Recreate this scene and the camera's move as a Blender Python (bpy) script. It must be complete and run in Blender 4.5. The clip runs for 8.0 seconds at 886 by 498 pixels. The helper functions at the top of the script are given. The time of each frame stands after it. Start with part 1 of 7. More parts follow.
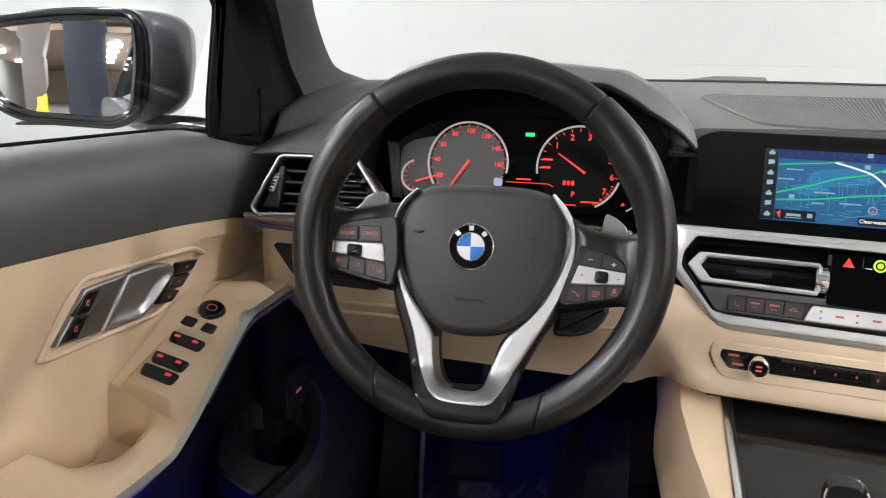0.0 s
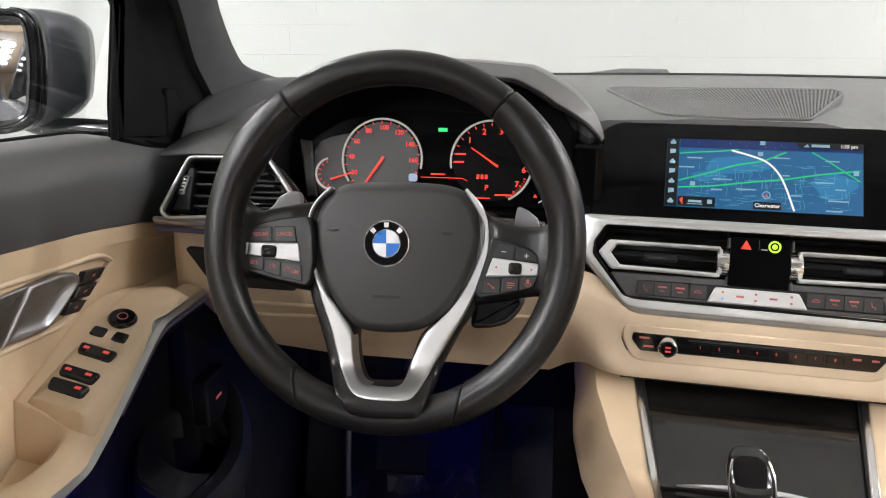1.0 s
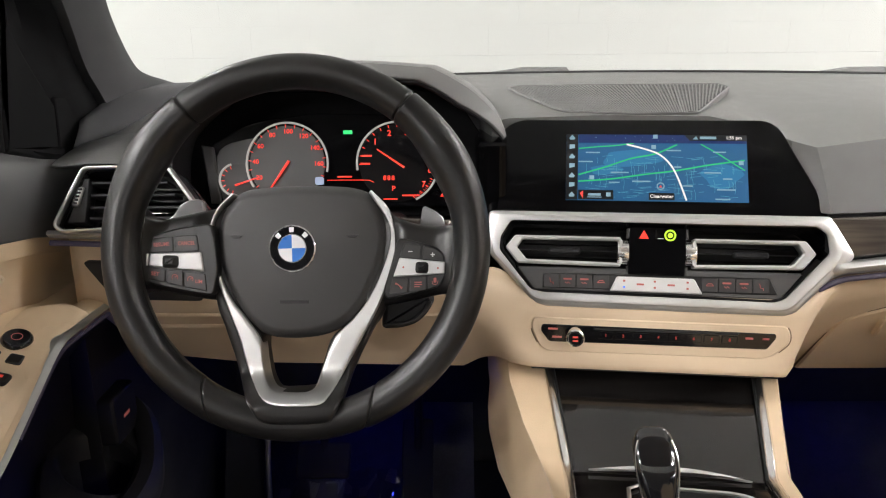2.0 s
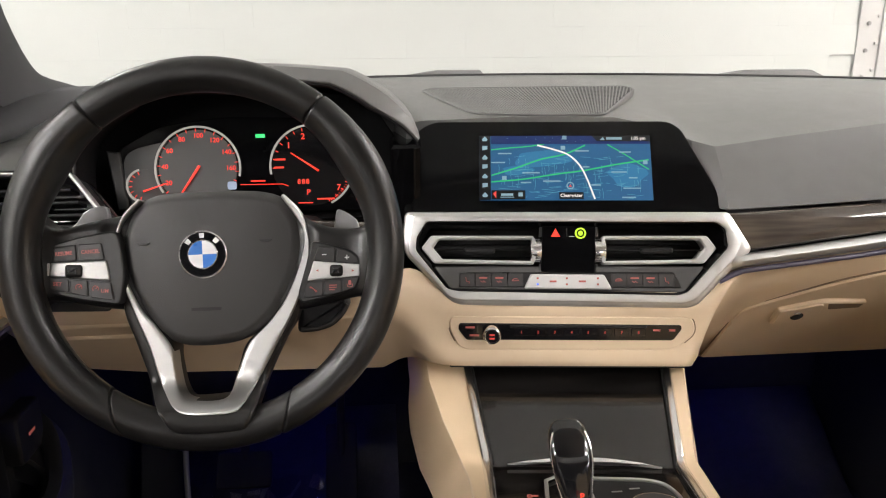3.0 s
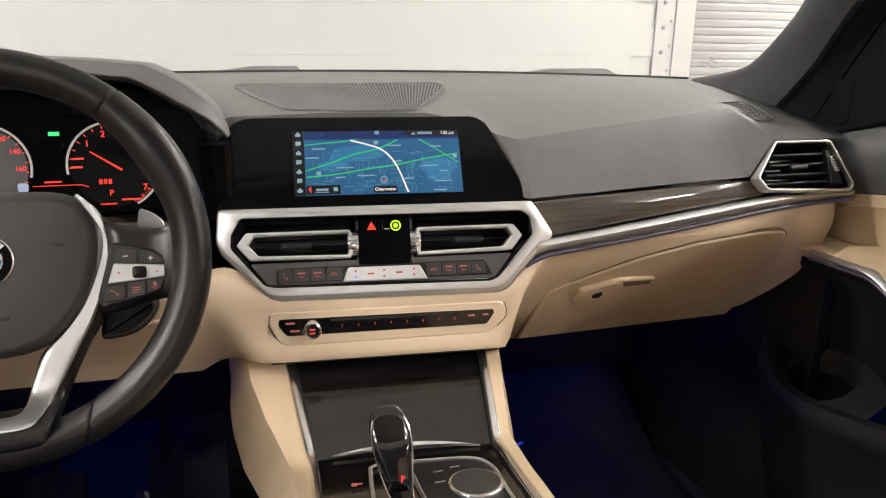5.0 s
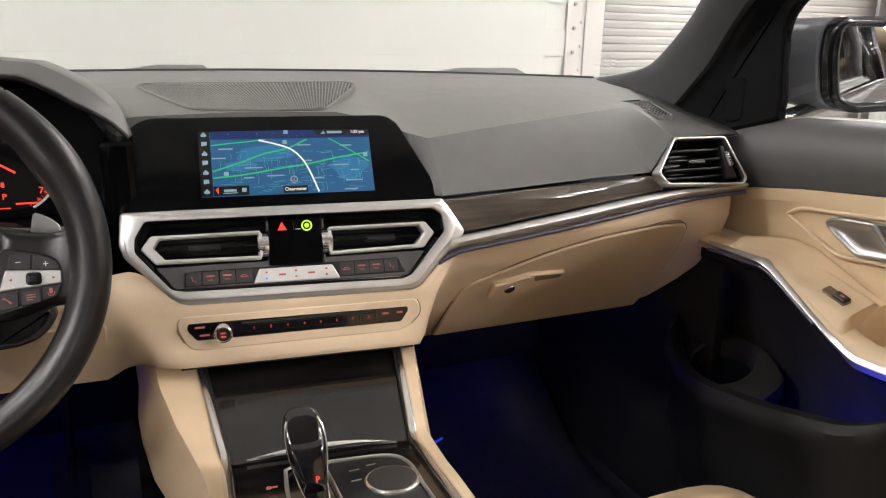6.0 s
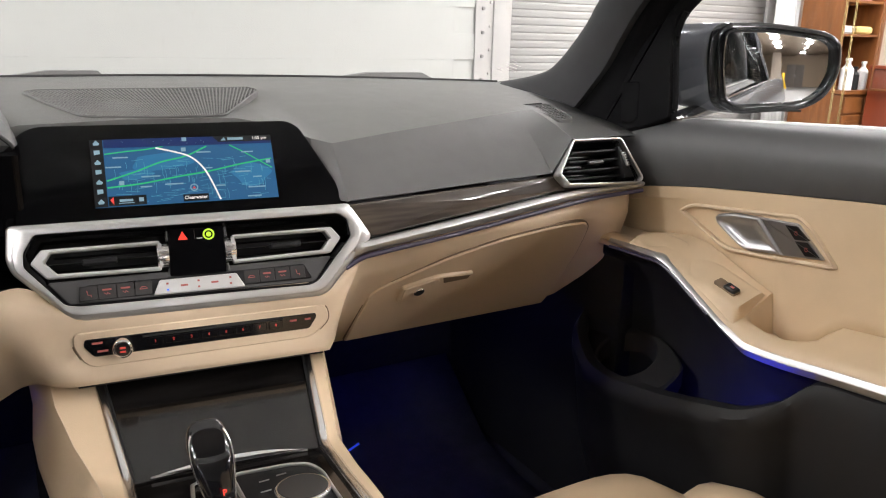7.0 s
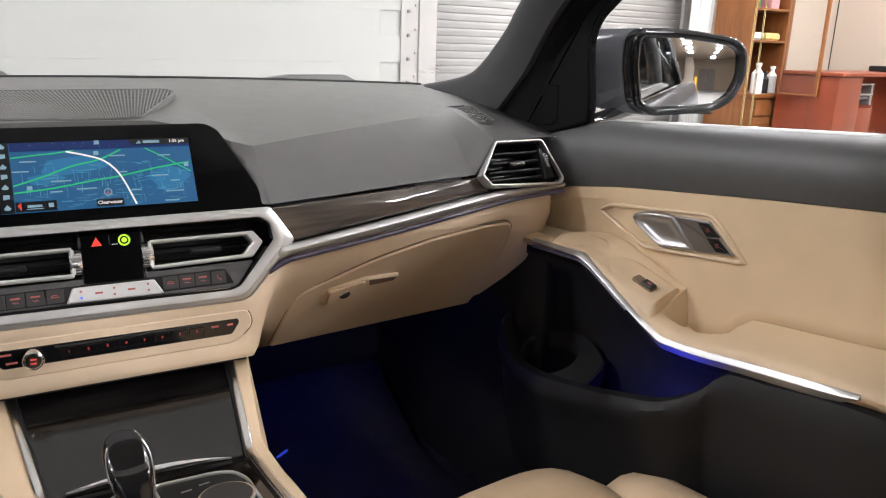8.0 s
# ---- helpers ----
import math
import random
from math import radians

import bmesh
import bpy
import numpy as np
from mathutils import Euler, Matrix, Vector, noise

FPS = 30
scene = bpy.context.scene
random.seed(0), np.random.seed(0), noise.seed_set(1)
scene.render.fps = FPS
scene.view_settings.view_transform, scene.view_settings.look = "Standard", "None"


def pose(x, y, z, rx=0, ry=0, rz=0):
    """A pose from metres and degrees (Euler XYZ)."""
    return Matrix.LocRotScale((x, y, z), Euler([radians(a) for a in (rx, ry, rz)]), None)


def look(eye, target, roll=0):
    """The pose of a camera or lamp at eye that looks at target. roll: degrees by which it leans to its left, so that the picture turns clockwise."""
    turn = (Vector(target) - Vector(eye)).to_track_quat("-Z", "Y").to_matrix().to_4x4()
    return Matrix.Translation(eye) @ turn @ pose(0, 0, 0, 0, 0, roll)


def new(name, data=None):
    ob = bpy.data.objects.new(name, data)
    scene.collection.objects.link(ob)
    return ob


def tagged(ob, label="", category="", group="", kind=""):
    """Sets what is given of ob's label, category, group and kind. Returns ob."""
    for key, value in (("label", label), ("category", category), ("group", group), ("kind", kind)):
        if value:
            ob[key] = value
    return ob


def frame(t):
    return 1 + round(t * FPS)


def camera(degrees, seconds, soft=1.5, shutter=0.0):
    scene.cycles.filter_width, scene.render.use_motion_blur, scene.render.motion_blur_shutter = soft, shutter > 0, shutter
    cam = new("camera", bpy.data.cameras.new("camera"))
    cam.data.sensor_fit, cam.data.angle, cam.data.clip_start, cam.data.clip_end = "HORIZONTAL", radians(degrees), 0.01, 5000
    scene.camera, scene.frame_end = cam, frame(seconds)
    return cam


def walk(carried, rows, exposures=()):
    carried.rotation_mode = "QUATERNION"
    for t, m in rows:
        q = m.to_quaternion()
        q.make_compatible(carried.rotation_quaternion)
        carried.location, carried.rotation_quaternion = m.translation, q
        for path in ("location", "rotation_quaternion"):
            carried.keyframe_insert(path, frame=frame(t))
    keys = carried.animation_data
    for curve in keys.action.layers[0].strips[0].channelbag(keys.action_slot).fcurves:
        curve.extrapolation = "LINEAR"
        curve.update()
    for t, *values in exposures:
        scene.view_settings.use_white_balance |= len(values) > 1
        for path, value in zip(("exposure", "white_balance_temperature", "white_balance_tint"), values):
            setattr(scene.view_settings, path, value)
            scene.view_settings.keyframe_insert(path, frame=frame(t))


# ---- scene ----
cam = camera(61.1, 8.0, soft=1.1)
PATH = [
    (0, (-0.249, -0.9, 1.091), (-0.702, 0.968, 0.539), 0.6),
    (0.5, (-0.246, -0.902, 1.092), (-0.603, 0.985, 0.532), 0.4),
    (1, (-0.242, -0.903, 1.094), (-0.492, 0.999, 0.529), 0.1),
    (1.5, (-0.236, -0.905, 1.095), (-0.375, 1.008, 0.528), -0.4),
    (3, (-0.222, -0.914, 1.096), (-0.054, 0.999, 0.536), -0.3),
    (3.5, (-0.217, -0.918, 1.096), (0.057, 0.983, 0.537), 0.0),
    (4, (-0.212, -0.923, 1.097), (0.17, 0.959, 0.539), 0.3),
    (4.5, (-0.206, -0.928, 1.095), (0.282, 0.929, 0.534), 0.6),
    (6, (-0.193, -0.942, 1.095), (0.592, 0.81, 0.534), 1.3),
    (6.5, (-0.187, -0.947, 1.096), (0.694, 0.76, 0.541), 1.4),
    (7, (-0.183, -0.953, 1.097), (0.797, 0.702, 0.55), 1.4),
    (7.5, (-0.181, -0.958, 1.096), (0.888, 0.645, 0.559), 1.7),
    (8, (-0.179, -0.961, 1.097), (0.957, 0.595, 0.562), 1.9),
]
walk(cam, [(t, look(eye, target, roll)) for t, eye, target, roll in PATH],
     exposures=[(0.0, 0.17, 6350, 9), (1.5, 0.13, 6550, 9), (3.0, 0.11, 6800, 10), (4.5, 0.07, 6900, 11), (6.0, 0.0, 6850, 11), (7.0, -0.04, 6600, 11), (8.0, -0.08, 6450, 12)])

# ---------- light ----------
world = bpy.data.worlds.new("world")
scene.world = world
world.use_nodes = True
world.node_tree.nodes["Background"].inputs[0].default_value = (0.9, 0.92, 1.0, 1)
world.node_tree.nodes["Background"].inputs[1].default_value = 0.02
scene.view_settings.exposure = 0.0
LAMP_POWER = 148.0       # radiance of the round ceiling lamps


# ---------- small helpers ----------
def V(*a):
    return Vector(a)


def plane(o, u, v):
    """A sheet's own axes: f(a, b, d) with d standing out of it."""
    o, u = Vector(o), Vector(u).normalized()
    v = Vector(v)
    v = (v - u * u.dot(v)).normalized()
    n = u.cross(v)
    return lambda a, b, d=0.0: o + u * a + v * b + n * d


def thing(name, loc, label, category, group="", kind=""):
    ob = new(name)
    ob.location = loc
    ob.empty_display_size = 0.05
    return tagged(ob, label, category, group, kind)


def mesh_of(name, verts, faces, material, sharp=35):
    me = bpy.data.meshes.new(name)
    me.from_pydata([tuple(p) for p in verts], [], faces)
    bm = bmesh.new()
    bm.from_mesh(me)
    bmesh.ops.recalc_face_normals(bm, faces=bm.faces)
    bm.to_mesh(me)
    bm.free()
    me.shade_smooth()
    me.set_sharp_from_angle(angle=radians(sharp))
    me.materials.append(material)
    return me


def hang(ob, parent):
    if parent is not None:
        ob.parent = parent
        if parent.parent is None and parent.data is None:
            ob.matrix_parent_inverse = Matrix.Translation(parent.location).inverted()
    return ob


def build(name, verts, faces, material, parent=None, label="", sharp=35):
    ob = new(name, mesh_of(name, verts, faces, material, sharp))
    hang(ob, parent)
    if label:
        ob["label"] = label
    return ob


def single(name, verts, faces, material, label, category, group="", kind="", sharp=35):
    """A thing of one mesh, with its origin at the middle of its base."""
    vs = [Vector(p) for p in verts]
    o = Vector(((min(p.x for p in vs) + max(p.x for p in vs)) / 2, (min(p.y for p in vs) + max(p.y for p in vs)) / 2, min(p.z for p in vs)))
    ob = new(name, mesh_of(name, [p - o for p in vs], faces, material, sharp))
    ob.location = o
    return tagged(ob, label, category, group, kind)


def loops_mesh(loops, cap0=True, cap1=True, ring=False):
    """Skin over closed loops of one count."""
    n, verts, faces = len(loops[0]), [], []
    for lp in loops:
        verts += list(lp)
    m = len(loops)
    for i in range(m if ring else m - 1):
        j = (i + 1) % m
        for k in range(n):
            q = (k + 1) % n
            faces.append((i * n + k, i * n + q, j * n + q, j * n + k))
    if not ring:
        if cap0:
            faces.append(tuple(range(n)))
        if cap1:
            faces.append(tuple((m - 1) * n + k for k in range(n)))
    return verts, faces


def grid_mesh(rows):
    n, verts, faces = len(rows[0]), [], []
    for r in rows:
        verts += list(r)
    for i in range(len(rows) - 1):
        for k in range(n - 1):
            faces.append((i * n + k, i * n + k + 1, (i + 1) * n + k + 1, (i + 1) * n + k))
    return verts, faces


def shell(name, rows, material, parent, thick=0.004, label="", sharp=40):
    """An open sheet with thickness."""
    ob = build(name, *grid_mesh(rows), material, parent, label, sharp)
    mod = ob.modifiers.new("thickness", "SOLIDIFY")
    mod.thickness, mod.offset = thick, 0.0
    return ob


def slab(name, rows, material, parent, thick=0.004, label=""):
    """A sheet with thickness and crisp rims, so that its face mirrors evenly."""
    n, m = len(rows), len(rows[0])
    verts = [p for r in rows for p in r] + [p - V(0, 0, thick) for r in rows for p in r]
    k = n * m
    faces = []
    for i in range(n - 1):
        for j in range(m - 1):
            q = [i * m + j, i * m + j + 1, (i + 1) * m + j + 1, (i + 1) * m + j]
            faces += [q, [v + k for v in reversed(q)]]
    rim = [j for j in range(m)] + [i * m + m - 1 for i in range(1, n)] + [(n - 1) * m + j for j in range(m - 2, -1, -1)] + [i * m for i in range(n - 2, 0, -1)]
    faces += [[a, b, b + k, a + k] for a, b in zip(rim, rim[1:] + rim[:1])]
    return build(name, verts, faces, material, parent, label, 40)


def rounded(poly, r, seg=4):
    out, n = [], len(poly)
    for i in range(n):
        a, b, c = Vector(poly[i - 1]), Vector(poly[i]), Vector(poly[(i + 1) % n])
        la, lc = (a - b).length, (c - b).length
        rr = r[i] if isinstance(r, (list, tuple)) else r
        t = min(rr, la * 0.45, lc * 0.45)
        p, q = b + (a - b).normalized() * t, b + (c - b).normalized() * t
        for s in range(seg + 1):
            w = s / seg
            out.append(tuple(p * (1 - w) ** 2 + b * (2 * w * (1 - w)) + q * w * w))
    return out


def offset(poly, d):
    """The outline moved in by d (out: minus)."""
    n = len(poly)
    area = sum(poly[i - 1][0] * poly[i][1] - poly[i][0] * poly[i - 1][1] for i in range(n))
    s = 1 if area > 0 else -1
    out = []
    for i in range(n):
        a, b, c = Vector(poly[i - 1]), Vector(poly[i]), Vector(poly[(i + 1) % n])
        e, f = (b - a), (c - b)
        if e.length < 1e-9 or f.length < 1e-9:
            e = f = (c - a)
        e, f = e.normalized(), f.normalized()
        n1, n2 = Vector((-e.y, e.x)) * s, Vector((-f.y, f.x)) * s
        m = n1 + n2
        m = m / max(0.35, m.length_squared / 2) if m.length > 1e-6 else n1
        out.append(tuple(b + m * d))
    return out


def prism(name, f, poly, d0, d1, material, parent, bevel=0.001, label="", dome=0.0):
    """A plate on the sheet f, from d0 out to d1, with a rounded front edge."""
    loops = [[f(a, b, d0) for a, b in poly], [f(a, b, d1 - bevel) for a, b in poly]]
    for w in (0.35, 1.0) if bevel < 0.003 else (0.12, 0.3, 0.55, 0.8, 1.0):
        loops.append([f(a, b, d1 - bevel * (1 - w) ** 2) for a, b in offset(poly, bevel * w)])
    if dome:
        for w, h in ((0.3, 0.5), (0.6, 0.85), (0.85, 1.0)):
            ca, cb = sum(p[0] for p in poly) / len(poly), sum(p[1] for p in poly) / len(poly)
            loops.append([f(ca + (a - ca) * (1 - w), cb + (b - cb) * (1 - w), d1 + dome * h) for a, b in offset(poly, bevel)])
    ob = build(name, *loops_mesh(loops), material, parent, label)
    if not dome:
        ob.data.polygons[-1].use_smooth = False
    return ob


def frame_ring(name, f, outer, inner, d0, d1, material, parent, bevel=0.001, label=""):
    lo = [[f(a, b, d0) for a, b in outer], [f(a, b, d1 - bevel) for a, b in outer], [f(a, b, d1) for a, b in offset(outer, bevel)],
          [f(a, b, d1) for a, b in offset(inner, -bevel)], [f(a, b, d1 - bevel) for a, b in inner], [f(a, b, d0) for a, b in inner]]
    return build(name, *loops_mesh(lo, ring=True), material, parent, label)


def band(name, f, outer, inner, d0, d1, material, parent, bevel=0.001, label=""):
    """An open strip between two lines, with rounded long edges."""
    loops = []
    for p, q in zip(outer, inner):
        p, q = Vector(p), Vector(q)
        e = (q - p).normalized() * min(bevel, (q - p).length * 0.4)
        loops.append([f(*p, d0), f(*p, d1 - bevel), f(*(p + e * 0.3), d1 - bevel * 0.4), f(*(p + e), d1), *[f(*((p + e) * (1 - w) + (q - e) * w), d1) for w in (0.2, 0.4, 0.6, 0.8)], f(*(q - e), d1), f(*(q - e * 0.3), d1 - bevel * 0.4), f(*q, d1 - bevel), f(*q, d0)])
    return build(name, *loops_mesh(loops), material, parent, label)


def inside(x, y, poly):
    hit = False
    for (xa, ya), (xb, yb) in zip(poly, poly[1:] + poly[:1]):
        if (ya > y) != (yb > y) and x < xa + (y - ya) * (xb - xa) / (yb - ya):
            hit = not hit
    return hit


def rect(x0, y0, x1, y1):
    return [(x0, y0), (x1, y0), (x1, y1), (x0, y1)]


def spline(pts, n):
    """A smooth line through a few places."""
    p = [Vector(q) for q in pts]
    p = [p[0] * 2 - p[1]] + p + [p[-1] * 2 - p[-2]]
    out, m = [], len(p) - 3
    for i in range(n):
        s = i / (n - 1) * m
        k = min(int(s), m - 1)
        t = s - k
        a, b, c, d = p[k:k + 4]
        out.append(0.5 * (2 * b + (c - a) * t + (2 * a - 5 * b + 4 * c - d) * t * t + (3 * b - a - 3 * c + d) * t ** 3))
    return out


def tube_mesh(path, radius, seg=8, flat=1.0, up=None):
    """A round bar along a path; radius a number or one for each place."""
    loops, n = [], len(path)
    ref = Vector(up or (0, 0, 1))
    for i, p in enumerate(path):
        t = (path[min(i + 1, n - 1)] - path[max(i - 1, 0)]).normalized()
        a = t.cross(ref)
        a = a.normalized() if a.length > 1e-4 else t.cross(Vector((1, 0, 0))).normalized()
        b = a.cross(t)
        r = radius[i] if isinstance(radius, (list, tuple)) else radius
        loops.append([p + a * (r * math.cos(k * 2 * math.pi / seg)) + b * (r * flat * math.sin(k * 2 * math.pi / seg)) for k in range(seg)])
    return loops_mesh(loops)


def tube(name, path, radius, material, parent, seg=8, flat=1.0, label="", up=None):
    return build(name, *tube_mesh(path, radius, seg, flat, up), material, parent, label, 50)


def box_mesh(x0, y0, z0, x1, y1, z1, bevel=0.004):
    f = lambda a, b, d: Vector((a, b, d))
    poly = rounded(rect(x0, y0, x1, y1), bevel, 2)
    ins = offset(poly, bevel)
    return loops_mesh([[f(a, b, z0) for a, b in ins], [f(a, b, z0 + bevel) for a, b in poly], [f(a, b, z1 - bevel) for a, b in poly], [f(a, b, z1) for a, b in ins]])


def disc(cx, cy, r, n=32, a0=0.0):
    return [(cx + r * math.cos(a0 + 2 * math.pi * k / n), cy + r * math.sin(a0 + 2 * math.pi * k / n)) for k in range(n)]


def writing(text, f, a, b, size, d, material, parent, name="lettering", turn=0.0, wide=1.0):
    cu = bpy.data.curves.new("lettering", "FONT")
    cu.body, cu.size, cu.align_x, cu.align_y, cu.resolution_u = text, size, "CENTER", "CENTER", 3
    cu.offset = size * 0.018
    tmp = new("lettering_source", cu)
    me = bpy.data.meshes.new_from_object(tmp)
    bpy.data.objects.remove(tmp)
    bpy.data.curves.remove(cu)
    c, s = math.cos(turn), math.sin(turn)
    for p in me.vertices:
        x, y = p.co.x * wide, p.co.y
        p.co = f(a + x * c - y * s, b + x * s + y * c, d)
    me.name = name
    me.materials.clear()
    me.materials.append(material)
    return hang(new(name, me), parent)


# ---------- materials ----------
def material(name, color, rough=0.5, metal=0.0, vary=0.12, scale=30.0, bump=0.0, bscale=600.0, coat=0.0, spec=0.5, stretch=None, pebble=False, rvary=0.08, emit=None, power=0.0):
    m = bpy.data.materials.new(name)
    m.use_nodes = True
    nt = m.node_tree
    b = nt.nodes["Principled BSDF"]
    co = nt.nodes.new("ShaderNodeTexCoord")
    mp = nt.nodes.new("ShaderNodeMapping")
    nt.links.new(co.outputs["Object"], mp.inputs[0])
    if stretch:
        mp.inputs["Scale"].default_value = stretch
    n1, n2 = nt.nodes.new("ShaderNodeTexNoise"), nt.nodes.new("ShaderNodeTexNoise")
    n1.inputs["Scale"].default_value, n2.inputs["Scale"].default_value = scale * 0.15, scale
    n1.inputs["Detail"].default_value, n2.inputs["Detail"].default_value = 4, 6
    for n in (n1, n2):
        nt.links.new(mp.outputs[0], n.inputs["Vector"])
    add = nt.nodes.new("ShaderNodeMath")
    add.operation = "ADD"
    nt.links.new(n1.outputs[0], add.inputs[0])
    nt.links.new(n2.outputs[0], add.inputs[1])
    ramp = nt.nodes.new("ShaderNodeMapRange")
    ramp.inputs[1].default_value, ramp.inputs[2].default_value = 0.6, 1.4
    nt.links.new(add.outputs[0], ramp.inputs[0])
    mix = nt.nodes.new("ShaderNodeMix")
    mix.data_type = "RGBA"
    mix.inputs[6].default_value = (*[c * (1 - vary) for c in color], 1)
    mix.inputs[7].default_value = (*[min(1, c * (1 + vary)) for c in color], 1)
    nt.links.new(ramp.outputs[0], mix.inputs[0])
    nt.links.new(mix.outputs[2], b.inputs["Base Color"])
    rr = nt.nodes.new("ShaderNodeMapRange")
    rr.inputs[3].default_value, rr.inputs[4].default_value = max(0.02, rough - rvary), min(1, rough + rvary)
    nt.links.new(n2.outputs[0], rr.inputs[0])
    nt.links.new(rr.outputs[0], b.inputs["Roughness"])
    b.inputs["Metallic"].default_value = metal
    b.inputs["Coat Weight"].default_value = coat
    b.inputs["Coat Roughness"].default_value = 0.06
    b.inputs["Specular IOR Level"].default_value = spec
    if bump:
        if pebble:
            t = nt.nodes.new("ShaderNodeTexVoronoi")
            out = t.outputs["Distance"]
        else:
            t = nt.nodes.new("ShaderNodeTexNoise")
            t.inputs["Detail"].default_value = 3
            out = t.outputs[0]
        t.inputs["Scale"].default_value = bscale
        nt.links.new(mp.outputs[0], t.inputs["Vector"])
        bp = nt.nodes.new("ShaderNodeBump")
        bp.inputs["Strength"].default_value, bp.inputs["Distance"].default_value = bump, 0.001
        nt.links.new(out, bp.inputs["Height"])
        nt.links.new(bp.outputs[0], b.inputs["Normal"])
    if emit:
        b.inputs["Emission Color"].default_value = (*emit, 1)
        b.inputs["Emission Strength"].default_value = power
    return m


def glow(name, color, power):
    return material(name, [c * 0.3 for c in color], 0.4, emit=color, power=power, vary=0.02)


def glass(name, gloss=0.02, tint=(0.985, 0.995, 0.99)):
    """Thin clear pane: straight through, with a faint mirror image."""
    m = bpy.data.materials.new(name)
    m.use_nodes = True
    nt = m.node_tree
    out = nt.nodes["Material Output"]
    clear, shine, mix = nt.nodes.new("ShaderNodeBsdfTransparent"), nt.nodes.new("ShaderNodeBsdfGlossy"), nt.nodes.new("ShaderNodeMixShader")
    clear.inputs[0].default_value = (*tint, 1)
    shine.inputs["Roughness"].default_value = 0.02
    if gloss is None:
        lw, pw, ma = nt.nodes.new("ShaderNodeLayerWeight"), nt.nodes.new("ShaderNodeMath"), nt.nodes.new("ShaderNodeMath")
        lw.inputs[0].default_value = 0.5
        pw.operation, pw.inputs[1].default_value = "POWER", 5.0
        ma.operation, ma.inputs[1].default_value, ma.inputs[2].default_value = "MULTIPLY_ADD", 0.25, 0.006
        nt.links.new(lw.outputs["Facing"], pw.inputs[0])
        nt.links.new(pw.outputs[0], ma.inputs[0])
        nt.links.new(ma.outputs[0], mix.inputs[0])
    else:
        mix.inputs[0].default_value = gloss
    nt.links.new(clear.outputs[0], mix.inputs[1])
    nt.links.new(shine.outputs[0], mix.inputs[2])
    nt.links.new(mix.outputs[0], out.inputs[0])
    return m


CREAM = material("cream_leather", (0.69, 0.53, 0.350), 0.5, vary=0.05, scale=25, bump=0.10, bscale=900, pebble=True)
CREAM_SOFT = material("cream_moulding", (0.67, 0.525, 0.366), 0.55, vary=0.04, scale=18, bump=0.06, bscale=1400)
DASH = material("dark_grey_soft_plastic", (0.112, 0.112, 0.109), 0.40, vary=0.10, scale=40, bump=0.18, bscale=1500, pebble=True)
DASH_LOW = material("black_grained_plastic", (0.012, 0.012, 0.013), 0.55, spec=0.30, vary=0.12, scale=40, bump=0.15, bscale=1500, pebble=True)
PILLAR = material("charcoal_woven_trim", (0.029, 0.029, 0.031), 0.85, vary=0.12, scale=200, bump=0.2, bscale=1800)
LEATHER = material("black_leather", (0.0105, 0.0098, 0.0096), 0.34, spec=0.42, rvary=0.01, vary=0.06, scale=30, bump=0.04, bscale=1100, pebble=True)
PAD = material("black_airbag_cover", (0.030, 0.029, 0.0285), 0.50, vary=0.10, scale=30, bump=0.12, bscale=1400, pebble=True)
GLOSS = material("gloss_black", (0.006, 0.006, 0.007), 0.10, vary=0.2, coat=0.6, scale=15, rvary=0.03)
BEZEL = material("coated_black_glass", (0.003, 0.003, 0.0035), 0.09, vary=0.2, spec=0.13, scale=15, rvary=0.02)
SATIN = material("satin_silver", (0.66, 0.66, 0.65), 0.45, metal=1.0, vary=0.03, scale=60, bump=0.03, bscale=1500, rvary=0.05)
POLISHED = material("polished_aluminium", (0.86, 0.85, 0.84), 0.22, metal=1.0, vary=0.02, rvary=0.03)
CHROME = material("polished_chrome", (0.82, 0.81, 0.80), 0.10, metal=1.0, vary=0.02, rvary=0.03)
WOOD = material("dark_ash_wood", (0.0095, 0.0084, 0.0080), 0.09, spec=0.5, vary=0.9, scale=330, bump=0.05, bscale=420, coat=0.5, stretch=(0.035, 1.0, 1.6), rvary=0.02)
INLAY = material("polished_ash_wood", (0.066, 0.056, 0.049), 0.06, vary=0.6, scale=120, bump=0.0, coat=0.8, stretch=(0.10, 0.5, 1.6), rvary=0.02)
CARPET = material("black_carpet", (0.022, 0.022, 0.025), 0.95, vary=0.3, scale=300, bump=0.6, bscale=900)
MAT = material("black_floor_mat", (0.050, 0.050, 0.055), 0.85, vary=0.3, scale=250, bump=0.5, bscale=700)
SEAL = material("matt_black_seal", (0.0055, 0.0055, 0.006), 0.8, spec=0.08, bump=0.1)
RUBBER = material("black_rubber", (0.01, 0.01, 0.01), 0.6, bump=0.1)
BODY = material("grey_metallic_paint", (0.13, 0.135, 0.152), 0.26, metal=0.25, vary=0.02, scale=40, coat=0.35, rvary=0.01)
MIRROR = material("mirror_glass", (0.92, 0.92, 0.92), 0.02, metal=1.0, vary=0.0, rvary=0.0)
RED = glow("red_backlight", (1.0, 0.05, 0.03), 0.95)
RED_KEY = glow("red_key_light", (1.0, 0.10, 0.08), 0.42)
RED_SOFT = glow("dim_red_backlight", (1.0, 0.26, 0.22), 0.15)
WHITE_LED = glow("white_backlight", (0.9, 0.9, 0.88), 0.45)
GREEN = glow("green_telltale", (0.05, 0.9, 0.25), 0.8)
LIME = glow("lime_backlight", (0.55, 0.9, 0.05), 0.9)
BLUE = glow("blue_backlight", (0.1, 0.25, 1.0), 1.0)
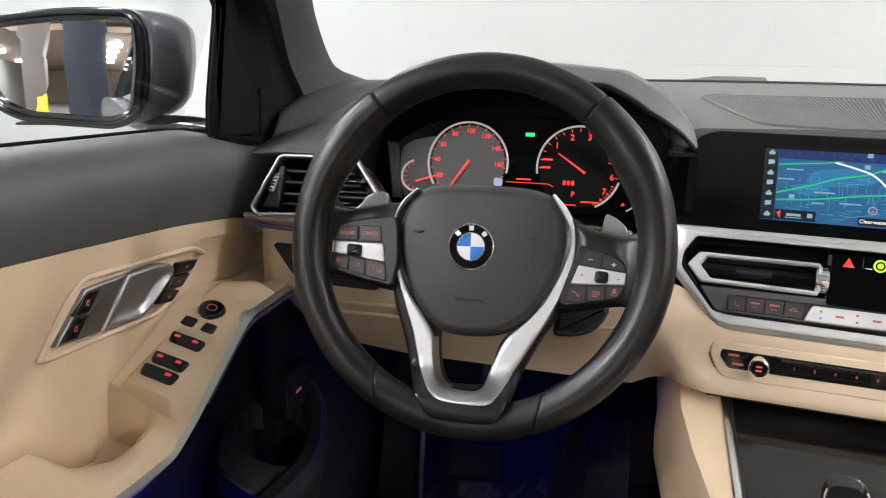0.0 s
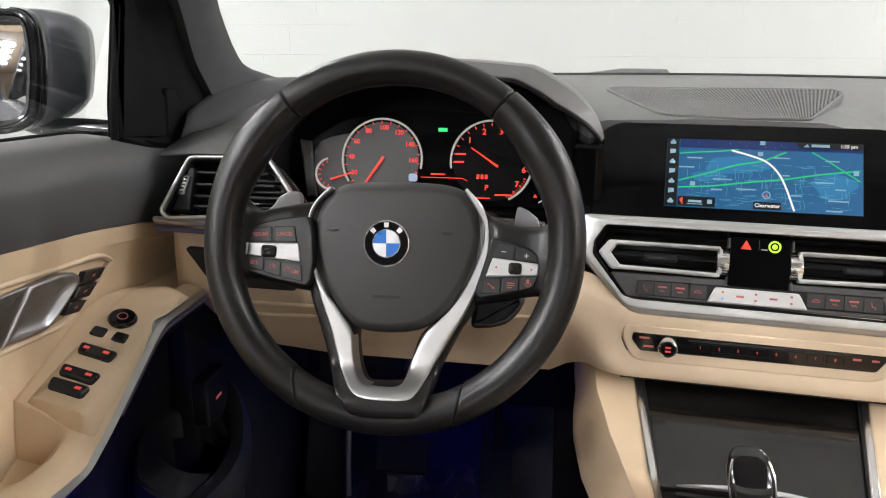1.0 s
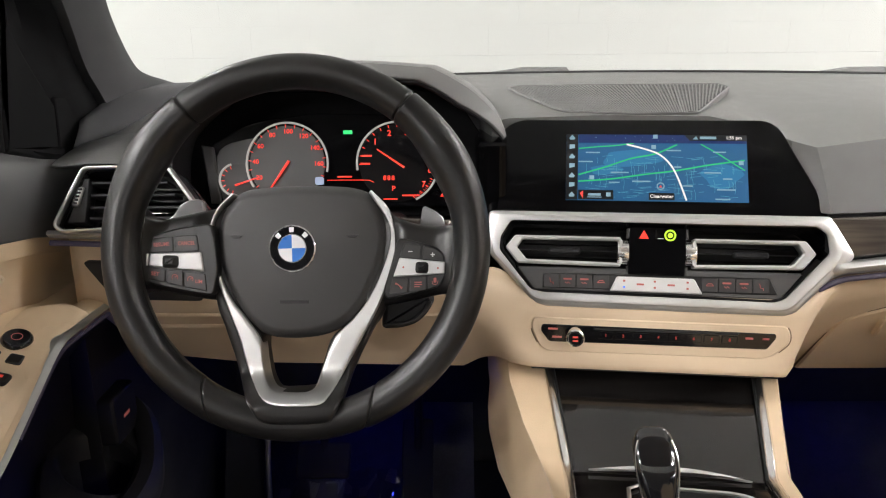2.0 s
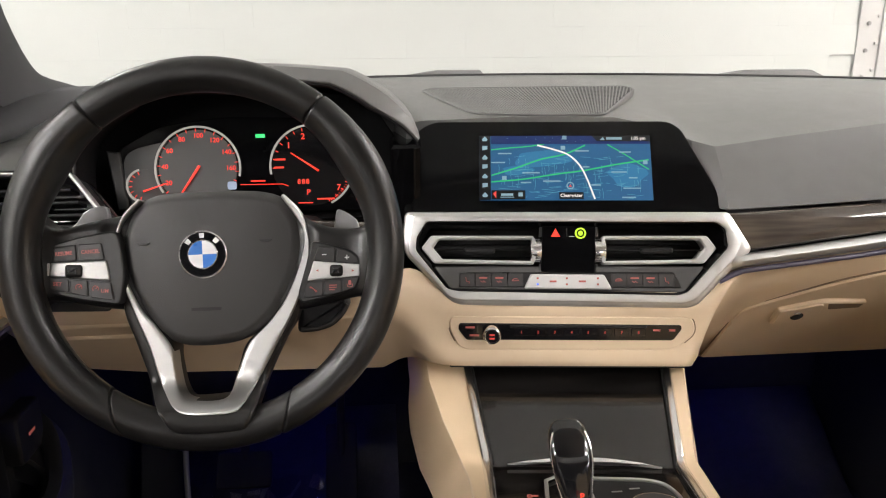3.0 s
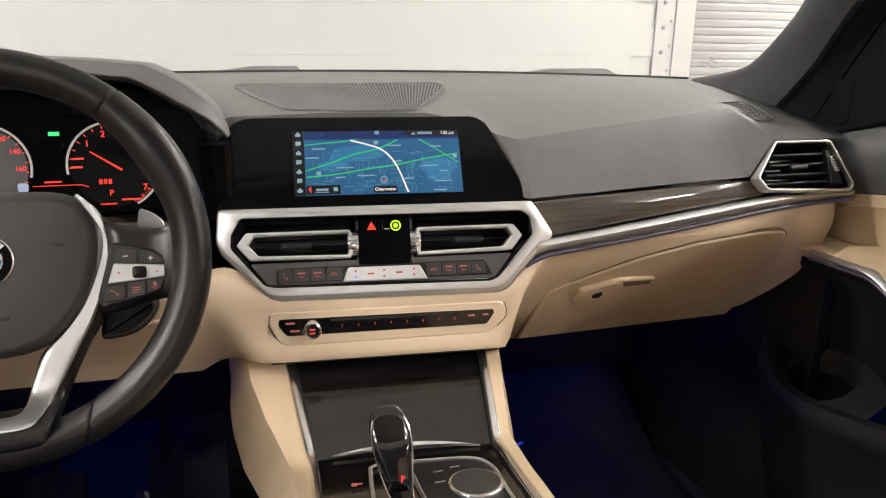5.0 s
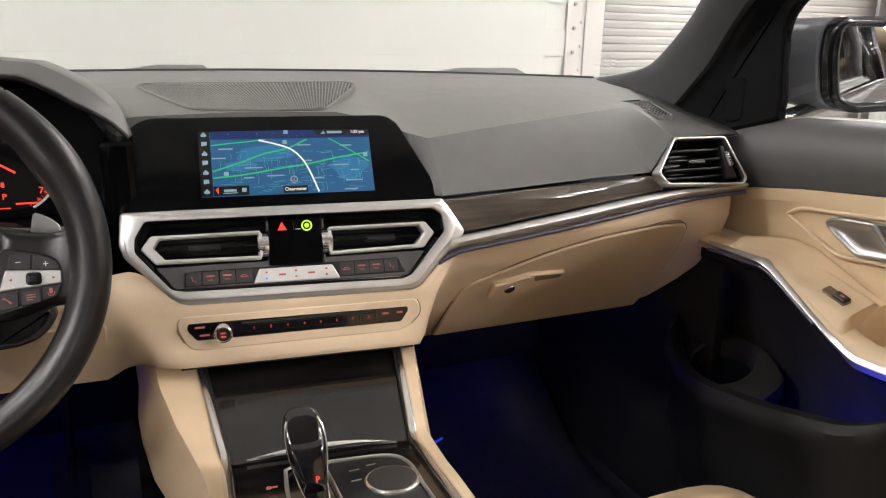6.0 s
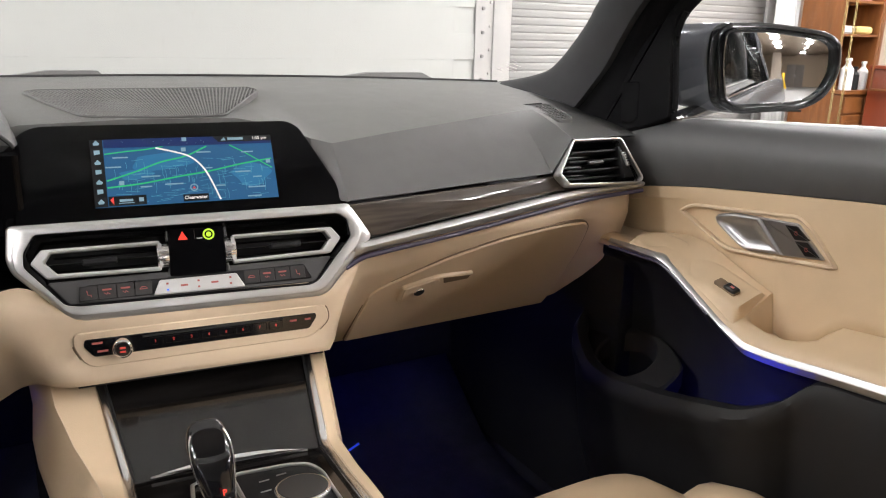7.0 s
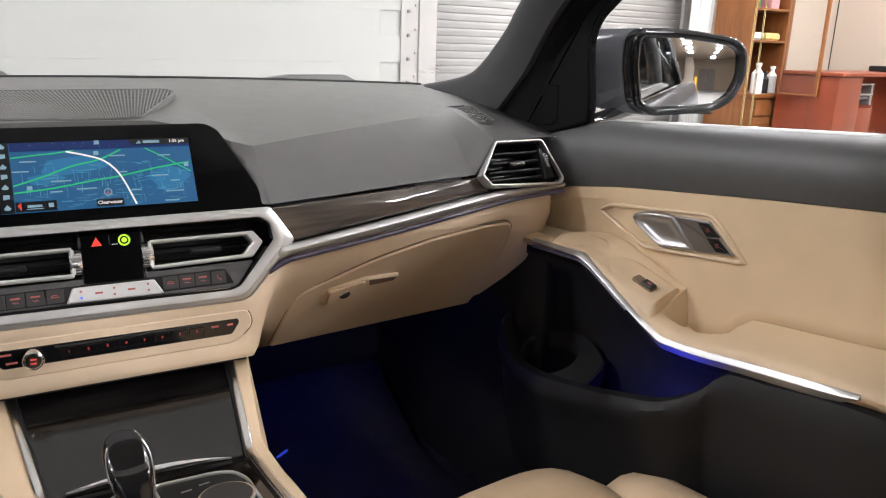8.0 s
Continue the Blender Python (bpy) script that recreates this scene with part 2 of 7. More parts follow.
POCKET_BLUE = glow("blue_pocket_light", (0.02, 0.03, 1.0), 27.0)
AMBIENT = glow("blue_ambient_light", (0.03, 0.05, 1.0), 60.0)
VIOLET = glow("violet_light_guide", (0.15, 0.125, 0.21), 0.07)
# brown that stands in for shade in gaps and recesses of cream parts
SHADE_BROWN = material("brown_gap_shade", (0.20, 0.140, 0.090), 0.7)
KEYBED = material("dark_grey_key_plastic", (0.075, 0.074, 0.074), 0.42, vary=0.06)
KEYPAD = material("black_satin_key_bed", (0.014, 0.014, 0.014), 0.38, vary=0.1, bump=0.06, bscale=1400)
KEYTOP = material("charcoal_key_plastic", (0.030, 0.029, 0.029), 0.45, vary=0.08, bump=0.05, bscale=1400)
SATIN_DARK = material("satin_grey_metal", (0.45, 0.45, 0.44), 0.38, metal=0.9, vary=0.04)
SILVER = material("silver_paint", (0.66, 0.66, 0.65), 0.38, metal=0.45, vary=0.03, bump=0.02, bscale=1500)
PADDLE = material("brushed_grey_paddle", (0.30, 0.30, 0.30), 0.34, metal=0.8, vary=0.05)
HANDLE = material("brushed_grey_metal", (0.46, 0.46, 0.47), 0.36, metal=1.0, vary=0.03)
GLOSS_KEY = material("black_switch_plastic", (0.010, 0.010, 0.010), 0.30, vary=0.1)
DASH_DOOR = material("black_soft_door_trim", (0.074, 0.074, 0.075), 0.44, vary=0.10, scale=40, bump=0.14, bscale=1500, pebble=True)
GLASS = glass("clear_glass")
SIDE_GLASS = glass("side_glass", None, (0.95, 0.96, 0.955))
GLASS_DARK = glass("tinted_glass", 0.06, (0.22, 0.23, 0.24))
WALL = material("white_painted_block", (0.405, 0.415, 0.398), 0.6, vary=0.012, scale=6, bump=0.08, bscale=60)
CONCRETE = material("grey_concrete", (0.21, 0.205, 0.20), 0.45, vary=0.15, scale=4, bump=0.2, bscale=40)
SHUTTER = material("white_shutter_steel", (0.40, 0.392, 0.38), 0.45, vary=0.06, scale=8, bump=0.1, bscale=50)
OAK = material("orange_oak_wood", (0.215, 0.077, 0.021), 0.4, vary=0.35, scale=30, bump=0.1, bscale=90, stretch=(1, 1, 0.12))
CHERRY = material("red_cherry_laminate", (0.215, 0.042, 0.016), 0.35, vary=0.22, scale=14, bump=0.05, bscale=60, stretch=(1, 1, 0.15))
SEATLEATHER = material("beige_seat_leather", (0.65, 0.49, 0.32), 0.48, vary=0.05, scale=25, bump=0.12, bscale=800, pebble=True)
LINER = material("light_grey_headliner", (0.72, 0.71, 0.69), 0.95, vary=0.05, scale=300, bump=0.2, bscale=900)
LAMP = glow("lamp_light", (1.0, 0.975, 0.985), LAMP_POWER)
WALL_WARM = material("cream_painted_block", (0.54, 0.46, 0.385), 0.6, vary=0.04, scale=6, bump=0.25, bscale=60)
# unseen ceiling, kept this white to bounce light and brighten reflections
CEILING = material("ceiling_bounce_white", (0.80, 0.80, 0.79), 0.7, vary=0.03, scale=4, bump=0.05, bscale=50)
WALL_TAN = material("tan_painted_plaster", (0.29, 0.215, 0.15), 0.6, vary=0.06, scale=5, bump=0.1, bscale=60)
PLASTIC_WHITE = material("white_plastic", (0.75, 0.75, 0.74), 0.5, vary=0.05)


def tab(x, pairs):
    """A value read off a short table, smoothly between its entries."""
    pairs = sorted(pairs)
    if x <= pairs[0][0]:
        return pairs[0][1]
    for (a, p), (b, q) in zip(pairs, pairs[1:]):
        if x <= b:
            return p + (q - p) * (x - a) / (b - a)
    return pairs[-1][1]


# ---------- the garage round the car ----------
WALL_Y, ROOM_X0, ROOM_X1, ROOM_Y0, ROOM_Z = 4.4, -6.5, 10.0, -28.0, 4.6


def flat_box(name, x0, y0, z0, x1, y1, z1, mat, label, category, kind="structure"):
    return single(name, *box_mesh(x0, y0, z0, x1, y1, z1, 0.003), mat, label, category, kind=kind)


flat_box("floor", ROOM_X0, ROOM_Y0, -0.2, ROOM_X1, WALL_Y, 0.0, CONCRETE, "smooth grey concrete garage floor", "floor")
flat_box("ceiling", ROOM_X0, ROOM_Y0, ROOM_Z, ROOM_X1, WALL_Y, ROOM_Z + 0.2, CEILING, "plain white painted garage ceiling", "ceiling")
flat_box("wall_left", ROOM_X0 - 0.2, ROOM_Y0, 0, ROOM_X0, WALL_Y, ROOM_Z, WALL, "plain white painted garage wall", "wall")
flat_box("wall_right", ROOM_X1, ROOM_Y0, 0, ROOM_X1 + 0.2, WALL_Y, ROOM_Z, WALL_WARM, "cream white painted block wall", "wall")
flat_box("wall_back", ROOM_X0, ROOM_Y0 - 0.2, 0, ROOM_X1, ROOM_Y0, ROOM_Z, WALL_TAN, "plain tan painted garage wall", "wall")
flat_box("ceiling_low", ROOM_X0, ROOM_Y0, 3.05, ROOM_X1, -10.4, 3.25, WALL_TAN, "lower tan ceiling over the back of the hall", "ceiling")


def front_wall():
    back = thing("wall_front", (0, WALL_Y, 0), "white painted block wall with fine mortar joints", "wall", kind="structure")
    build("wall_core", *box_mesh(ROOM_X0, WALL_Y + 0.012, 0, 3.35, WALL_Y + 0.2, ROOM_Z, 0.002), WALL, back)
    build("wall_core", *box_mesh(3.35, WALL_Y + 0.22, 3.2, ROOM_X1, WALL_Y + 0.4, ROOM_Z, 0.002), WALL, back)
    meshes = {}
    course, length = 0.203, 0.406
    for row in range(0, 12):
        for col in range(-16, 9):
            x0 = col * length + (length / 2 if row % 2 else 0)
            if x0 > 3.0 or x0 + length < -3.6:
                continue
            w = min(length, 3.35 - x0)
            key = round(w, 3)
            if key not in meshes:
                meshes[key] = mesh_of("block", *box_mesh(0.0001, 0, 0.0003, w - 0.0001, 0.02, course - 0.0003, 0.0006), WALL, 8)
            ob = new("block", meshes[key])
            ob.location = (x0, WALL_Y + random.uniform(-0.0002, 0.0002), row * course + 0.10)
            hang(ob, back)


front_wall()


def lamp_grid():
    poly = disc(0, 0, 0.24, 28)
    spots = []
    for x in (-5.0, -2.4, 0.3, 3.0, 5.6, 8.2):
        for y in (2.9, 0.6, -2.4, -3.9, -5.6, -8.0):
            if x == 0.3 and y > -3:
                continue
            if y > 0 and abs(x) < 4:
                x += 0.9 if x > 0 else -0.9
            spots.append((x, y, ROOM_Z))
    # rows under the lower ceiling at the back of the hall
    spots += [(-0.1, y, 3.22) for y in (-12.2, -14.0, -16.2, -18.6)] + [(1.75, y, 3.22) for y in (-13.6, -16.0, -19.0, -23.5)] + [(-5.3, y, 3.22) for y in (-15.5, -19.5)] + [(4.6, -22.0, 3.22)]
    for x, y, top in spots:
        t = thing("ceiling_light", (x, y, top - 0.34), "round white ceiling lamp, lit, hanging under the ceiling", "ceiling light", "ceiling lamps")
        g = plane((x, y, top - 0.26), (1, 0, 0), (0, -1, 0))
        prism("diffuser", g, poly, 0.0, 0.06, LAMP, t, 0.02)
        prism("housing", g, disc(0, 0, 0.26, 28), -0.10, -0.004, PLASTIC_WHITE, t, 0.01)
        tube("rod", [V(x, y, top - 0.17), V(x, y, top)], 0.012, PLASTIC_WHITE, t)


lamp_grid()


def roller_door():
    x0, x1, y = 3.575, 6.75, WALL_Y - 0.02
    t = thing("roller_shutter", ((x0 + x1) / 2, y, 0), "closed white ribbed steel roller shutter", "roller door", kind="structure")
    pitch = 0.062
    z = 0.02
    while z < 3.1:
        sl = [(0.0, z), (0.0045, z + 0.006), (0.0070, z + 0.018), (0.0055, z + 0.029), (0.0065, z + 0.034), (0.0070, z + 0.046), (0.0030, z + 0.055), (0.0, z + pitch - 0.001)]
        rows = [[V(x, y - d, h) for d, h in sl] for x in (x0, (x0 + x1) / 2, x1)]
        shell("slat", rows, SHUTTER, t, 0.003)
        z += pitch
    post = thing("shutter_post", (3.45, WALL_Y - 0.05, 0), "white painted steel guide post with rows of bolts", "door post", kind="structure")
    build("plate", *box_mesh(3.235, WALL_Y - 0.012, 0, 3.40, WALL_Y + 0.0, 3.3, 0.002), SHUTTER, post)
    build("channel", *box_mesh(3.40, WALL_Y - 0.030, 0, 3.575, WALL_Y + 0.03, 3.3, 0.006), SHUTTER, post)
    for i in range(16):
        for x, dz, r in ((3.302, 0.0, 0.016), (3.372, 0.05, 0.012)):
            g = plane((x, WALL_Y - 0.012, 0.19 + i * 0.1875 + dz), (1, 0, 0), (0, 0, 1))
            prism("bolt", g, disc(0, 0, r, 6), 0, 0.014, CONCRETE if r > 0.015 else SHUTTER, post, 0.002)
    build("jamb", *box_mesh(6.75, WALL_Y - 0.06, 0, 6.9, WALL_Y + 0.2, 3.3, 0.004), SHUTTER, post)


roller_door()


# ---------- car body ----------
BODY_SHELL = thing("saloon_car", (0, -0.6, 0.12), "dark grey metallic saloon car with cream leather doors", "car")


def car_shell():
    # roof lining and outer skin
    rows, rows2 = [], []
    for y in (-0.42, -0.60, -0.9, -1.3, -1.7, -2.0):
        rise = 0.05 * math.sin((-(y + 0.42)) / 1.58 * math.pi)
        rows.append([V(x, y, 1.365 + rise - 0.10 * (x / 0.6) ** 4 * 0.6) for x in (-0.6, -0.5, -0.3, 0, 0.3, 0.5, 0.6)])
        rows2.append([V(x, y, 1.395 + rise - 0.10 * (x / 0.64) ** 4 * 0.7) for x in (-0.64, -0.5, -0.3, 0, 0.3, 0.5, 0.64)])
    shell("headliner", rows, LINER, BODY_SHELL, 0.008, "light grey fabric roof lining")
    shell("roof", rows2, BODY, BODY_SHELL, 0.004)
    # floor pan and firewall
    build("floor_pan", *box_mesh(-0.80, -2.1, 0.20, 0.80, 0.62, 0.245, 0.004), CARPET, BODY_SHELL, "black carpeted floor")
    build("firewall", *box_mesh(-0.76, 0.44, 0.245, 0.76, 0.50, 0.96, 0.004), CARPET, BODY_SHELL)
    for s in (-1, 1):
        build("kick_panel", *box_mesh(min(s * 0.665, s * 0.70), -0.10, 0.246, max(s * 0.665, s * 0.70), 0.438, 0.768, 0.006), DASH_LOW, BODY_SHELL)
    f = lambda a, b, d=0.0: V(-0.664 + d, a, b)
    lever = prism("bonnet_lever", f, rounded(rect(-0.098, 0.604, -0.034, 0.668), 0.008, 3), -0.004, 0.018, DASH_LOW, BODY_SHELL, 0.004, "black bonnet release lever")
    prism("symbol", f, rect(-0.074, 0.633, -0.058, 0.637), 0.017, 0.0185, RED_SOFT, lever, 0.0001)
    # rear bulkhead, rear pillars
    build("rear_shelf", *box_mesh(-0.70, -2.3, 0.246, 0.70, -2.12, 0.98, 0.01), CARPET, BODY_SHELL)
    for s in (-1, 1):
        tube("rear_pillar", [V(s * 0.60, -1.9, 1.37), V(s * 0.66, -2.25, 1.14), V(s * 0.70, -2.5, 0.99)], 0.06, BODY, BODY_SHELL, 10)
        tube("middle_pillar", [V(s * 0.63, -1.02, 1.385), V(s * 0.70, -1.02, 1.15), V(s * 0.735, -1.02, 0.9), V(s * 0.74, -1.02, 0.3)], 0.04, DASH_LOW, BODY_SHELL, 10)
        rows = []
        for y in (1.8, 1.45, 1.1, 0.9, 0.66, 0.4, 0.1, -0.5, -1.1, -1.7, -2.3, -2.7):
            zt = 0.955 + 0.045 * min(1, max(0, (0.2 - y) / 1.5)) if y < 0.5 else tab(y, [(0.5, 0.94), (0.66, 0.89), (1.1, 0.855), (1.45, 0.79), (1.8, 0.66)])
            rows.append([V(s * 0.80, y, zt - 0.004), V(s * 0.835, y, zt), V(s * 0.86, y, zt - 0.03), V(s * 0.895, y, min(0.80, zt - 0.08)), V(s * 0.905, y, 0.56), V(s * 0.89, y, 0.45), V(s * 0.86, y, 0.26)])
        shell("side_panel", rows, BODY, BODY_SHELL, 0.004, "dark grey metallic paint")
        tube("sill_trim", [V(s * 0.80, y, 0.957 + 0.045 * min(1, max(0, (0.2 - y) / 1.5))) for y in (-0.13, -0.5, -0.9, -1.4, -2.0)], 0.006, CHROME, BODY_SHELL, 8, label="thin bright window trim")
        rows = [[V(s * (0.795 - 0.17 * k / 5), y, 0.965 + 0.043 * min(1, max(0, (0.2 - y) / 1.5)) + 0.40 * k / 5) for k in range(6)] for y in (-1.06, -1.4, -1.8)]
        shell("rear_window", rows, GLASS_DARK, BODY_SHELL, 0.004, "tinted rear side window").visible_shadow = False


def bonnet():
    rows = []
    for y in (0.66, 0.74, 0.86, 1.1, 1.45, 1.8):
        z = tab(y, [(0.66, 0.985), (0.74, 0.985), (1.1, 0.955), (1.45, 0.89), (1.8, 0.76)])
        rows.append([V(x, y, z - 0.10 * (abs(x) / 0.8) ** 3) for x in (-0.85, -0.6, -0.3, 0, 0.3, 0.6, 0.85)])
    shell("bonnet", rows, BODY, BODY_SHELL, 0.004)
    rows = [[V(x, yy - 0.28 * x * x, zz) for x in (-0.72, -0.5, -0.25, 0, 0.25, 0.5, 0.72)] for yy, zz in ((0.43, 0.985), (0.52, 0.978), (0.66, 0.975))]
    shell("cowl", rows, RUBBER, BODY_SHELL, 0.01)


def car_outside():
    """The rest of the body: bumpers, boot, rear screen and wheels."""
    build("front_bumper", *box_mesh(-0.86, 1.72, 0.25, 0.86, 1.95, 0.66, 0.05), BODY, BODY_SHELL)
    build("rear_bumper", *box_mesh(-0.86, -2.86, 0.28, 0.86, -2.68, 0.90, 0.05), BODY, BODY_SHELL)
    rows = [[V(x, y, z - 0.03 * (abs(x) / 0.8) ** 3) for x in (-0.84, -0.5, 0, 0.5, 0.84)] for y, z in ((-2.42, 1.02), (-2.55, 1.02), (-2.72, 1.0), (-2.80, 0.93))]
    shell("boot_lid", rows, BODY, BODY_SHELL, 0.004)
    rows = [[V(x * (0.58 + 0.10 * w), -1.98 - 0.47 * w, 1.385 - 0.37 * w + 0.03 * math.sin(math.pi * w)) for x in (-1, -0.5, 0, 0.5, 1)] for w in (0, 0.25, 0.5, 0.75, 1)]
    shell("rear_screen", rows, GLASS_DARK, BODY_SHELL, 0.004, "tinted rear window").visible_shadow = False
    for s in (-1, 1):
        for y in (1.10, -1.72):
            ring = []
            for q in [math.tau * k / 40 for k in range(40)]:
                c, sn = math.cos(q), math.sin(q)
                ring.append([V(s * (0.80 + dx), y + r * c, 0.325 + r * sn) for dx, r in ((0.10, 0.225), (0.112, 0.26), (0.108, 0.305), (0.085, 0.324), (-0.085, 0.324), (-0.108, 0.30), (-0.10, 0.225))])
            w = build("wheel", *loops_mesh(ring, ring=True), RUBBER, BODY_SHELL, "black tyre on a silver rim", 50)
            f = plane((s * 0.80, y, 0.325), (0, s, 0), (0, 0, 1))
            prism("rim", f, disc(0, 0, 0.226, 36), 0.03, 0.05, GLOSS, w, 0.004)
            for k in range(5):
                a = math.tau * k / 5 + 0.3
                ca, sa = math.cos(a), math.sin(a)
                prism("spoke", f, [(r * ca - d * sa, r * sa + d * ca) for r, d in ((0.02, -0.03), (0.222, -0.022), (0.222, 0.022), (0.02, 0.03))], 0.05, 0.085, SATIN, w, 0.008)
            prism("hub_cap", f, disc(0, 0, 0.05, 24), 0.05, 0.09, SATIN, w, 0.006)


car_shell()
bonnet()
car_outside()


def windscreen():
    t = thing("windscreen", (0, 0.3, 1.0), "clear curved car windscreen with a black edge", "windscreen")
    rows = []
    for k in range(9):
        w = k / 8
        row = []
        for x in (-1, -0.75, -0.5, -0.25, 0, 0.25, 0.5, 0.75, 1):
            half = 0.76 - 0.17 * w
            row.append(V(half * x, 0.45 - 0.87 * w - 0.20 * x * x, 1.0 + 0.375 * w - 0.02 * x * x + 0.03 * math.sin(math.pi * w)))
        rows.append(row)
    ob = shell("pane", rows, GLASS, t, 0.005)
    ob.visible_shadow = False
    # black ceramic edge along the foot, and the small etched mark in its corner
    base = [V(x, 0.402 - 0.28 * x * x, 1.0215 - 0.018 * x * x) for x in [i * 0.06 - 0.66 for i in range(23)]]
    tube("edge_band", base, 0.0028, RUBBER, t, 6)
    etch = plane((0.622, 0.177, 1.0475), (1, 0, -0.27), (0, -0.9, 0.42))
    pale = material("pale_etching", (0.75, 0.75, 0.72), 0.7)
    for a, b, w in ((-0.010, -0.024, 0.010), (0.008, -0.014, 0.016), (0.0, -0.004, 0.020), (0.004, 0.006, 0.014), (-0.008, 0.016, 0.008)):
        prism("etched_bar", etch, rect(a - w * 0.6, b - 0.0009, a + w * 0.6, b + 0.0009), 0.0, 0.0004, pale, t, 0.0001)
    return rows


windscreen()


def wipers():
    for x0, x1, y in ((-0.34, 0.0, 0.56), (0.36, 0.66, 0.46)):
        t = thing("wiper", ((x0 + x1) / 2, y, 0.99), "black wiper arm resting below the windscreen", "wiper", "wipers")
        w = x1 - x0
        prof = [(0.0, 0.004), (0.35, 0.010), (0.62, 0.022), (0.70, 0.026), (0.94, 0.026), (1.0, 0.004)] if x0 < 0 else [(0.0, 0.004), (0.2, 0.02), (0.35, 0.026), (0.75, 0.026), (0.9, 0.006), (1.0, 0.004)]
        rows = []
        for k, h in prof:
            x = x0 + w * k
            rows.append([V(x, y - 0.02, 0.985), V(x, y - 0.012, 0.996 + h), V(x, y + 0.012, 0.996 + h), V(x, y + 0.02, 0.985)])
        build("arm", *loops_mesh(rows), DASH, t)


wipers()


def pillar(s):
    t = thing("front_pillar", (s * 0.68, 0.0, 0.95), "dark grey woven windscreen pillar trim", "car pillar", "windscreen pillars")
    front = spline([V(0.60, 0.325, 1.000), V(0.665, 0.275, 1.010), V(0.70, 0.20, 1.028), V(0.703, 0.146, 1.052), V(0.688, 0.058, 1.116), V(0.668, -0.003, 1.165), V(0.61, -0.19, 1.29), V(0.56, -0.40, 1.37)], 22)
    mid = spline([V(0.69, 0.11, 0.965), V(0.70, 0.09, 0.985), V(0.70, 0.055, 1.02), V(0.698, 0.02, 1.056), V(0.685, -0.03, 1.11), V(0.668, -0.095, 1.166), V(0.61, -0.30, 1.30), V(0.57, -0.46, 1.375)], 22)
    if s < 0:      # the driver's pillar stands a little further forward
        front = [p + V(0, 0.068 * min(1, k / 5), 0) for k, p in enumerate(front)]
        mid = [p + V(0, 0.04, 0) for p in mid]
    rows = []
    for a, b in zip(front, mid):
        c = (a + b) / 2
        inward = V(-0.016, -0.012, 0.008)
        row = [a + V(0.02, 0.03, 0.0), a, a * 0.8 + b * 0.2 + inward * 0.7, c + inward * 0.9, a * 0.2 + b * 0.8 + inward * 0.45, b, b + V(0.03, 0.0, 0.0)]
        rows.append([V(s * p.x, p.y, p.z) for p in row])
    shell("trim", rows, PILLAR, t, 0.004)
    if s < 0:      # fairing between the pillar's foot and the dashboard
        low = spline([V(-0.705, 0.015, 0.956), V(-0.665, 0.075, 0.9715), V(-0.632, 0.165, 0.987), V(-0.585, 0.315, 1.006)], 12)
        high = spline([V(-0.712, 0.055, 0.985), V(-0.703, 0.115, 1.004), V(-0.692, 0.19, 1.018), V(-0.640, 0.345, 1.014)], 12)
        shell("foot_fairing", [[p + (q - p) * w + V(0.004, -0.004, 0.004) * math.sin(math.pi * w) for w in (0, 0.25, 0.5, 0.75, 1)] for p, q in zip(low, high)], PILLAR, t, 0.003, "dark grey pillar foot")
    # black door frame and seal behind it
    outer = spline([V(0.725, -0.02, 0.945), V(0.735, -0.075, 0.97), V(0.735, -0.098, 1.03), V(0.735, -0.099, 1.106), V(0.735, -0.112, 1.135), V(0.728, -0.150, 1.164), V(0.66, -0.40, 1.31), V(0.62, -0.60, 1.38)], 22)
    if s < 0:
        outer = spline([V(0.725, 0.0, 0.945), V(0.735, -0.084, 0.968), V(0.735, -0.0895, 1.008), V(0.735, -0.074, 1.060), V(0.735, -0.058, 1.118), V(0.733, -0.075, 1.160), V(0.66, -0.35, 1.31), V(0.62, -0.56, 1.38)], 22)
    rows = []
    for b, c in zip(mid, outer):
        row = [b + V(0.012, -0.002, 0), b * 0.75 + c * 0.25 + V(0.012, 0, 0), b * 0.5 + c * 0.5 + V(0.016, 0, 0), b * 0.12 + c * 0.88 + V(-0.004, 0, 0), c, c + V(0.02, 0.05, 0)]
        rows.append([V(s * p.x, p.y, p.z) for p in row])
    shell("seal", rows, SEAL, t, 0.004, "black door seal")


for side in (-1, 1):
    pillar(side)


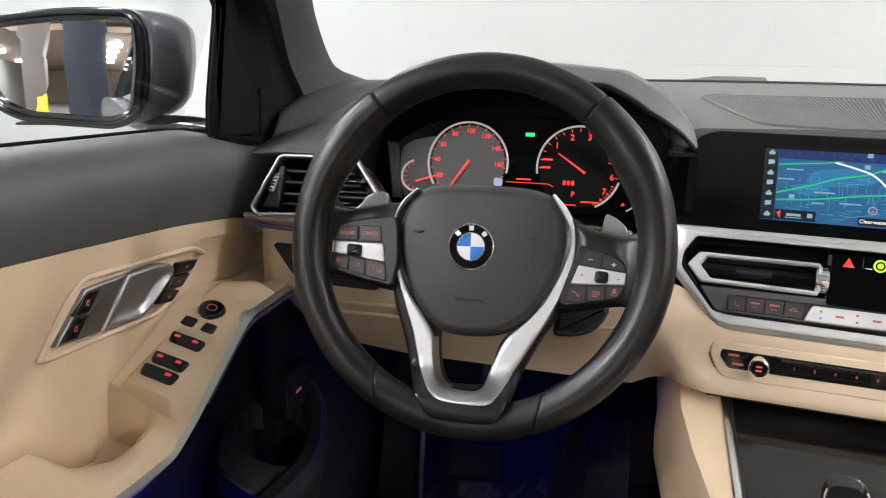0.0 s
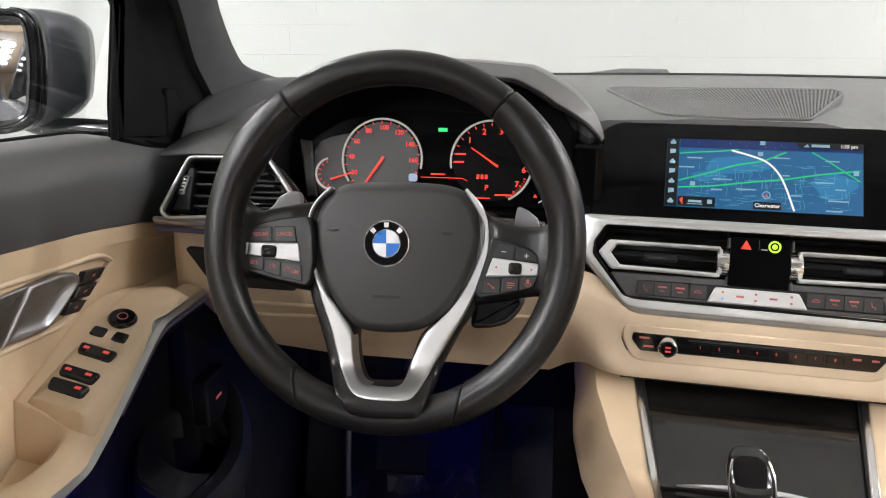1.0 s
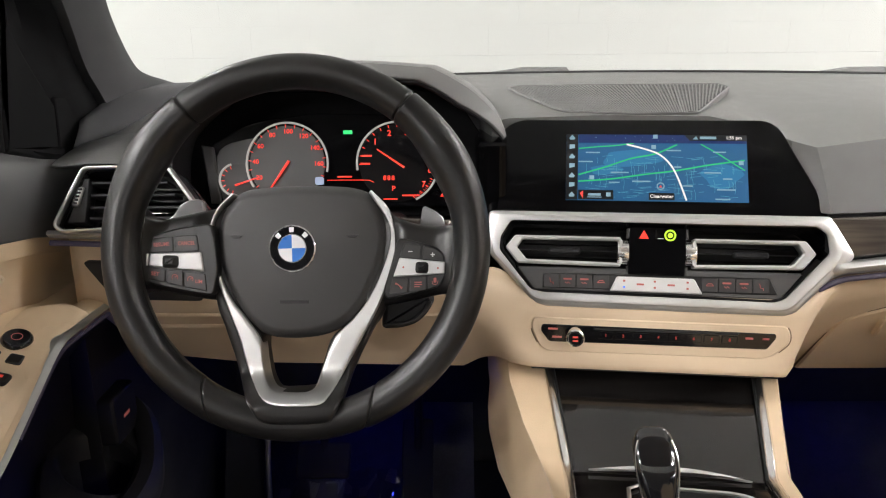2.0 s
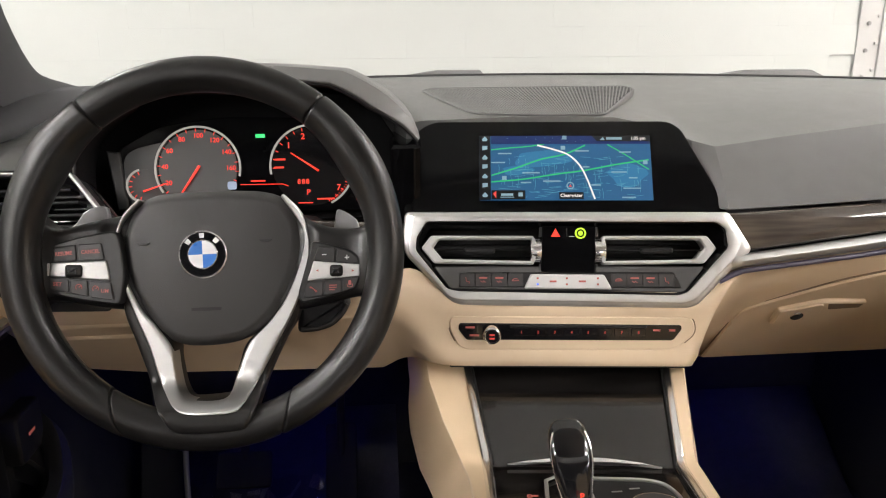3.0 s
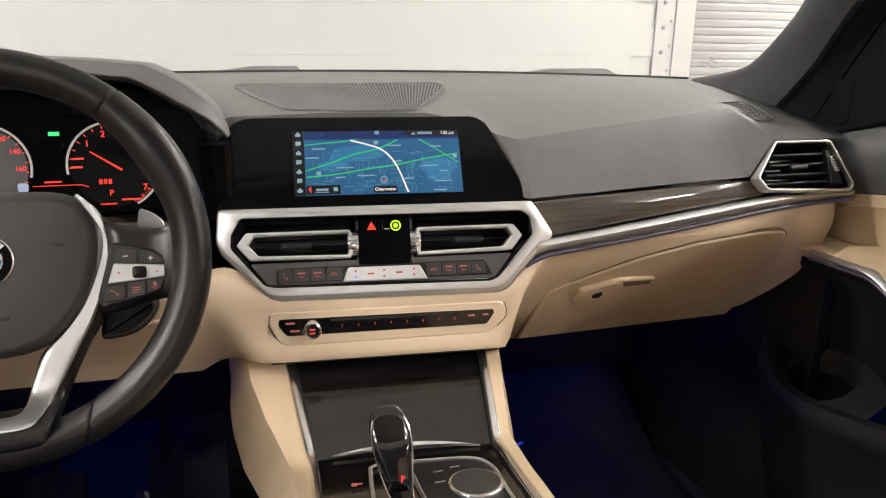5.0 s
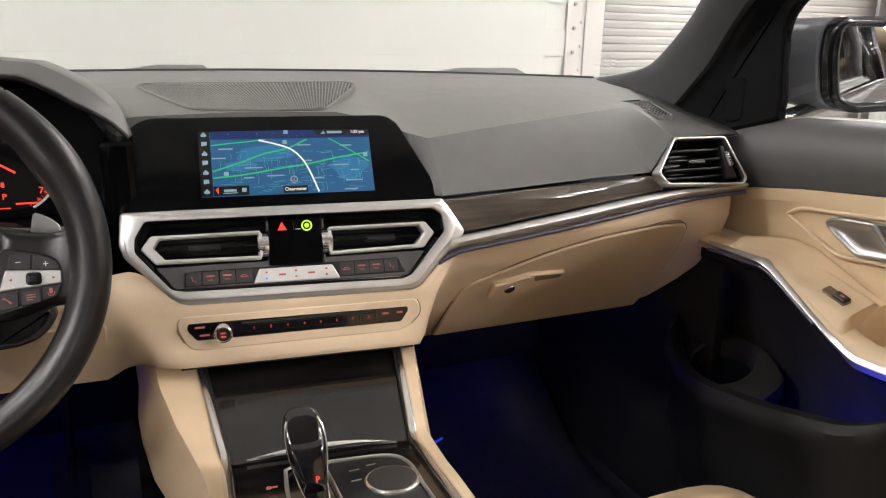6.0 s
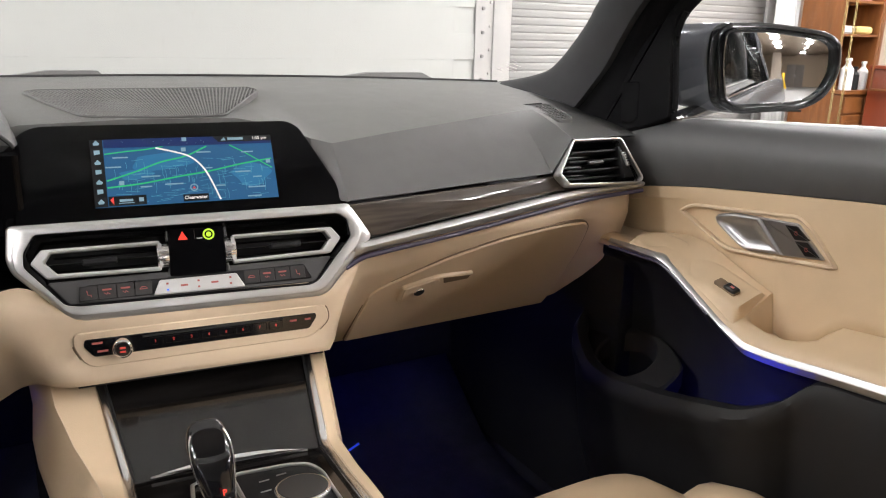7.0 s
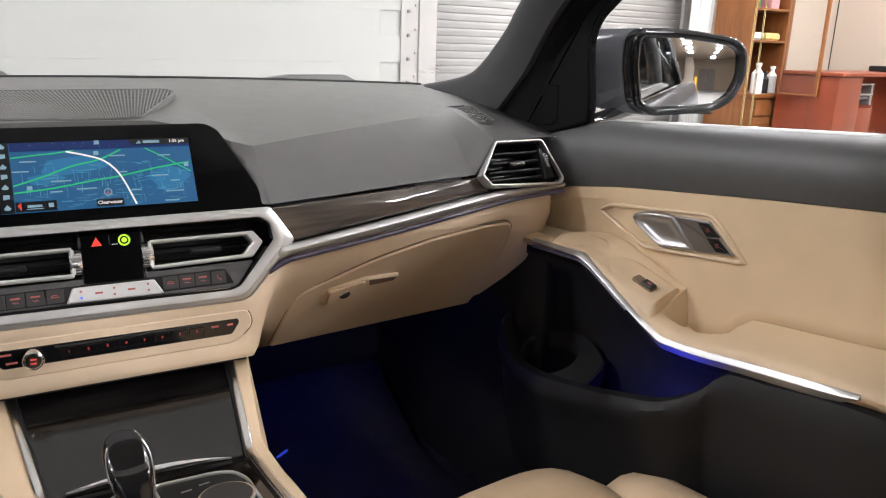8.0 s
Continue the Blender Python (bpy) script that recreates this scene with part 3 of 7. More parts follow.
# ---------- doors ----------
def door(s):
    X = lambda x, y, z: V(s * x, y, z)
    ys = [0.13, 0.08, 0.03, -0.02, -0.06, -0.10, -0.14, -0.18, -0.22, -0.26, -0.30, -0.335, -0.345, -0.37, -0.40, -0.425, -0.445, -0.48, -0.53, -0.58, -0.63, -0.72, -0.85, -1.0]
    sill = [(-1.0, 1.025), (-0.57, 1.004), (-0.133, 0.979), (-0.06, 0.962), (0.0, 0.948), (0.13, 0.945)]
    edge = [(-1.0, 0.952), (-0.6, 0.931), (-0.45, 0.918), (-0.35, 0.908), (-0.2, 0.892), (-0.1, 0.876), (-0.04, 0.861), (0.13, 0.84)]
    rail = [(-1.0, 0.755), (-0.63, 0.735), (-0.47, 0.719), (-0.395, 0.710), (-0.358, 0.711), (-0.337, 0.719), (-0.315, 0.729), (-0.222, 0.780), (-0.198, 0.790), (-0.117, 0.789), (0.13, 0.78)]
    step = [(-1.0, 0.02), (-0.445, 0.02), (-0.425, 0.006), (-0.40, -0.018), (-0.37, -0.026), (-0.345, -0.020), (-0.335, 0.030), (-0.26, 0.018), (-0.20, 0.008), (-0.15, 0.002), (-0.10, -0.008), (0.13, -0.010)]
    up, mid, arm, low = [], [], [], []
    for y in ys:
        zs, zb, zr, st = tab(y, sill), tab(y, edge), tab(y, rail), tab(y, step)
        h = zs - zb
        up.append([X(0.80, y, zs - 0.012), X(0.765, y, zs), X(0.738, y, zs + 0.001), X(0.722, y, zs - 0.007), X(0.708, y, zs - 0.25 * h), X(0.701, y, zs - 0.5 * h), X(0.701, y, zs - 0.8 * h), X(0.705, y, zb), X(0.712, y, zb - 0.003)])
        za = zr + max(st, -0.03) + 0.012
        mid.append([X(0.712, y, zb - 0.001), X(0.707, y, zb - 0.004), X(0.707, y, zb - 0.02), X(0.711, y, zb * 0.7 + za * 0.3), X(0.716, y, zb * 0.35 + za * 0.65), X(0.718, y, zb * 0.12 + za * 0.88), X(0.716, y, za)])
        if y < 0.09:
            ll = tab(y, [(-0.30, 0.016), (-0.235, 0.007), (-0.10, 0.006)])
            arm.append([X(0.644, y, zr - 0.010), X(0.640, y, zr), X(0.643, y, zr + ll * 0.5), X(0.650, y, zr + ll * 0.82), X(0.661, y, zr + ll), X(0.668, y, zr + ll + min(0, st) * 0.2 + max(0, st) * 0.1), X(0.674, y, zr + ll + min(0, st) * 1.0 + max(0, st) * 0.2), X(0.69, y, zr + 0.005 + st * 0.9), X(0.712, y, za), X(0.718, y, za + 0.002)])
        low.append([X(0.655, y, zr - 0.012), X(0.662, y, zr - 0.03), X(0.69, y, zr - 0.06), X(0.70, y, 0.60), X(0.70, y, 0.52), X(0.69, y, 0.28)])
    t = shell("front_door", low, DASH_LOW, BODY_SHELL, 0.004, "closed door in cream leather, black above and below")
    shell("upper_trim", up, DASH_DOOR, t, 0.004, "black soft upper trim")
    shell("centre_panel", mid, CREAM, t, 0.004, "cream leather panel")
    shell("armrest", arm, CREAM, t, 0.004, "cream leather armrest with a grab recess")
    # right strip bright metal, left black: each side's light is in the material
    tube("window_trim", [X(0.762, y, tab(y, sill) + 0.0025) for y in ys if y < -0.09], 0.0028, SATIN if s > 0 else SEAL, t, 8, label="thin window seal strip")
    # bright trim under the armrest
    line = spline([X(0.637, y, tab(y, rail)) for y in (-0.09, -0.12, -0.16, -0.19, -0.205, -0.222, -0.25, -0.28, -0.315, -0.337, -0.358, -0.38, -0.42, -0.48, -0.55, -0.626)], 60)
    loops = []
    for p in line:
        h = tab(-p.y, [(0.09, 0.003), (0.17, 0.0065), (0.20, 0.0085), (0.30, 0.0085), (0.335, 0.0105), (0.36, 0.0135), (0.56, 0.0145), (0.605, 0.0125), (0.622, 0.004)])
        h *= 1.0 if s > 0 else 0.30
        o = lambda dx, dz: p + V(s * dx, 0, dz)
        loops.append([o(0.012, 0.0035), o(0.0034, 0.0036), o(0.0014, 0.0028), o(-0.0030, -h * 0.22), o(-0.0034, -h * 0.32), o(-0.0028, -h * 0.42), o(0.0010, -h), o(0.012, -h)])
    build("trim_strip", *loops_mesh(loops), SATIN_DARK, t, "satin silver trim strip", 25)
    glowline = [p + V(s * 0.001, 0, -0.0095) for p in line[:30]]
    tube("light_guide", glowline, 0.0022, VIOLET, t, 6)
    # map pocket
    lip = [(-0.008, 0.690, 0.648), (-0.020, 0.662, 0.634), (-0.034, 0.644, 0.621), (-0.060, 0.628, 0.605), (-0.108, 0.612, 0.588), (-0.167, 0.602, 0.591), (-0.22, 0.60, 0.600), (-0.28, 0.60, 0.611), (-0.367, 0.60, 0.634), (-0.400, 0.605, 0.644), (-0.426, 0.615, 0.658), (-0.442, 0.627, 0.671), (-0.455, 0.637, 0.688), (-0.475, 0.640, 0.7020), (-0.53, 0.640, 0.7075), (-0.63, 0.640, 0.7200), (-1.0, 0.645, 0.74)]
    rows = []
    for y, x, z in [tuple(p) for p in spline([V(*q) for q in lip], 60)]:
        k = max(0.0, min(1.0, (y + 0.50) / 0.10))      # the rolled rim fades out into the flush panel
        rows.append([X(x + 0.012, y, z - 0.03), X(x + 0.010, y, z - 0.004), X(x + 0.004, y, z), X(x - 0.003 - 0.006 * k, y, z - 0.002), X(x - 0.006 - 0.011 * k, y, z - 0.012), X(x - 0.008 - 0.009 * k, y, z - 0.028), X(x - 0.009 - 0.001 * k, y, z - 0.042), X(x - 0.011 + 0.006 * k, y, z - 0.075), X(x - 0.004 + 0.016 * k, y, z - 0.18), X(x + 0.03 + 0.02 * k, y, z - 0.30), X(x + 0.065, y, 0.27)])
    shell("map_pocket", rows, DASH_LOW, t, 0.005, "black plastic map pocket")
    # cup ring between the pocket lip and the door
    g = lambda a, b, d=0.0: V(s * a, b, 0.606 + 0.60 * (a - 0.654) - 0.04 * (b + 0.15) + d)
    hole = [(0.652 + 0.040 * math.cos(q), -0.135 + 0.053 * math.sin(q)) for q in [math.tau * k / 36 for k in range(36)]]
    edge_r = [(0, 0.050), (17, 0.051), (45, 0.075), (68, 0.108), (90, 0.100), (115, 0.072), (135, 0.058), (180, 0.047), (225, 0.068), (248, 0.108), (263, 0.109), (279, 0.106), (295, 0.078), (320, 0.058), (360, 0.050)]
    ring = [(0.652 + tab(10 * k, edge_r) * math.cos(math.tau * k / 36), -0.135 + tab(10 * k, edge_r) * math.sin(math.tau * k / 36)) for k in range(36)]
    frame_ring("cup_holder", g, ring, hole, -0.030, 0.004, DASH_LOW, t, 0.004, "black cup holder ring")
    lamp = plane((s * 0.6185, -0.325, 0.572), (0, -s, 0), (0, 0, 1))
    prism("pocket_light", lamp, rect(-0.045, -0.004, 0.045, 0.004), -0.002, 0.002, POCKET_BLUE, t, 0.0005, "small blue pocket light")
    # raised pad that carries the switches
    pad_z = lambda y: min(0.794 + 0.27 * (y + 0.209), tab(y, rail) + 0.022) if y > -0.2 else 0.794 + 0.27 * (y + 0.209)
    rows = []
    for y in (-0.130, -0.135, -0.145, -0.16, -0.19, -0.21, -0.24, -0.28, -0.31, -0.326, -0.332):
        e = 0.0 if y == -0.130 else 0.0045
        zr = tab(y, rail)
        zp = pad_z(y) - 0.0045 + e
        h = zp - zr
        dip = 0.013 * max(0.0, min(1.0, (y + 0.180) / 0.045))
        rows.append([X(0.6405, y, zr + 0.001), X(0.643, y, zr + 0.30 * h), X(0.648, y, min(zr + 0.66 * h, zp - 0.0105)), X(0.655, y, min(zr + 0.88 * h, zp - 0.0070)), X(0.663, y, min(zr + 0.97 * h, zp - 0.0044)), X(0.677, y, zp - 0.4 * dip), X(0.692, y, zp + 0.004 - 0.9 * dip), X(0.698, y, zp + 0.0045 - dip), X(0.704, y, zp + 0.0005 - dip)])
    rows.append([V(p.x, -0.3385, tab(-0.3385, rail) + 0.001) for p in rows[-1]])
    shell("switch_pad", rows, CREAM, t, 0.002, "raised cream switch pad", 60)
    # pull handle, its surround and the lock switches
    f = lambda a, b, d=0.0: V(s * (0.7066 + 0.0050 * max(0.0, min(1.0, (0.88 - b) / 0.06)) - d), -a, b)
    sur = rounded([(0.160, 0.846), (0.184, 0.862), (0.366, 0.882), (0.390, 0.866), (0.427, 0.824), (0.412, 0.820), (0.252, 0.804)], [0.008, 0.012, 0.01, 0.01, 0.006, 0.004, 0.02], 4)
    frame_ring("surround", f, sur, offset(sur, 0.0055), -0.006, 0.0042, CREAM_SOFT, t, 0.002)
    plate = rounded([(0.3085, 0.8668), (0.366, 0.8708), (0.4075, 0.8312), (0.3500, 0.8225)], 0.002, 3)
    prism("handle_plate", f, plate, -0.006, 0.0055, HANDLE, t, 0.0015, "satin metal plate")
    for k in range(2):
        top, end = (0.3485 + 0.0165 * k, 0.8655 - 0.0185 * k), (0.3645 + 0.0165 * k, 0.8480 - 0.0185 * k)
        key = prism("lock_switch", f, rounded([top, (top[0] + 0.0185, top[1] + 0.0025), (end[0] + 0.0215, end[1] + 0.0040), (end[0] + 0.0005, end[1] + 0.0008)], 0.0015, 3), 0.003, 0.0068, GLOSS_KEY, t, 0.001)
        a, b = (top[0] + end[0]) / 2 + 0.010, (top[1] + end[1]) / 2 + 0.001
        frame_ring("symbol", f, disc(a, b, 0.0024, 12), disc(a, b, 0.0016, 12), 0.0066, 0.0071, RED_SOFT, key, 0.0001)
        prism("symbol", f, rect(a - 0.0020, b + 0.0026, a + 0.0020, b + 0.0033), 0.0066, 0.0071, RED_SOFT, key, 0.0001)
    if s < 0:
        for quad in ([(0.2188, 0.8512), (0.1825, 0.8452), (0.1949, 0.8360), (0.2276, 0.8416)], [(0.2314, 0.8394), (0.1980, 0.8334), (0.2155, 0.8228), (0.2435, 0.8296)], [(0.2471, 0.8280), (0.2185, 0.8208), (0.2350, 0.8128), (0.2591, 0.8178)]):
            key = prism("memory_key", f, rounded(quad, 0.0015, 2), -0.006, 0.0048, GLOSS_KEY, t, 0.001)
            a, b = sum(p[0] for p in quad) / 4, sum(p[1] for p in quad) / 4
            prism("symbol", f, rect(a - 0.0025, b - 0.0010, a + 0.0025, b + 0.0010), 0.0047, 0.0051, RED_SOFT, key, 0.0001)
    # the lever: a bright raised rim round a hollow bright dish
    lever = rounded([(0.3085, 0.8670), (0.263, 0.8638), (0.2410, 0.8580), (0.2350, 0.8515), (0.2400, 0.8440), (0.2630, 0.8290), (0.2790, 0.8195), (0.2900, 0.8155), (0.318, 0.8190), (0.3500, 0.8225)], [0.001, 0.010, 0.006, 0.005, 0.006, 0.012, 0.006, 0.005, 0.01, 0.001], 4)
    rise = lambda a: 0.006 + 0.005 * max(0.0, min(1.0, (0.335 - a) / 0.085))
    ca, cb = 0.288, 0.842
    lo = []
    for w, d in ((0.0, -1.4), (0.0, 0.55), (0.03, 0.82), (0.08, 0.97), (0.13, 1.0), (0.20, 0.93), (0.26, 0.70), (0.40, 0.42), (0.65, 0.28), (0.92, 0.24)):
        lo.append([f(a + (ca - a) * w, b + (cb - b) * w, rise(a + (ca - a) * w) * d if d > 0 else -0.006) for a, b in lever])
    build("pull_handle", *loops_mesh(lo), HANDLE, t, "satin metal pull handle with a hollow face", 60)
    # switches on the armrest, following its tilt
    def on_arm(y, x, z, sx=1.0):
        return plane((s * x, y, z), (0, -0.965, -0.26), (0.95, -0.02 * s, 0.28 * s))
    if s > 0:
        pl = on_arm(-0.300, 0.666, pad_z(-0.300) + 0.0005)
        # flat brown plate carries the shade of the switch's recess
        prism("window_switch", pl, rounded(rect(-0.019, -0.0078, 0.0180, 0.0072), 0.003, 3), -0.008, 0.0008, SHADE_BROWN, t, 0.0006)
        prism("switch_rocker", pl, rounded(rect(-0.003, -0.0074, 0.0175, 0.0066), 0.003, 3), -0.006, 0.0044, GLOSS_KEY, t, 0.002)
        prism("symbol", pl, rect(0.005, -0.002, 0.011, 0.0015), 0.0043, 0.0047, RED_SOFT, t, 0.0001)
    else:
        for y in (-0.262, -0.294, -0.3125):
            pl = on_arm(y, 0.677, pad_z(y) + 0.0018)
            prism("window_switch", pl, rounded([(-0.0080, -0.019), (0.0070, -0.016), (0.0088, 0.0185), (-0.0070, 0.020)], 0.0045, 4), -0.010, 0.0028, GLOSS_KEY, t, 0.002)
            for b in (-0.010, 0.010):
                if y < -0.30 and b < 0:
                    continue
                prism("symbol", pl, rect(-0.0026, b - 0.003, 0.001, b + 0.003), 0.0027, 0.0031, RED_KEY, t, 0.0001)
        pl = on_arm(-0.209, 0.677, pad_z(-0.209) + 0.001)
        prism("mirror_switch", pl, disc(0, 0, 0.0150, 24), -0.010, 0.0060, GLOSS, t, 0.003)
        frame_ring("symbol", pl, disc(0, 0, 0.0055, 16), disc(0, 0, 0.0047, 16), 0.0056, 0.0062, RED_SOFT, t, 0.0001)
        for b in (-0.012, 0.011):
            pl = on_arm(-0.234, 0.677, pad_z(-0.234) + 0.0012)
            prism("fold_switch", pl, rounded(rect(-0.007, b - 0.008, 0.007, b + 0.007), 0.003, 3), -0.010, 0.002, GLOSS_KEY, t, 0.0015)
    # corner trim with its small loudspeaker
    if s > 0:
        sail = [(0.1085, 0.978), (0.1085, 1.01), (0.0988, 1.10), (0.105, 1.14), (0.098, 1.164), (0.030, 1.092), (-0.030, 0.9850), (-0.050, 0.945), (0.0, 0.942), (0.0303, 0.9497)]
        tw = [(-0.002, 1.030), (0.038, 1.0325), (0.040, 0.972), (0.028, 0.964), (0.004, 0.9634)]
    else:
        sail = [(0.094, 0.968), (0.089, 1.009), (0.059, 1.115), (0.056, 1.140), (0.070, 1.135), (0.0245, 1.0683), (-0.0431, 0.986), (-0.100, 0.945), (-0.0468, 0.9326), (0.0369, 0.9497)]
        tw = [(-0.020, 1.020), (-0.066, 1.016), (-0.064, 0.962), (-0.052, 0.952), (-0.014, 0.955)]
    corner = lambda a, b, d=0.0: V(s * (0.735 - d), -a, b)
    prism("corner_trim", corner, rounded(sail, 0.006, 3), -0.003, 0.012, SEAL, t, 0.006)
    prism("tweeter_cover", corner, rounded(tw, 0.006, 3), 0.0, 0.0145, SEAL, t, 0.002)
    run = [(0.1105, 0.978), (0.1105, 1.01), (0.1008, 1.10), (0.113, 1.14)] if s > 0 else [(0.096, 0.970), (0.091, 1.009), (0.061, 1.115), (0.066, 1.140)]
    tube("glass_run", spline([corner(a + 0.003, b, 0.008) for a, b in run], 14), 0.0045, SEAL, t, 8, label="black rubber glass channel")
    # side window glass, wound up
    rows = [[X(0.772 - 0.155 * k / 6 - 0.02 * (k / 6) ** 2, y, tab(y, sill) + (1.37 - tab(y, sill)) * k / 6) for k in range(7)] for y in (-0.10, -0.3, -0.5, -0.75, -1.0)]
    rows[0] = [X(p.x * s, p.y - 0.35 * max(0.0, p.z - 1.10), p.z) for p in rows[0]]
    shell("side_window", rows, SIDE_GLASS, t, 0.004, "clear side window, closed").visible_shadow = False


for side in (-1, 1):
    door(side)


def side_mirror(s):
    t = thing("side_mirror", (s * 0.90, -0.08, 0.96), "grey metallic door mirror with a gloss black rim", "side mirror", "door mirrors")
    c, u = ((0.948, -0.125, 1.052), (0.880, -0.474, 0.0)) if s > 0 else ((-0.948, -0.090, 1.0405), (-0.956, -0.293, 0.0))
    o, u, up = Vector(c), Vector(u).normalized(), Vector((0, 0.0, 1))
    back = u.cross(up) if s > 0 else up.cross(u)
    if back.y > 0:
        back = -back
    up = (up - back * (0.030 if s > 0 else 0.067)).normalized()      # the glass looks up a little
    f = lambda a, b, d=0.0: o + u * a + up * b + back * d
    ahead = V(-0.42 * s if s > 0 else 0.12, 0.91, 0.0)      # the housing runs forwards and in towards the door
    shift = 0.0 if s > 0 else -0.010
    glass_line = rounded([(a + shift, b) for a, b in [(-0.0915, 0.0610), (-0.02, 0.0630), (0.070, 0.0525), (0.0885, 0.0430), (0.0925, 0.0030), (0.0750, -0.0330), (0.046, -0.0480), (-0.058, -0.0560), (-0.082, -0.0460), (-0.0925, 0.0150)]], [0.012, 0.03, 0.012, 0.012, 0.03, 0.02, 0.02, 0.012, 0.012, 0.03], 6)
    rim = offset(glass_line, -0.0145)
    lo = [[f(a, b, d) for a, b in offset(glass_line, -w)] for w, d in ((0.0005, -0.012), (0.0005, 0.0005), (0.0030, 0.0030), (0.0050, 0.0034), (0.0062, 0.0020), (0.0075, 0.0030), (0.0110, 0.0028), (0.0135, 0.0008), (0.0145, -0.004), (0.0145, -0.024))]
    build("rim", *loops_mesh(lo, ring=True), GLOSS, t, "gloss black rim", 40)
    loops = []
    for d, sc in ((-0.020, 0.985), (-0.024, 1.0), (-0.05, 1.0), (-0.08, 0.975), (-0.11, 0.92), (-0.14, 0.82), (-0.16, 0.68), (-0.173, 0.48), (-0.178, 0.2)):
        loops.append([f(a * sc, b * sc + 0.010 * (1 - sc), 0.0) + ahead * -d for a, b in rim])
    build("housing", *loops_mesh(loops), BODY, t, "grey metallic housing", 60)
    skirt = [[f(a, b, 0.0) + ahead * -d for a, b in offset(rim, w)] for d, w in ((-0.004, 0.001), (-0.004, -0.0006), (-0.014, -0.0008), (-0.016, 0.001))]
    build("housing_skirt", *loops_mesh(skirt, cap0=False, cap1=False), GLOSS, t, "gloss black band behind the rim", 60)
    ca = sum(p[0] for p in glass_line) / len(glass_line)
    cb = sum(p[1] for p in glass_line) / len(glass_line)
    lo = []
    for k in range(24):      # slightly convex glass
        w = 1 - k / 23.5
        lo.append([f(ca + (a - ca) * w, cb + (b - cb) * w, -0.004 - (((a - ca) * w) ** 2 + ((b - cb) * w) ** 2) / 2.6) for a, b in glass_line])
    build("mirror_glass", *loops_mesh([[p - back * 0.006 for p in lo[0]]] + lo), MIRROR, t, "convex mirror glass", 60)
    prism("turn_lamp", f, rounded(rect(-0.02, -0.0655, 0.05, -0.0625), 0.001, 2), -0.02, -0.002, RUBBER, t, 0.0005)
    foot = [f(-0.06, -0.055, -0.06), f(-0.10, -0.068, -0.05), V(s * 0.80, o.y + 0.07, 0.972), V(s * 0.745, o.y + 0.07, 0.968)]
    tube("foot", spline(foot, 10), 0.016, GLOSS, t, 10, 0.8)


for side in (-1, 1):
    side_mirror(side)


# ---------- dashboard ----------
DASHBOARD = thing("dashboard", (0, 0.1, 0.64), "dark grey over cream dashboard with wood and silver trim", "dashboard")
YAW = -0.11     # the middle of the dashboard is turned slightly to the driver


def dash_top():
    st = [  # x, fold y z, front y z
        (-0.695, 0.06, 0.962, -0.060, 0.948), (-0.64, 0.05, 0.969, -0.075, 0.953), (-0.60, 0.045, 0.973, -0.075, 0.953), (-0.585, 0.10, 0.990, 0.10, 0.88),
        (-0.196, 0.10, 0.990, 0.10, 0.88), (-0.184, 0.03, 0.982, 0.004, 0.89), (-0.165, 0.03, 0.986, 0.004, 0.89), (-0.05, 0.03, 0.989, 0.004, 0.89), (0.08, 0.025, 0.987, 0.0, 0.89), (0.13, 0.018, 0.977, -0.01, 0.888),
        (0.165, -0.020, 0.9625, -0.05, 0.889), (0.19, -0.030, 0.956, -0.083, 0.892), (0.28, -0.020, 0.965, -0.086, 0.896), (0.36, -0.012, 0.972, -0.087, 0.900), (0.45, 0.0, 0.9795, -0.088, 0.904),
        (0.512, 0.010, 0.984, -0.088, 0.906), (0.551, 0.020, 0.985, -0.082, 0.953), (0.60, 0.055, 0.984, -0.078, 0.953), (0.64, 0.06, 0.982, -0.075, 0.953), (0.70, 0.06, 0.970, -0.060, 0.950)]
    rows = []
    for x, yc, zc, yf, zf in st:
        yb, zb = 0.405 - 0.28 * x * x, 1.019 - 0.018 * x * x
        top = [V(x, yb + 0.03, zb - 0.012), V(x, yb, zb)]
        for w in (0.25, 0.5, 0.75, 0.93):
            top.append(V(x, yb + (yc - yb) * w, zb + (zc - zb) * w + 0.004 * math.sin(math.pi * w)))
        top.append(V(x, yc, zc))
        for w in (0.08, 0.3, 0.6, 0.85):
            top.append(V(x, yc + (yf - yc) * w, zc + (zf - zc) * w + 0.0025 * math.sin(math.pi * w)))
        top += [V(x, yf, zf), V(x, yf + 0.012, zf - 0.003)]
        rows.append(top)
    shell("upper_cover", rows, DASH, DASHBOARD, 0.004, "dark grey soft plastic cover", 15)


dash_top()


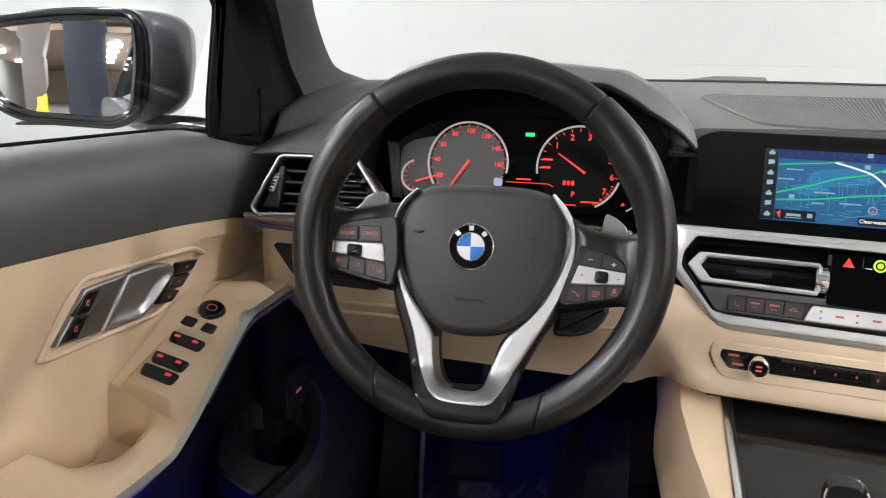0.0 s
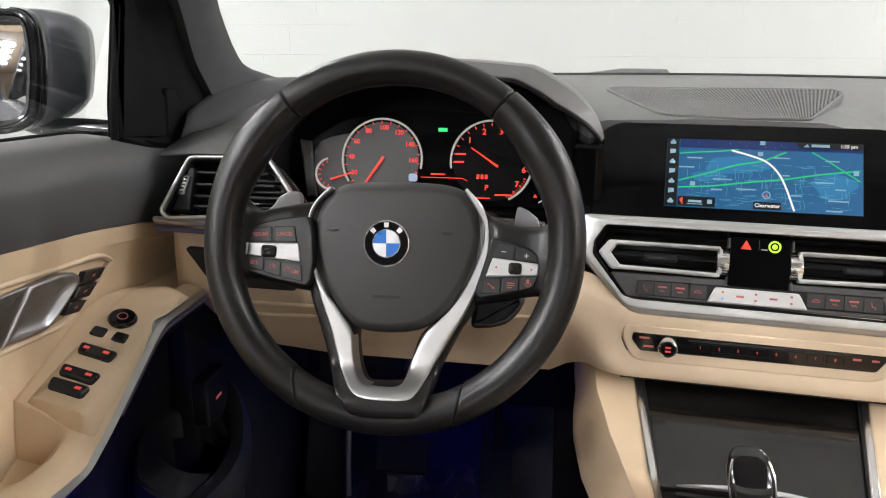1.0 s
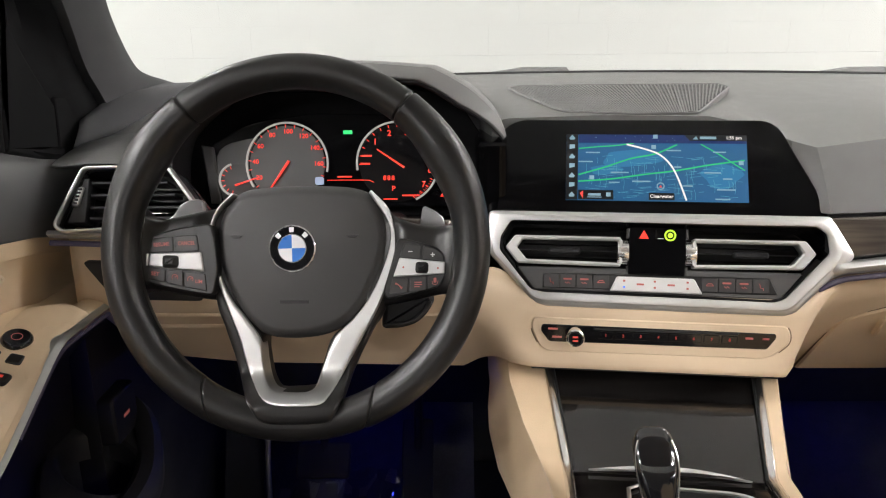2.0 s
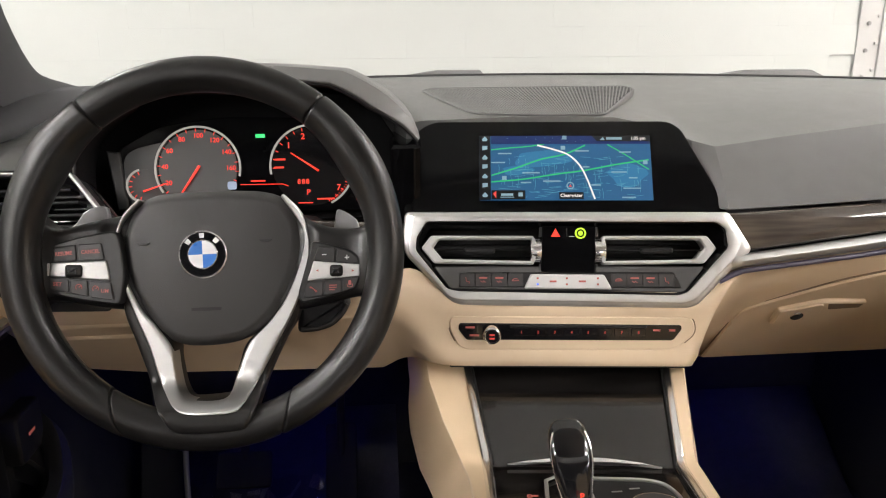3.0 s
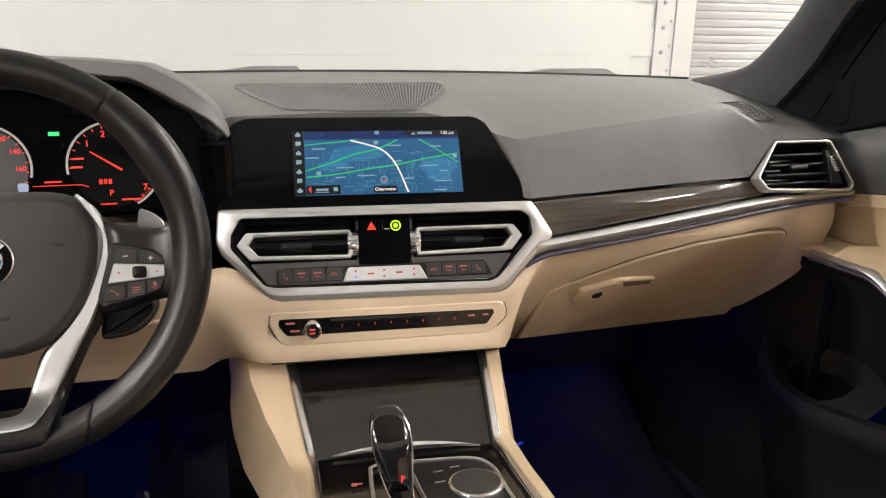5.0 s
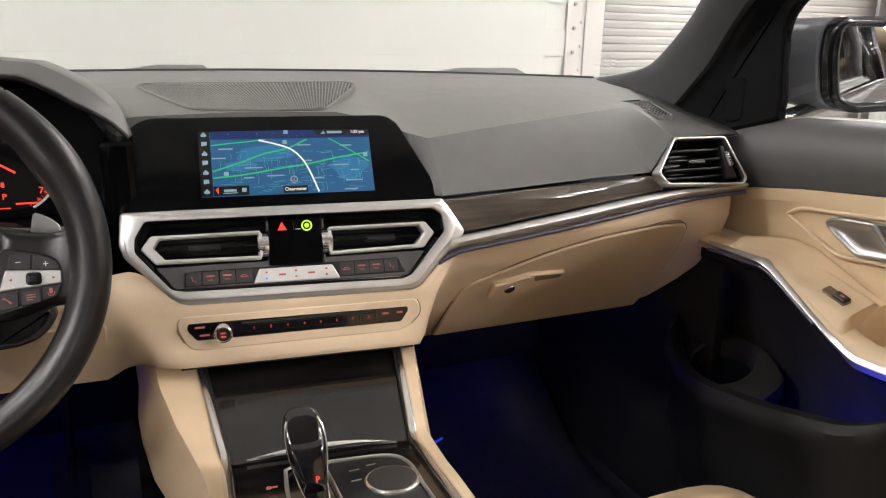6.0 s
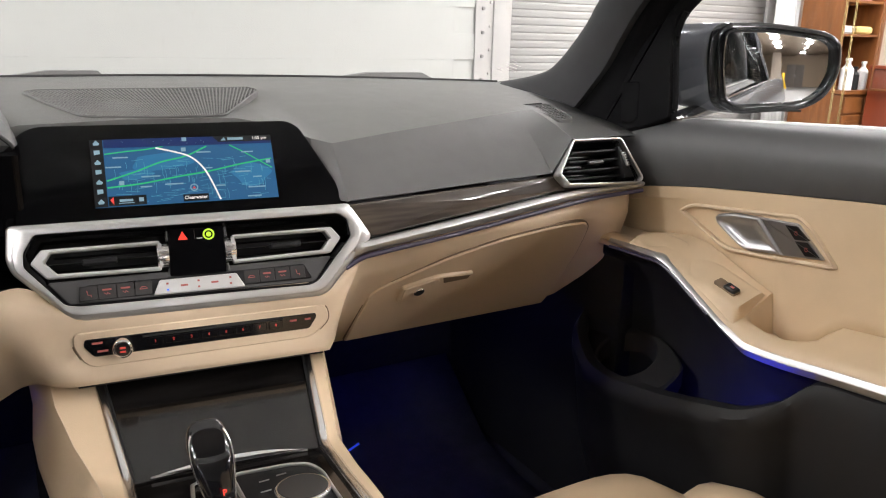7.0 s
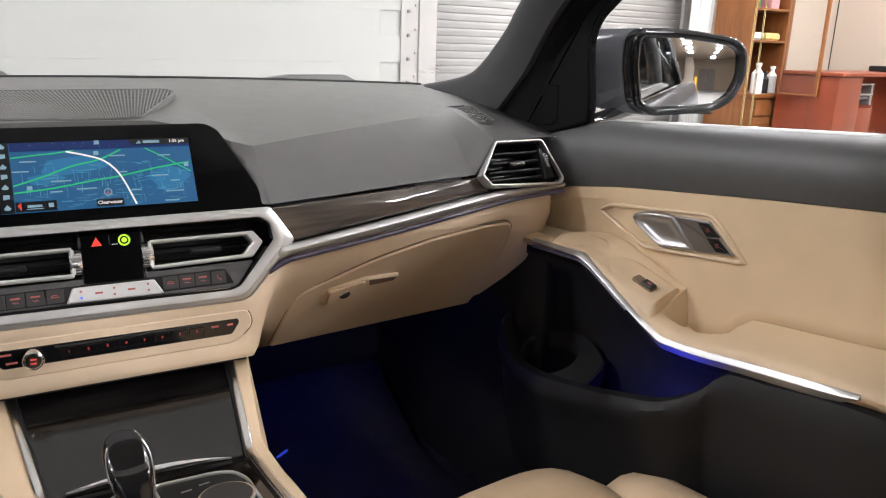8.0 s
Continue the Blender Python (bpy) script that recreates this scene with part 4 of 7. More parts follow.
def cluster_hood():
    """The arched cowl over the instruments."""
    arch = [(-0.1705, 0.970), (-0.1715, 0.974), (-0.174, 0.981), (-0.182, 0.996), (-0.210, 1.024), (-0.252, 1.048), (-0.275, 1.052), (-0.34, 1.057), (-0.42, 1.058), (-0.49, 1.050), (-0.530, 1.032), (-0.554, 1.002), (-0.568, 0.970), (-0.575, 0.940), (-0.575, 0.90)]
    line = spline([V(a, 0, b) for a, b in arch], 52)
    rows = []
    c = V(-0.39, 0, 0.95)

    def lay(y, k, drop):
        out = []
        for p in line:
            q = 1 - (1 - k) * (min(1.0, max(0.12, (p.z - 0.965) / 0.055)) if k < 1 else 1.0)
            out.append(V(c.x + (p.x - c.x) * q, y, c.z + (p.z - c.z) * q - drop))
        return out
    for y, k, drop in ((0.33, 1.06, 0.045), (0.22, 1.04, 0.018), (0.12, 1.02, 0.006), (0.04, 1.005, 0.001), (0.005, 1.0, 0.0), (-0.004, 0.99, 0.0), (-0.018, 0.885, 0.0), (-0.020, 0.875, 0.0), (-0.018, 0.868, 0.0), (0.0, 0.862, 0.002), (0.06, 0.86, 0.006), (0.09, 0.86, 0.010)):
        rows.append(lay(y, k, drop))
    shell("instrument_cowl", rows[:8], DASH, DASHBOARD, 0.003, "dark grey arched instrument cowl", 30)
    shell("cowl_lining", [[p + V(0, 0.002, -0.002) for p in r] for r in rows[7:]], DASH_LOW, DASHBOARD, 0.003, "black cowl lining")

    build("side_filler", *box_mesh(-0.206, -0.030, 0.87, -0.170, 0.10, 0.966, 0.004), BEZEL, DASHBOARD, "gloss black filler beside the instruments")


cluster_hood()


def lower_dash():
    """Cream lower half: knee panel, middle and glovebox."""
    st = []

    def middle(x):
        y0 = -0.105 + YAW * x
        zt = tab(-x, [(0.135, 0.795), (0.165, 0.816), (0.192, 0.838)])      # up to the silver frame on the driver's side
        first = V(x, y0 + 0.008 + 0.38 * (zt - 0.80), zt) if x < -0.12 else V(x, y0 + 0.01, 0.800)
        return [first, V(x, y0 + 0.001, 0.792), V(x, y0 + 0.0015, 0.775), V(x, y0 + 0.0005, 0.748), V(x, y0 - 0.003, 0.731), V(x, y0 - 0.0105, 0.7205), V(x, y0 - 0.008, 0.7140), V(x, 0.05, 0.708)]

    def wing(x):
        ax = abs(x)
        zt = tab(ax, [(0.155, 0.802), (0.175, 0.815), (0.22, 0.824), (0.66, 0.872), (0.7, 0.874)])
        if x < 0:
            yb, zb = -0.03, tab(ax, [(0.18, 0.712), (0.22, 0.684), (0.5, 0.690), (0.62, 0.703), (0.66, 0.74), (0.68, 0.78)])
        else:
            yb = tab(ax, [(0.145, 0.05), (0.6, 0.05), (0.66, -0.04), (0.68, -0.07)])
            zb = tab(ax, [(0.145, 0.642), (0.60, 0.645), (0.63, 0.680), (0.66, 0.735), (0.68, 0.78)])
        ys = -0.096 + tab(ax, [(0.6, 0.0), (0.68, 0.016)])
        pts = [V(x, ys + 0.012, zt + 0.004), V(x, ys, zt - 0.002)]
        zk = 0.830 if x > 0 else 0.790
        zk = max(zk, zb + 0.02) if zk < zt - 0.004 else zt - 0.004
        pts.append(V(x, ys - 0.003, (zt + zk) / 2))
        for k in (0.0, 0.25, 0.6):
            pts.append(V(x, ys - 0.003 * (1 - k) + (yb - ys) * k, zk + (zb - zk) * k))
        return pts + [V(x, yb, zb), V(x, yb + 0.06, zb + 0.01)]
    for x in (-0.675, -0.66, -0.63, -0.58, -0.50, -0.40, -0.30, -0.235, -0.222, -0.212, -0.204, -0.196, -0.188, -0.18, -0.172, -0.164, -0.156, -0.148, -0.14, -0.10, 0.0, 0.10, 0.132, 0.14, 0.148, 0.156, 0.164, 0.172, 0.18, 0.188, 0.196, 0.204, 0.214, 0.23, 0.30, 0.40, 0.50, 0.58, 0.62, 0.645, 0.66, 0.675):
        w = tab(abs(x), [(0.136, 0.0), (0.146, 0.06), (0.160, 0.25), (0.172, 0.5), (0.184, 0.75), (0.198, 0.94), (0.215, 1.0)]) if x > 0 else tab(abs(x), [(0.145, 0.0), (0.165, 0.15), (0.185, 0.5), (0.205, 0.85), (0.225, 1.0)])
        st.append([p * (1 - w) + q * w for p, q in zip(middle(x), wing(x))])
    shell("lower_cover", st, CREAM_SOFT, DASHBOARD, 0.004, "cream leather-grained lower dashboard", 60)
    # black sheet added behind the middle's lower lip, to darken the wood's mirror image
    rows = [[V(x, -0.105 + YAW * x + dy, 0.7095 - 0.03 * (dy + 0.005)) for x in (-0.142, -0.07, 0.0, 0.07, 0.135)] for dy in (-0.005, 0.03, 0.075)]
    shell("lip_dark_sheet", rows, RUBBER, DASHBOARD, 0.002)
    # dark underside that closes the dashboard towards the footwells
    rows = [[V(x, y, z) for x in (-0.67, -0.4, -0.2, 0, 0.2, 0.4, 0.67)] for y, z in ((0.0, 0.73), (0.12, 0.68), (0.30, 0.66), (0.44, 0.70))]
    shell("under_cover", rows, CARPET, DASHBOARD, 0.006)


lower_dash()

KNEE = plane((0, -0.0985, 0.786), (1, 0, 0), (0, -0.069, 0.096))
prism("knee_panel", KNEE, rounded([(-0.605, -0.008), (-0.215, -0.008), (-0.215, -0.095), (-0.59, -0.095)], 0.008, 3), -0.004, 0.0035, CREAM_SOFT, DASHBOARD, 0.003, "cream knee panel")
prism("knee_flap", KNEE, rounded([(-0.60, -0.026), (-0.50, -0.026), (-0.49, -0.085), (-0.585, -0.085)], 0.006, 3), 0.0, 0.0070, CREAM_SOFT, DASHBOARD, 0.003, "cream storage flap")

TRIM = plane((0, -0.101, 0.86), (1, 0, 0), (0, 0.25, 0.968))


def wing_trim(s):
    """Wood inlay with its silver strip and light line, from the middle out to the side vent."""
    f = (lambda a, b, d=0.0: TRIM(a, b, d)) if s > 0 else (lambda a, b, d=0.0: TRIM(-a, b, d))
    wood = [(0.184, 0.0295), (0.212, -0.0150), (0.32, -0.0035), (0.43, 0.0085), (0.537, 0.0195), (0.519, 0.0435), (0.43, 0.040), (0.30, 0.0345)]
    lo = [(0.172, -0.0440), (0.195, -0.0345), (0.222, -0.0305), (0.35, -0.0180), (0.53, 0.0030), (0.60, 0.0095), (0.688, 0.0130)]
    hi = [(0.168, -0.0275), (0.190, -0.020), (0.215, -0.0175), (0.35, -0.0030), (0.537, 0.0175), (0.60, 0.0185), (0.690, 0.0215)]
    if s < 0:      # the driver's side starts behind the frame's edge
        lo, hi, wood = lo[2:], hi[2:], [(0.235, 0.0310), (0.235, -0.0120)] + wood[2:]
    a, b = spline([V(p[0], p[1], 0) for p in lo], 30), spline([V(p[0], p[1], 0) for p in hi], 30)
    rows = []
    for i, (p, q) in enumerate(zip(a, b)):
        k = -0.014 * (1 - min(1.0, i / 5)) ** 1.5      # rises out from under the middle frame
        rows.append([f(p.x, p.y, k - 0.01), f(p.x, p.y, k + 0.003), f(p.x, p.y + 0.002, k + 0.006), f(p.x * 0.5 + q.x * 0.5, p.y * 0.5 + q.y * 0.5, k + 0.008), f(q.x, q.y - 0.002, k + 0.006), f(q.x, q.y, k + 0.003), f(q.x, q.y, k - 0.01)])
    build("silver_strip", *loops_mesh(rows), SATIN, DASHBOARD, "satin silver trim strip", 40)
    prism("wood_inlay", f, rounded(wood, 0.003, 2), -0.012, 0.0, INLAY, DASHBOARD, 0.004, "dark grey ash wood inlay", dome=0.003)
    rows = [f(p.x, p.y - 0.0055, 0.001) for p in a]
    tube("light_guide", rows, 0.0034, VIOLET, DASHBOARD, 8, label="dim violet light line")


wing_trim(1)
wing_trim(-1)


def side_vent(s):
    f0 = plane((0, -0.095, 0.92), (1, 0, 0), (0, 0.4, 0.917))
    f = (lambda a, b, d=0.0: f0(a, b, d)) if s > 0 else (lambda a, b, d=0.0: f0(-a, b, d))
    inner = rounded([(0.5535, 0.0310), (0.6445, 0.0300), (0.6725, -0.0325), (0.665, -0.0385), (0.529, -0.0310), (0.5175, -0.0160)], [0.003, 0.005, 0.004, 0.003, 0.003, 0.003], 4)
    outer = offset(inner, -0.0036)
    v = frame_ring("side_vent", f, outer, inner, -0.012, 0.006, SATIN, DASHBOARD, 0.0014, "side air vent with satin silver frame")
    prism("vent_well", f, outer, -0.06, -0.045, GLOSS, v, 0.002)
    lo = [[f(a, b, -0.05) for a, b in inner], [f(a, b, -0.002) for a, b in inner], [f(a, b, -0.002) for a, b in offset(inner, -0.002)], [f(a, b, -0.05) for a, b in offset(inner, -0.002)]]
    build("vent_duct", *loops_mesh(lo, ring=True), DASH_LOW, v)
    for k, b in enumerate((0.016, 0.002, -0.012, -0.024)):
        a0 = 0.534 + 0.6 * (b + 0.016) if b > -0.016 else 0.531
        a1 = 0.640
        prism("slat", f, rect(a0, b - 0.0018, a1, b + 0.0018), -0.030, -0.006, DASH_LOW, v, 0.001)
    prism("slat_tab", f, rounded(rect(0.575, -0.006, 0.606, 0.002), 0.003, 3), -0.02, 0.001, GLOSS, v, 0.002)
    side = [(0.640, 0.020), (0.646, 0.020), (0.662, -0.030), (0.642, -0.030)]
    prism("wheel_panel", f, side, -0.02, -0.001, DASH_LOW, v, 0.001)
    w = prism("vent_wheel", f, rounded([(0.6445, 0.010), (0.6495, 0.010), (0.656, -0.012), (0.6495, -0.012)], 0.002, 3), -0.006, 0.004, SATIN, v, 0.002)
    for k in range(5):
        b = 0.007 - 0.004 * k
        a = 0.6468 - 0.30 * (b - 0.010)
        prism("rib", f, rect(a - 0.0022, b - 0.0011, a + 0.0022, b + 0.0011), 0.0035, 0.0055, DASH_LOW, w, 0.0004)


side_vent(1)
side_vent(-1)


def glovebox():
    f = plane((0.3, -0.1005, 0.831), (1, 0, 0), (0, -0.149, 0.188))
    lid = rounded([(-0.066, -0.238), (-0.062, -0.162), (-0.058, -0.109), (-0.043, -0.095), (0.054, -0.042), (0.137, -0.0145), (0.232, 0.001), (0.272, 0.000), (0.286, -0.014), (0.302, -0.072), (0.315, -0.200), (0.312, -0.236)], [0.004, 0.01, 0.012, 0.012, 0.02, 0.02, 0.02, 0.012, 0.012, 0.03, 0.02, 0.004], 4)
    g = thing("glovebox", (0.42, -0.02, 0.66), "closed cream glovebox lid with a recessed pull", "glovebox")
    # brown ring painted as the shadow in the gap round the lid
    frame_ring("lid_gap", f, offset(lid, -0.0018), lid, -0.006, 0.0034, SHADE_BROWN, g, 0.0001)
    prism("lid", f, lid, -0.006, 0.0060, CREAM_SOFT, g, 0.0025)
    pull = rounded([(-0.009, -0.136), (-0.012, -0.100), (0.0432, -0.0815), (0.104, -0.0865), (0.101, -0.1075), (0.0659, -0.1250), (0.040, -0.1330)], 0.004, 3)
    p = prism("pull", f, pull, 0.0, 0.0115, CREAM_SOFT, g, 0.002, "cream moulded pull")
    # flat brown patch in place of the finger hollow's shadow
    prism("finger_recess_shade", f, rounded([(0.050, -0.0860), (0.099, -0.0895), (0.097, -0.0985), (0.056, -0.1010)], 0.002, 3), 0.0105, 0.0118, SHADE_BROWN, p, 0.0004)
    prism("lock_plate", f, rounded([(-0.0065, -0.1325), (-0.0090, -0.1015), (0.0400, -0.0860), (0.0460, -0.0890), (0.0480, -0.1140), (0.0400, -0.1290)], 0.003, 3), 0.010, 0.0128, CREAM_SOFT, p, 0.0012)
    prism("lock", f, disc(0.0180, -0.1120, 0.0085, 20), 0.010, 0.0150, CHROME, g, 0.001, "small round key lock")
    prism("keyhole", f, disc(0.0180, -0.1120, 0.0066, 16), 0.0145, 0.0154, RUBBER, g, 0.0002)


glovebox()


def light_switch():
    t = thing("light_switch", (-0.59, -0.10, 0.80), "black headlight switch panel set into the cream dashboard", "switch panel")
    f = plane((0, -0.0995, 0.82), (1, 0, 0), (0, 0, 1))
    prism("panel", f, rounded([(-0.654, 0.026), (-0.52, 0.020), (-0.52, -0.022), (-0.606, -0.020), (-0.628, -0.012)], 0.006, 3), -0.004, 0.0045, RUBBER, t, 0.001)
    for k in range(3):
        prism("light_key", f, rounded(rect(-0.618 + k * 0.030, -0.010, -0.592 + k * 0.030, 0.014), 0.003, 3), 0.002, 0.0065, DASH_LOW, t, 0.001)


light_switch()

# ---------- centre vents, climate keys ----------
MID = plane((0, -0.085, 0.84), (1, YAW, 0), (0, 0.33, 0.944))


def centre_panel():
    t = thing("climate_panel", (0, -0.10, 0.78), "centre air vents and climate keys in a silver frame", "climate panel")
    outer = [(-0.194, 0.052), (0.187, 0.052), (0.213, 0.008), (0.196, -0.008), (0.150, -0.056), (0.138, -0.0605), (-0.127, -0.0580), (-0.140, -0.054), (-0.192, 0.000), (-0.197, 0.015)]
    edge = [(-0.168, 0.0405), (0.170, 0.0400), (0.181, 0.032), (0.1840, 0.0103), (0.1370, -0.0415), (0.126, -0.0455), (-0.129, -0.0415), (-0.144, -0.0385), (-0.1805, 0.0060), (-0.1795, 0.0220)]
    outer, edge = rounded(outer, 0.006, 4), rounded(edge, 0.004, 4)
    inner = offset(edge, 0.0045)
    mixed = lambda w: [(p[0] * (1 - w) + q[0] * w, p[1] * (1 - w) + q[1] * w) for p, q in zip(outer, edge)]
    levels = ((0.0, -0.014), (0.0, 0.0010), (0.05, 0.0032), (0.14, 0.0044), (0.34, 0.0054), (0.38, 0.0064), (0.44, 0.0068), (0.90, 0.0070), (0.97, 0.0066), (1.0, 0.0055))
    lo = [[MID(a, b, d) for a, b in mixed(w)] for w, d in levels] + [[MID(a, b, -0.014) for a, b in edge]]
    build("silver_frame", *loops_mesh(lo, ring=True), SATIN, t, "satin silver frame")
    lo = [[MID(a, b, d) for a, b in o] for o, d in ((edge, 0.0045), (offset(edge, 0.0010), 0.0042), (inner, -0.006), (inner, -0.06), (edge, -0.06))]
    build("inner_bevel", *loops_mesh(lo, ring=True), GLOSS, t, "gloss black inner edge")
    prism("vent_well", MID, inner, -0.075, -0.060, RUBBER, t, 0.002)
    prism("key_fascia", MID, rounded([(-0.160, -0.0125), (0.158, -0.0120), (0.1340, -0.0425), (-0.1405, -0.0385)], 0.004, 3), -0.012, 0.0002, KEYBED, t, 0.001, "dark grey plastic fascia")
    for s in (-1, 1):
        m = (lambda a, b, d=0.0: MID(a, b, d)) if s > 0 else (lambda a, b, d=0.0: MID(-a - 0.003, b, d))
        vo = rounded([(0.0390, 0.0238), (0.1600, 0.0238), (0.1712, 0.0093), (0.1565, -0.0086), (0.0390, -0.0104)], 0.0025, 4)
        vi = rounded([(0.0390, 0.0196), (0.1510, 0.0192), (0.1575, 0.0096), (0.1460, -0.0038), (0.0390, -0.0058)], 0.0015, 4)
        fr = frame_ring("vent_frame", m, vo, vi, -0.012, 0.0045, SILVER, t, 0.0018, "polished vent frame")
        prism("centre_slat", m, rect(0.040, 0.0066, 0.156, 0.0080), -0.02, -0.003, GLOSS, fr, 0.0004)
        prism("slat_tab", m, rounded(rect(0.084, 0.0032, 0.121, 0.0100), 0.003, 3), -0.01, 0.0030, DASH_LOW, fr, 0.002)
        for b in (0.0150, -0.0005):
            prism("slat", m, rect(0.040, b - 0.0006, 0.150, b + 0.0006), -0.040, -0.018, SEAL, fr, 0.0003)
        wh = []
        for k in range(13):      # a convex ribbed barrel
            q = math.pi * (k / 12 - 0.5)
            wh.append([m(a, 0.0065 + 0.0140 * math.sin(q), -0.006 + 0.0125 * math.cos(q) * (1 - 0.10 * abs(a - 0.0362) / 0.006)) for a in (0.0300, 0.0315, 0.0345, 0.0380, 0.0410, 0.0425)] + [m(0.0425, 0.0065 + 0.0140 * math.sin(q), -0.02), m(0.0300, 0.0065 + 0.0140 * math.sin(q), -0.02)])
        wh = build("vent_wheel", *loops_mesh(wh), POLISHED, t, "bright barrel-shaped vent wheel", 50)
        for k in range(9):
            q = math.pi * ((k + 0.5) / 9 - 0.5) * 0.86
            b, d = 0.0065 + 0.0140 * math.sin(q), -0.006 + 0.0124 * math.cos(q)
            tube("rib", [m(0.0312, b, d - 0.0002), m(0.0362, b, d + 0.0004), m(0.0412, b, d - 0.0002)], 0.00022, SATIN_DARK, wh, 5)
    prism("centre_block", MID, rounded([(-0.0320, 0.0362), (0.0305, 0.0358), (0.0290, -0.0195), (-0.0340, -0.0185)], 0.002, 2), -0.02, 0.003, BEZEL, t, 0.001)
    for a in (-0.0335, 0.0318):      # bright slivers above and below the barrels
        for b, h in ((0.0285, 0.0055), (-0.0140, 0.0050)):
            prism("sliver", MID, [(a - 0.0016, b - h), (a + 0.0016, b - h), (a + 0.0010, b + h), (a - 0.0010, b + h)], -0.01, 0.0022, KEYBED, t, 0.0006)
    prism("divider_mark", MID, rect(-0.0035, 0.0225, -0.0030, 0.0330), 0.003, 0.0034, KEYBED, t, 0.0001)
    prism("divider_mark", MID, rect(-0.0010, 0.0226, 0.0055, 0.0234), 0.003, 0.0034, WHITE_LED, t, 0.0001)
    prism("hazard_switch", MID, [(-0.0220, 0.0225), (-0.0110, 0.0225), (-0.0165, 0.0325)], 0.003, 0.0036, RED, t, 0.0001, "red triangle hazard switch")
    frame_ring("ring_switch", MID, disc(0.0127, 0.0268, 0.0066, 24), disc(0.0127, 0.0268, 0.0046, 24), 0.003, 0.0036, LIME, t, 0.0001, "lime green lit ring")
    prism("ring_core", MID, disc(0.0127, 0.0268, 0.0030, 16), 0.003, 0.0036, LIME, t, 0.0001)
    prism("key_bed", MID, rounded([(-0.1225, -0.0192), (0.1220, -0.0188), (0.1310, -0.0375), (-0.1310, -0.0365)], 0.003, 3), -0.01, 0.0016, GLOSS_KEY, t, 0.001)
    keys = [-0.120, -0.1015, -0.0825, -0.0635, 0.0570, 0.0755, 0.0940, 0.1125]
    for i, a in enumerate(keys):
        k = prism("climate_key", MID, rounded([(a - 0.0089, -0.0202), (a + 0.0089, -0.0202), (a + 0.0091, -0.0362), (a - 0.0091, -0.0362)], 0.0012, 2), 0.001, 0.0028, KEYTOP, t, 0.0006)
        if i in (0, 7):      # seat heating: a small chair
            tube("symbol", [MID(a + x, y, 0.0030) for x, y in ((-0.0018, -0.0250), (-0.0008, -0.0300), (0.0022, -0.0302), (0.0022, -0.0325))], 0.00055, RED_SOFT, k, 4)
        elif i in (3, 4):
            tube("symbol", [MID(a + x, y, 0.0030) for x, y in ((-0.0042, -0.0290), (-0.0020, -0.0268), (0.0020, -0.0268), (0.0042, -0.0290), (-0.0042, -0.0292))], 0.00045, RED_SOFT, k, 4)
        else:
            prism("symbol", MID, rounded(rect(a - 0.0048, -0.0268, a + 0.0048, -0.0248), 0.0006, 2), 0.0028, 0.0031, RED_SOFT, k, 0.0001)
            tube("symbol", [MID(a + x, -0.0302 + 0.0012 * math.sin(x * 1800), 0.0030) for x in (-0.0030, -0.0018, -0.0006, 0.0006, 0.0018, 0.0030)], 0.00045, RED_SOFT, k, 4)
    bar = prism("temperature_bar", MID, rounded([(-0.0460, -0.0212), (0.0395, -0.0218), (0.0490, -0.0392), (-0.0535, -0.0382)], 0.002, 2), 0.0, 0.0062, SILVER, t, 0.0015, "satin silver temperature rocker bar")
    for a in (-0.038, -0.020, -0.004, 0.014, 0.032):
        for b in ((-0.0262, -0.0332) if a in (-0.038, -0.004, 0.032) else (-0.0298,)):
            w = 0.0012 if a in (-0.038, -0.004, 0.032) else 0.004
            prism("symbol", MID, rect(a - w, b - 0.0011, a + w, b + 0.0011), 0.0062, 0.0066, BLUE if (a < -0.03 and b < -0.03) else RED_SOFT, bar, 0.0001)


centre_panel()

RADIO = plane((0, -0.106, 0.7482), (1, YAW, 0), (0, 0.1, 0.99))


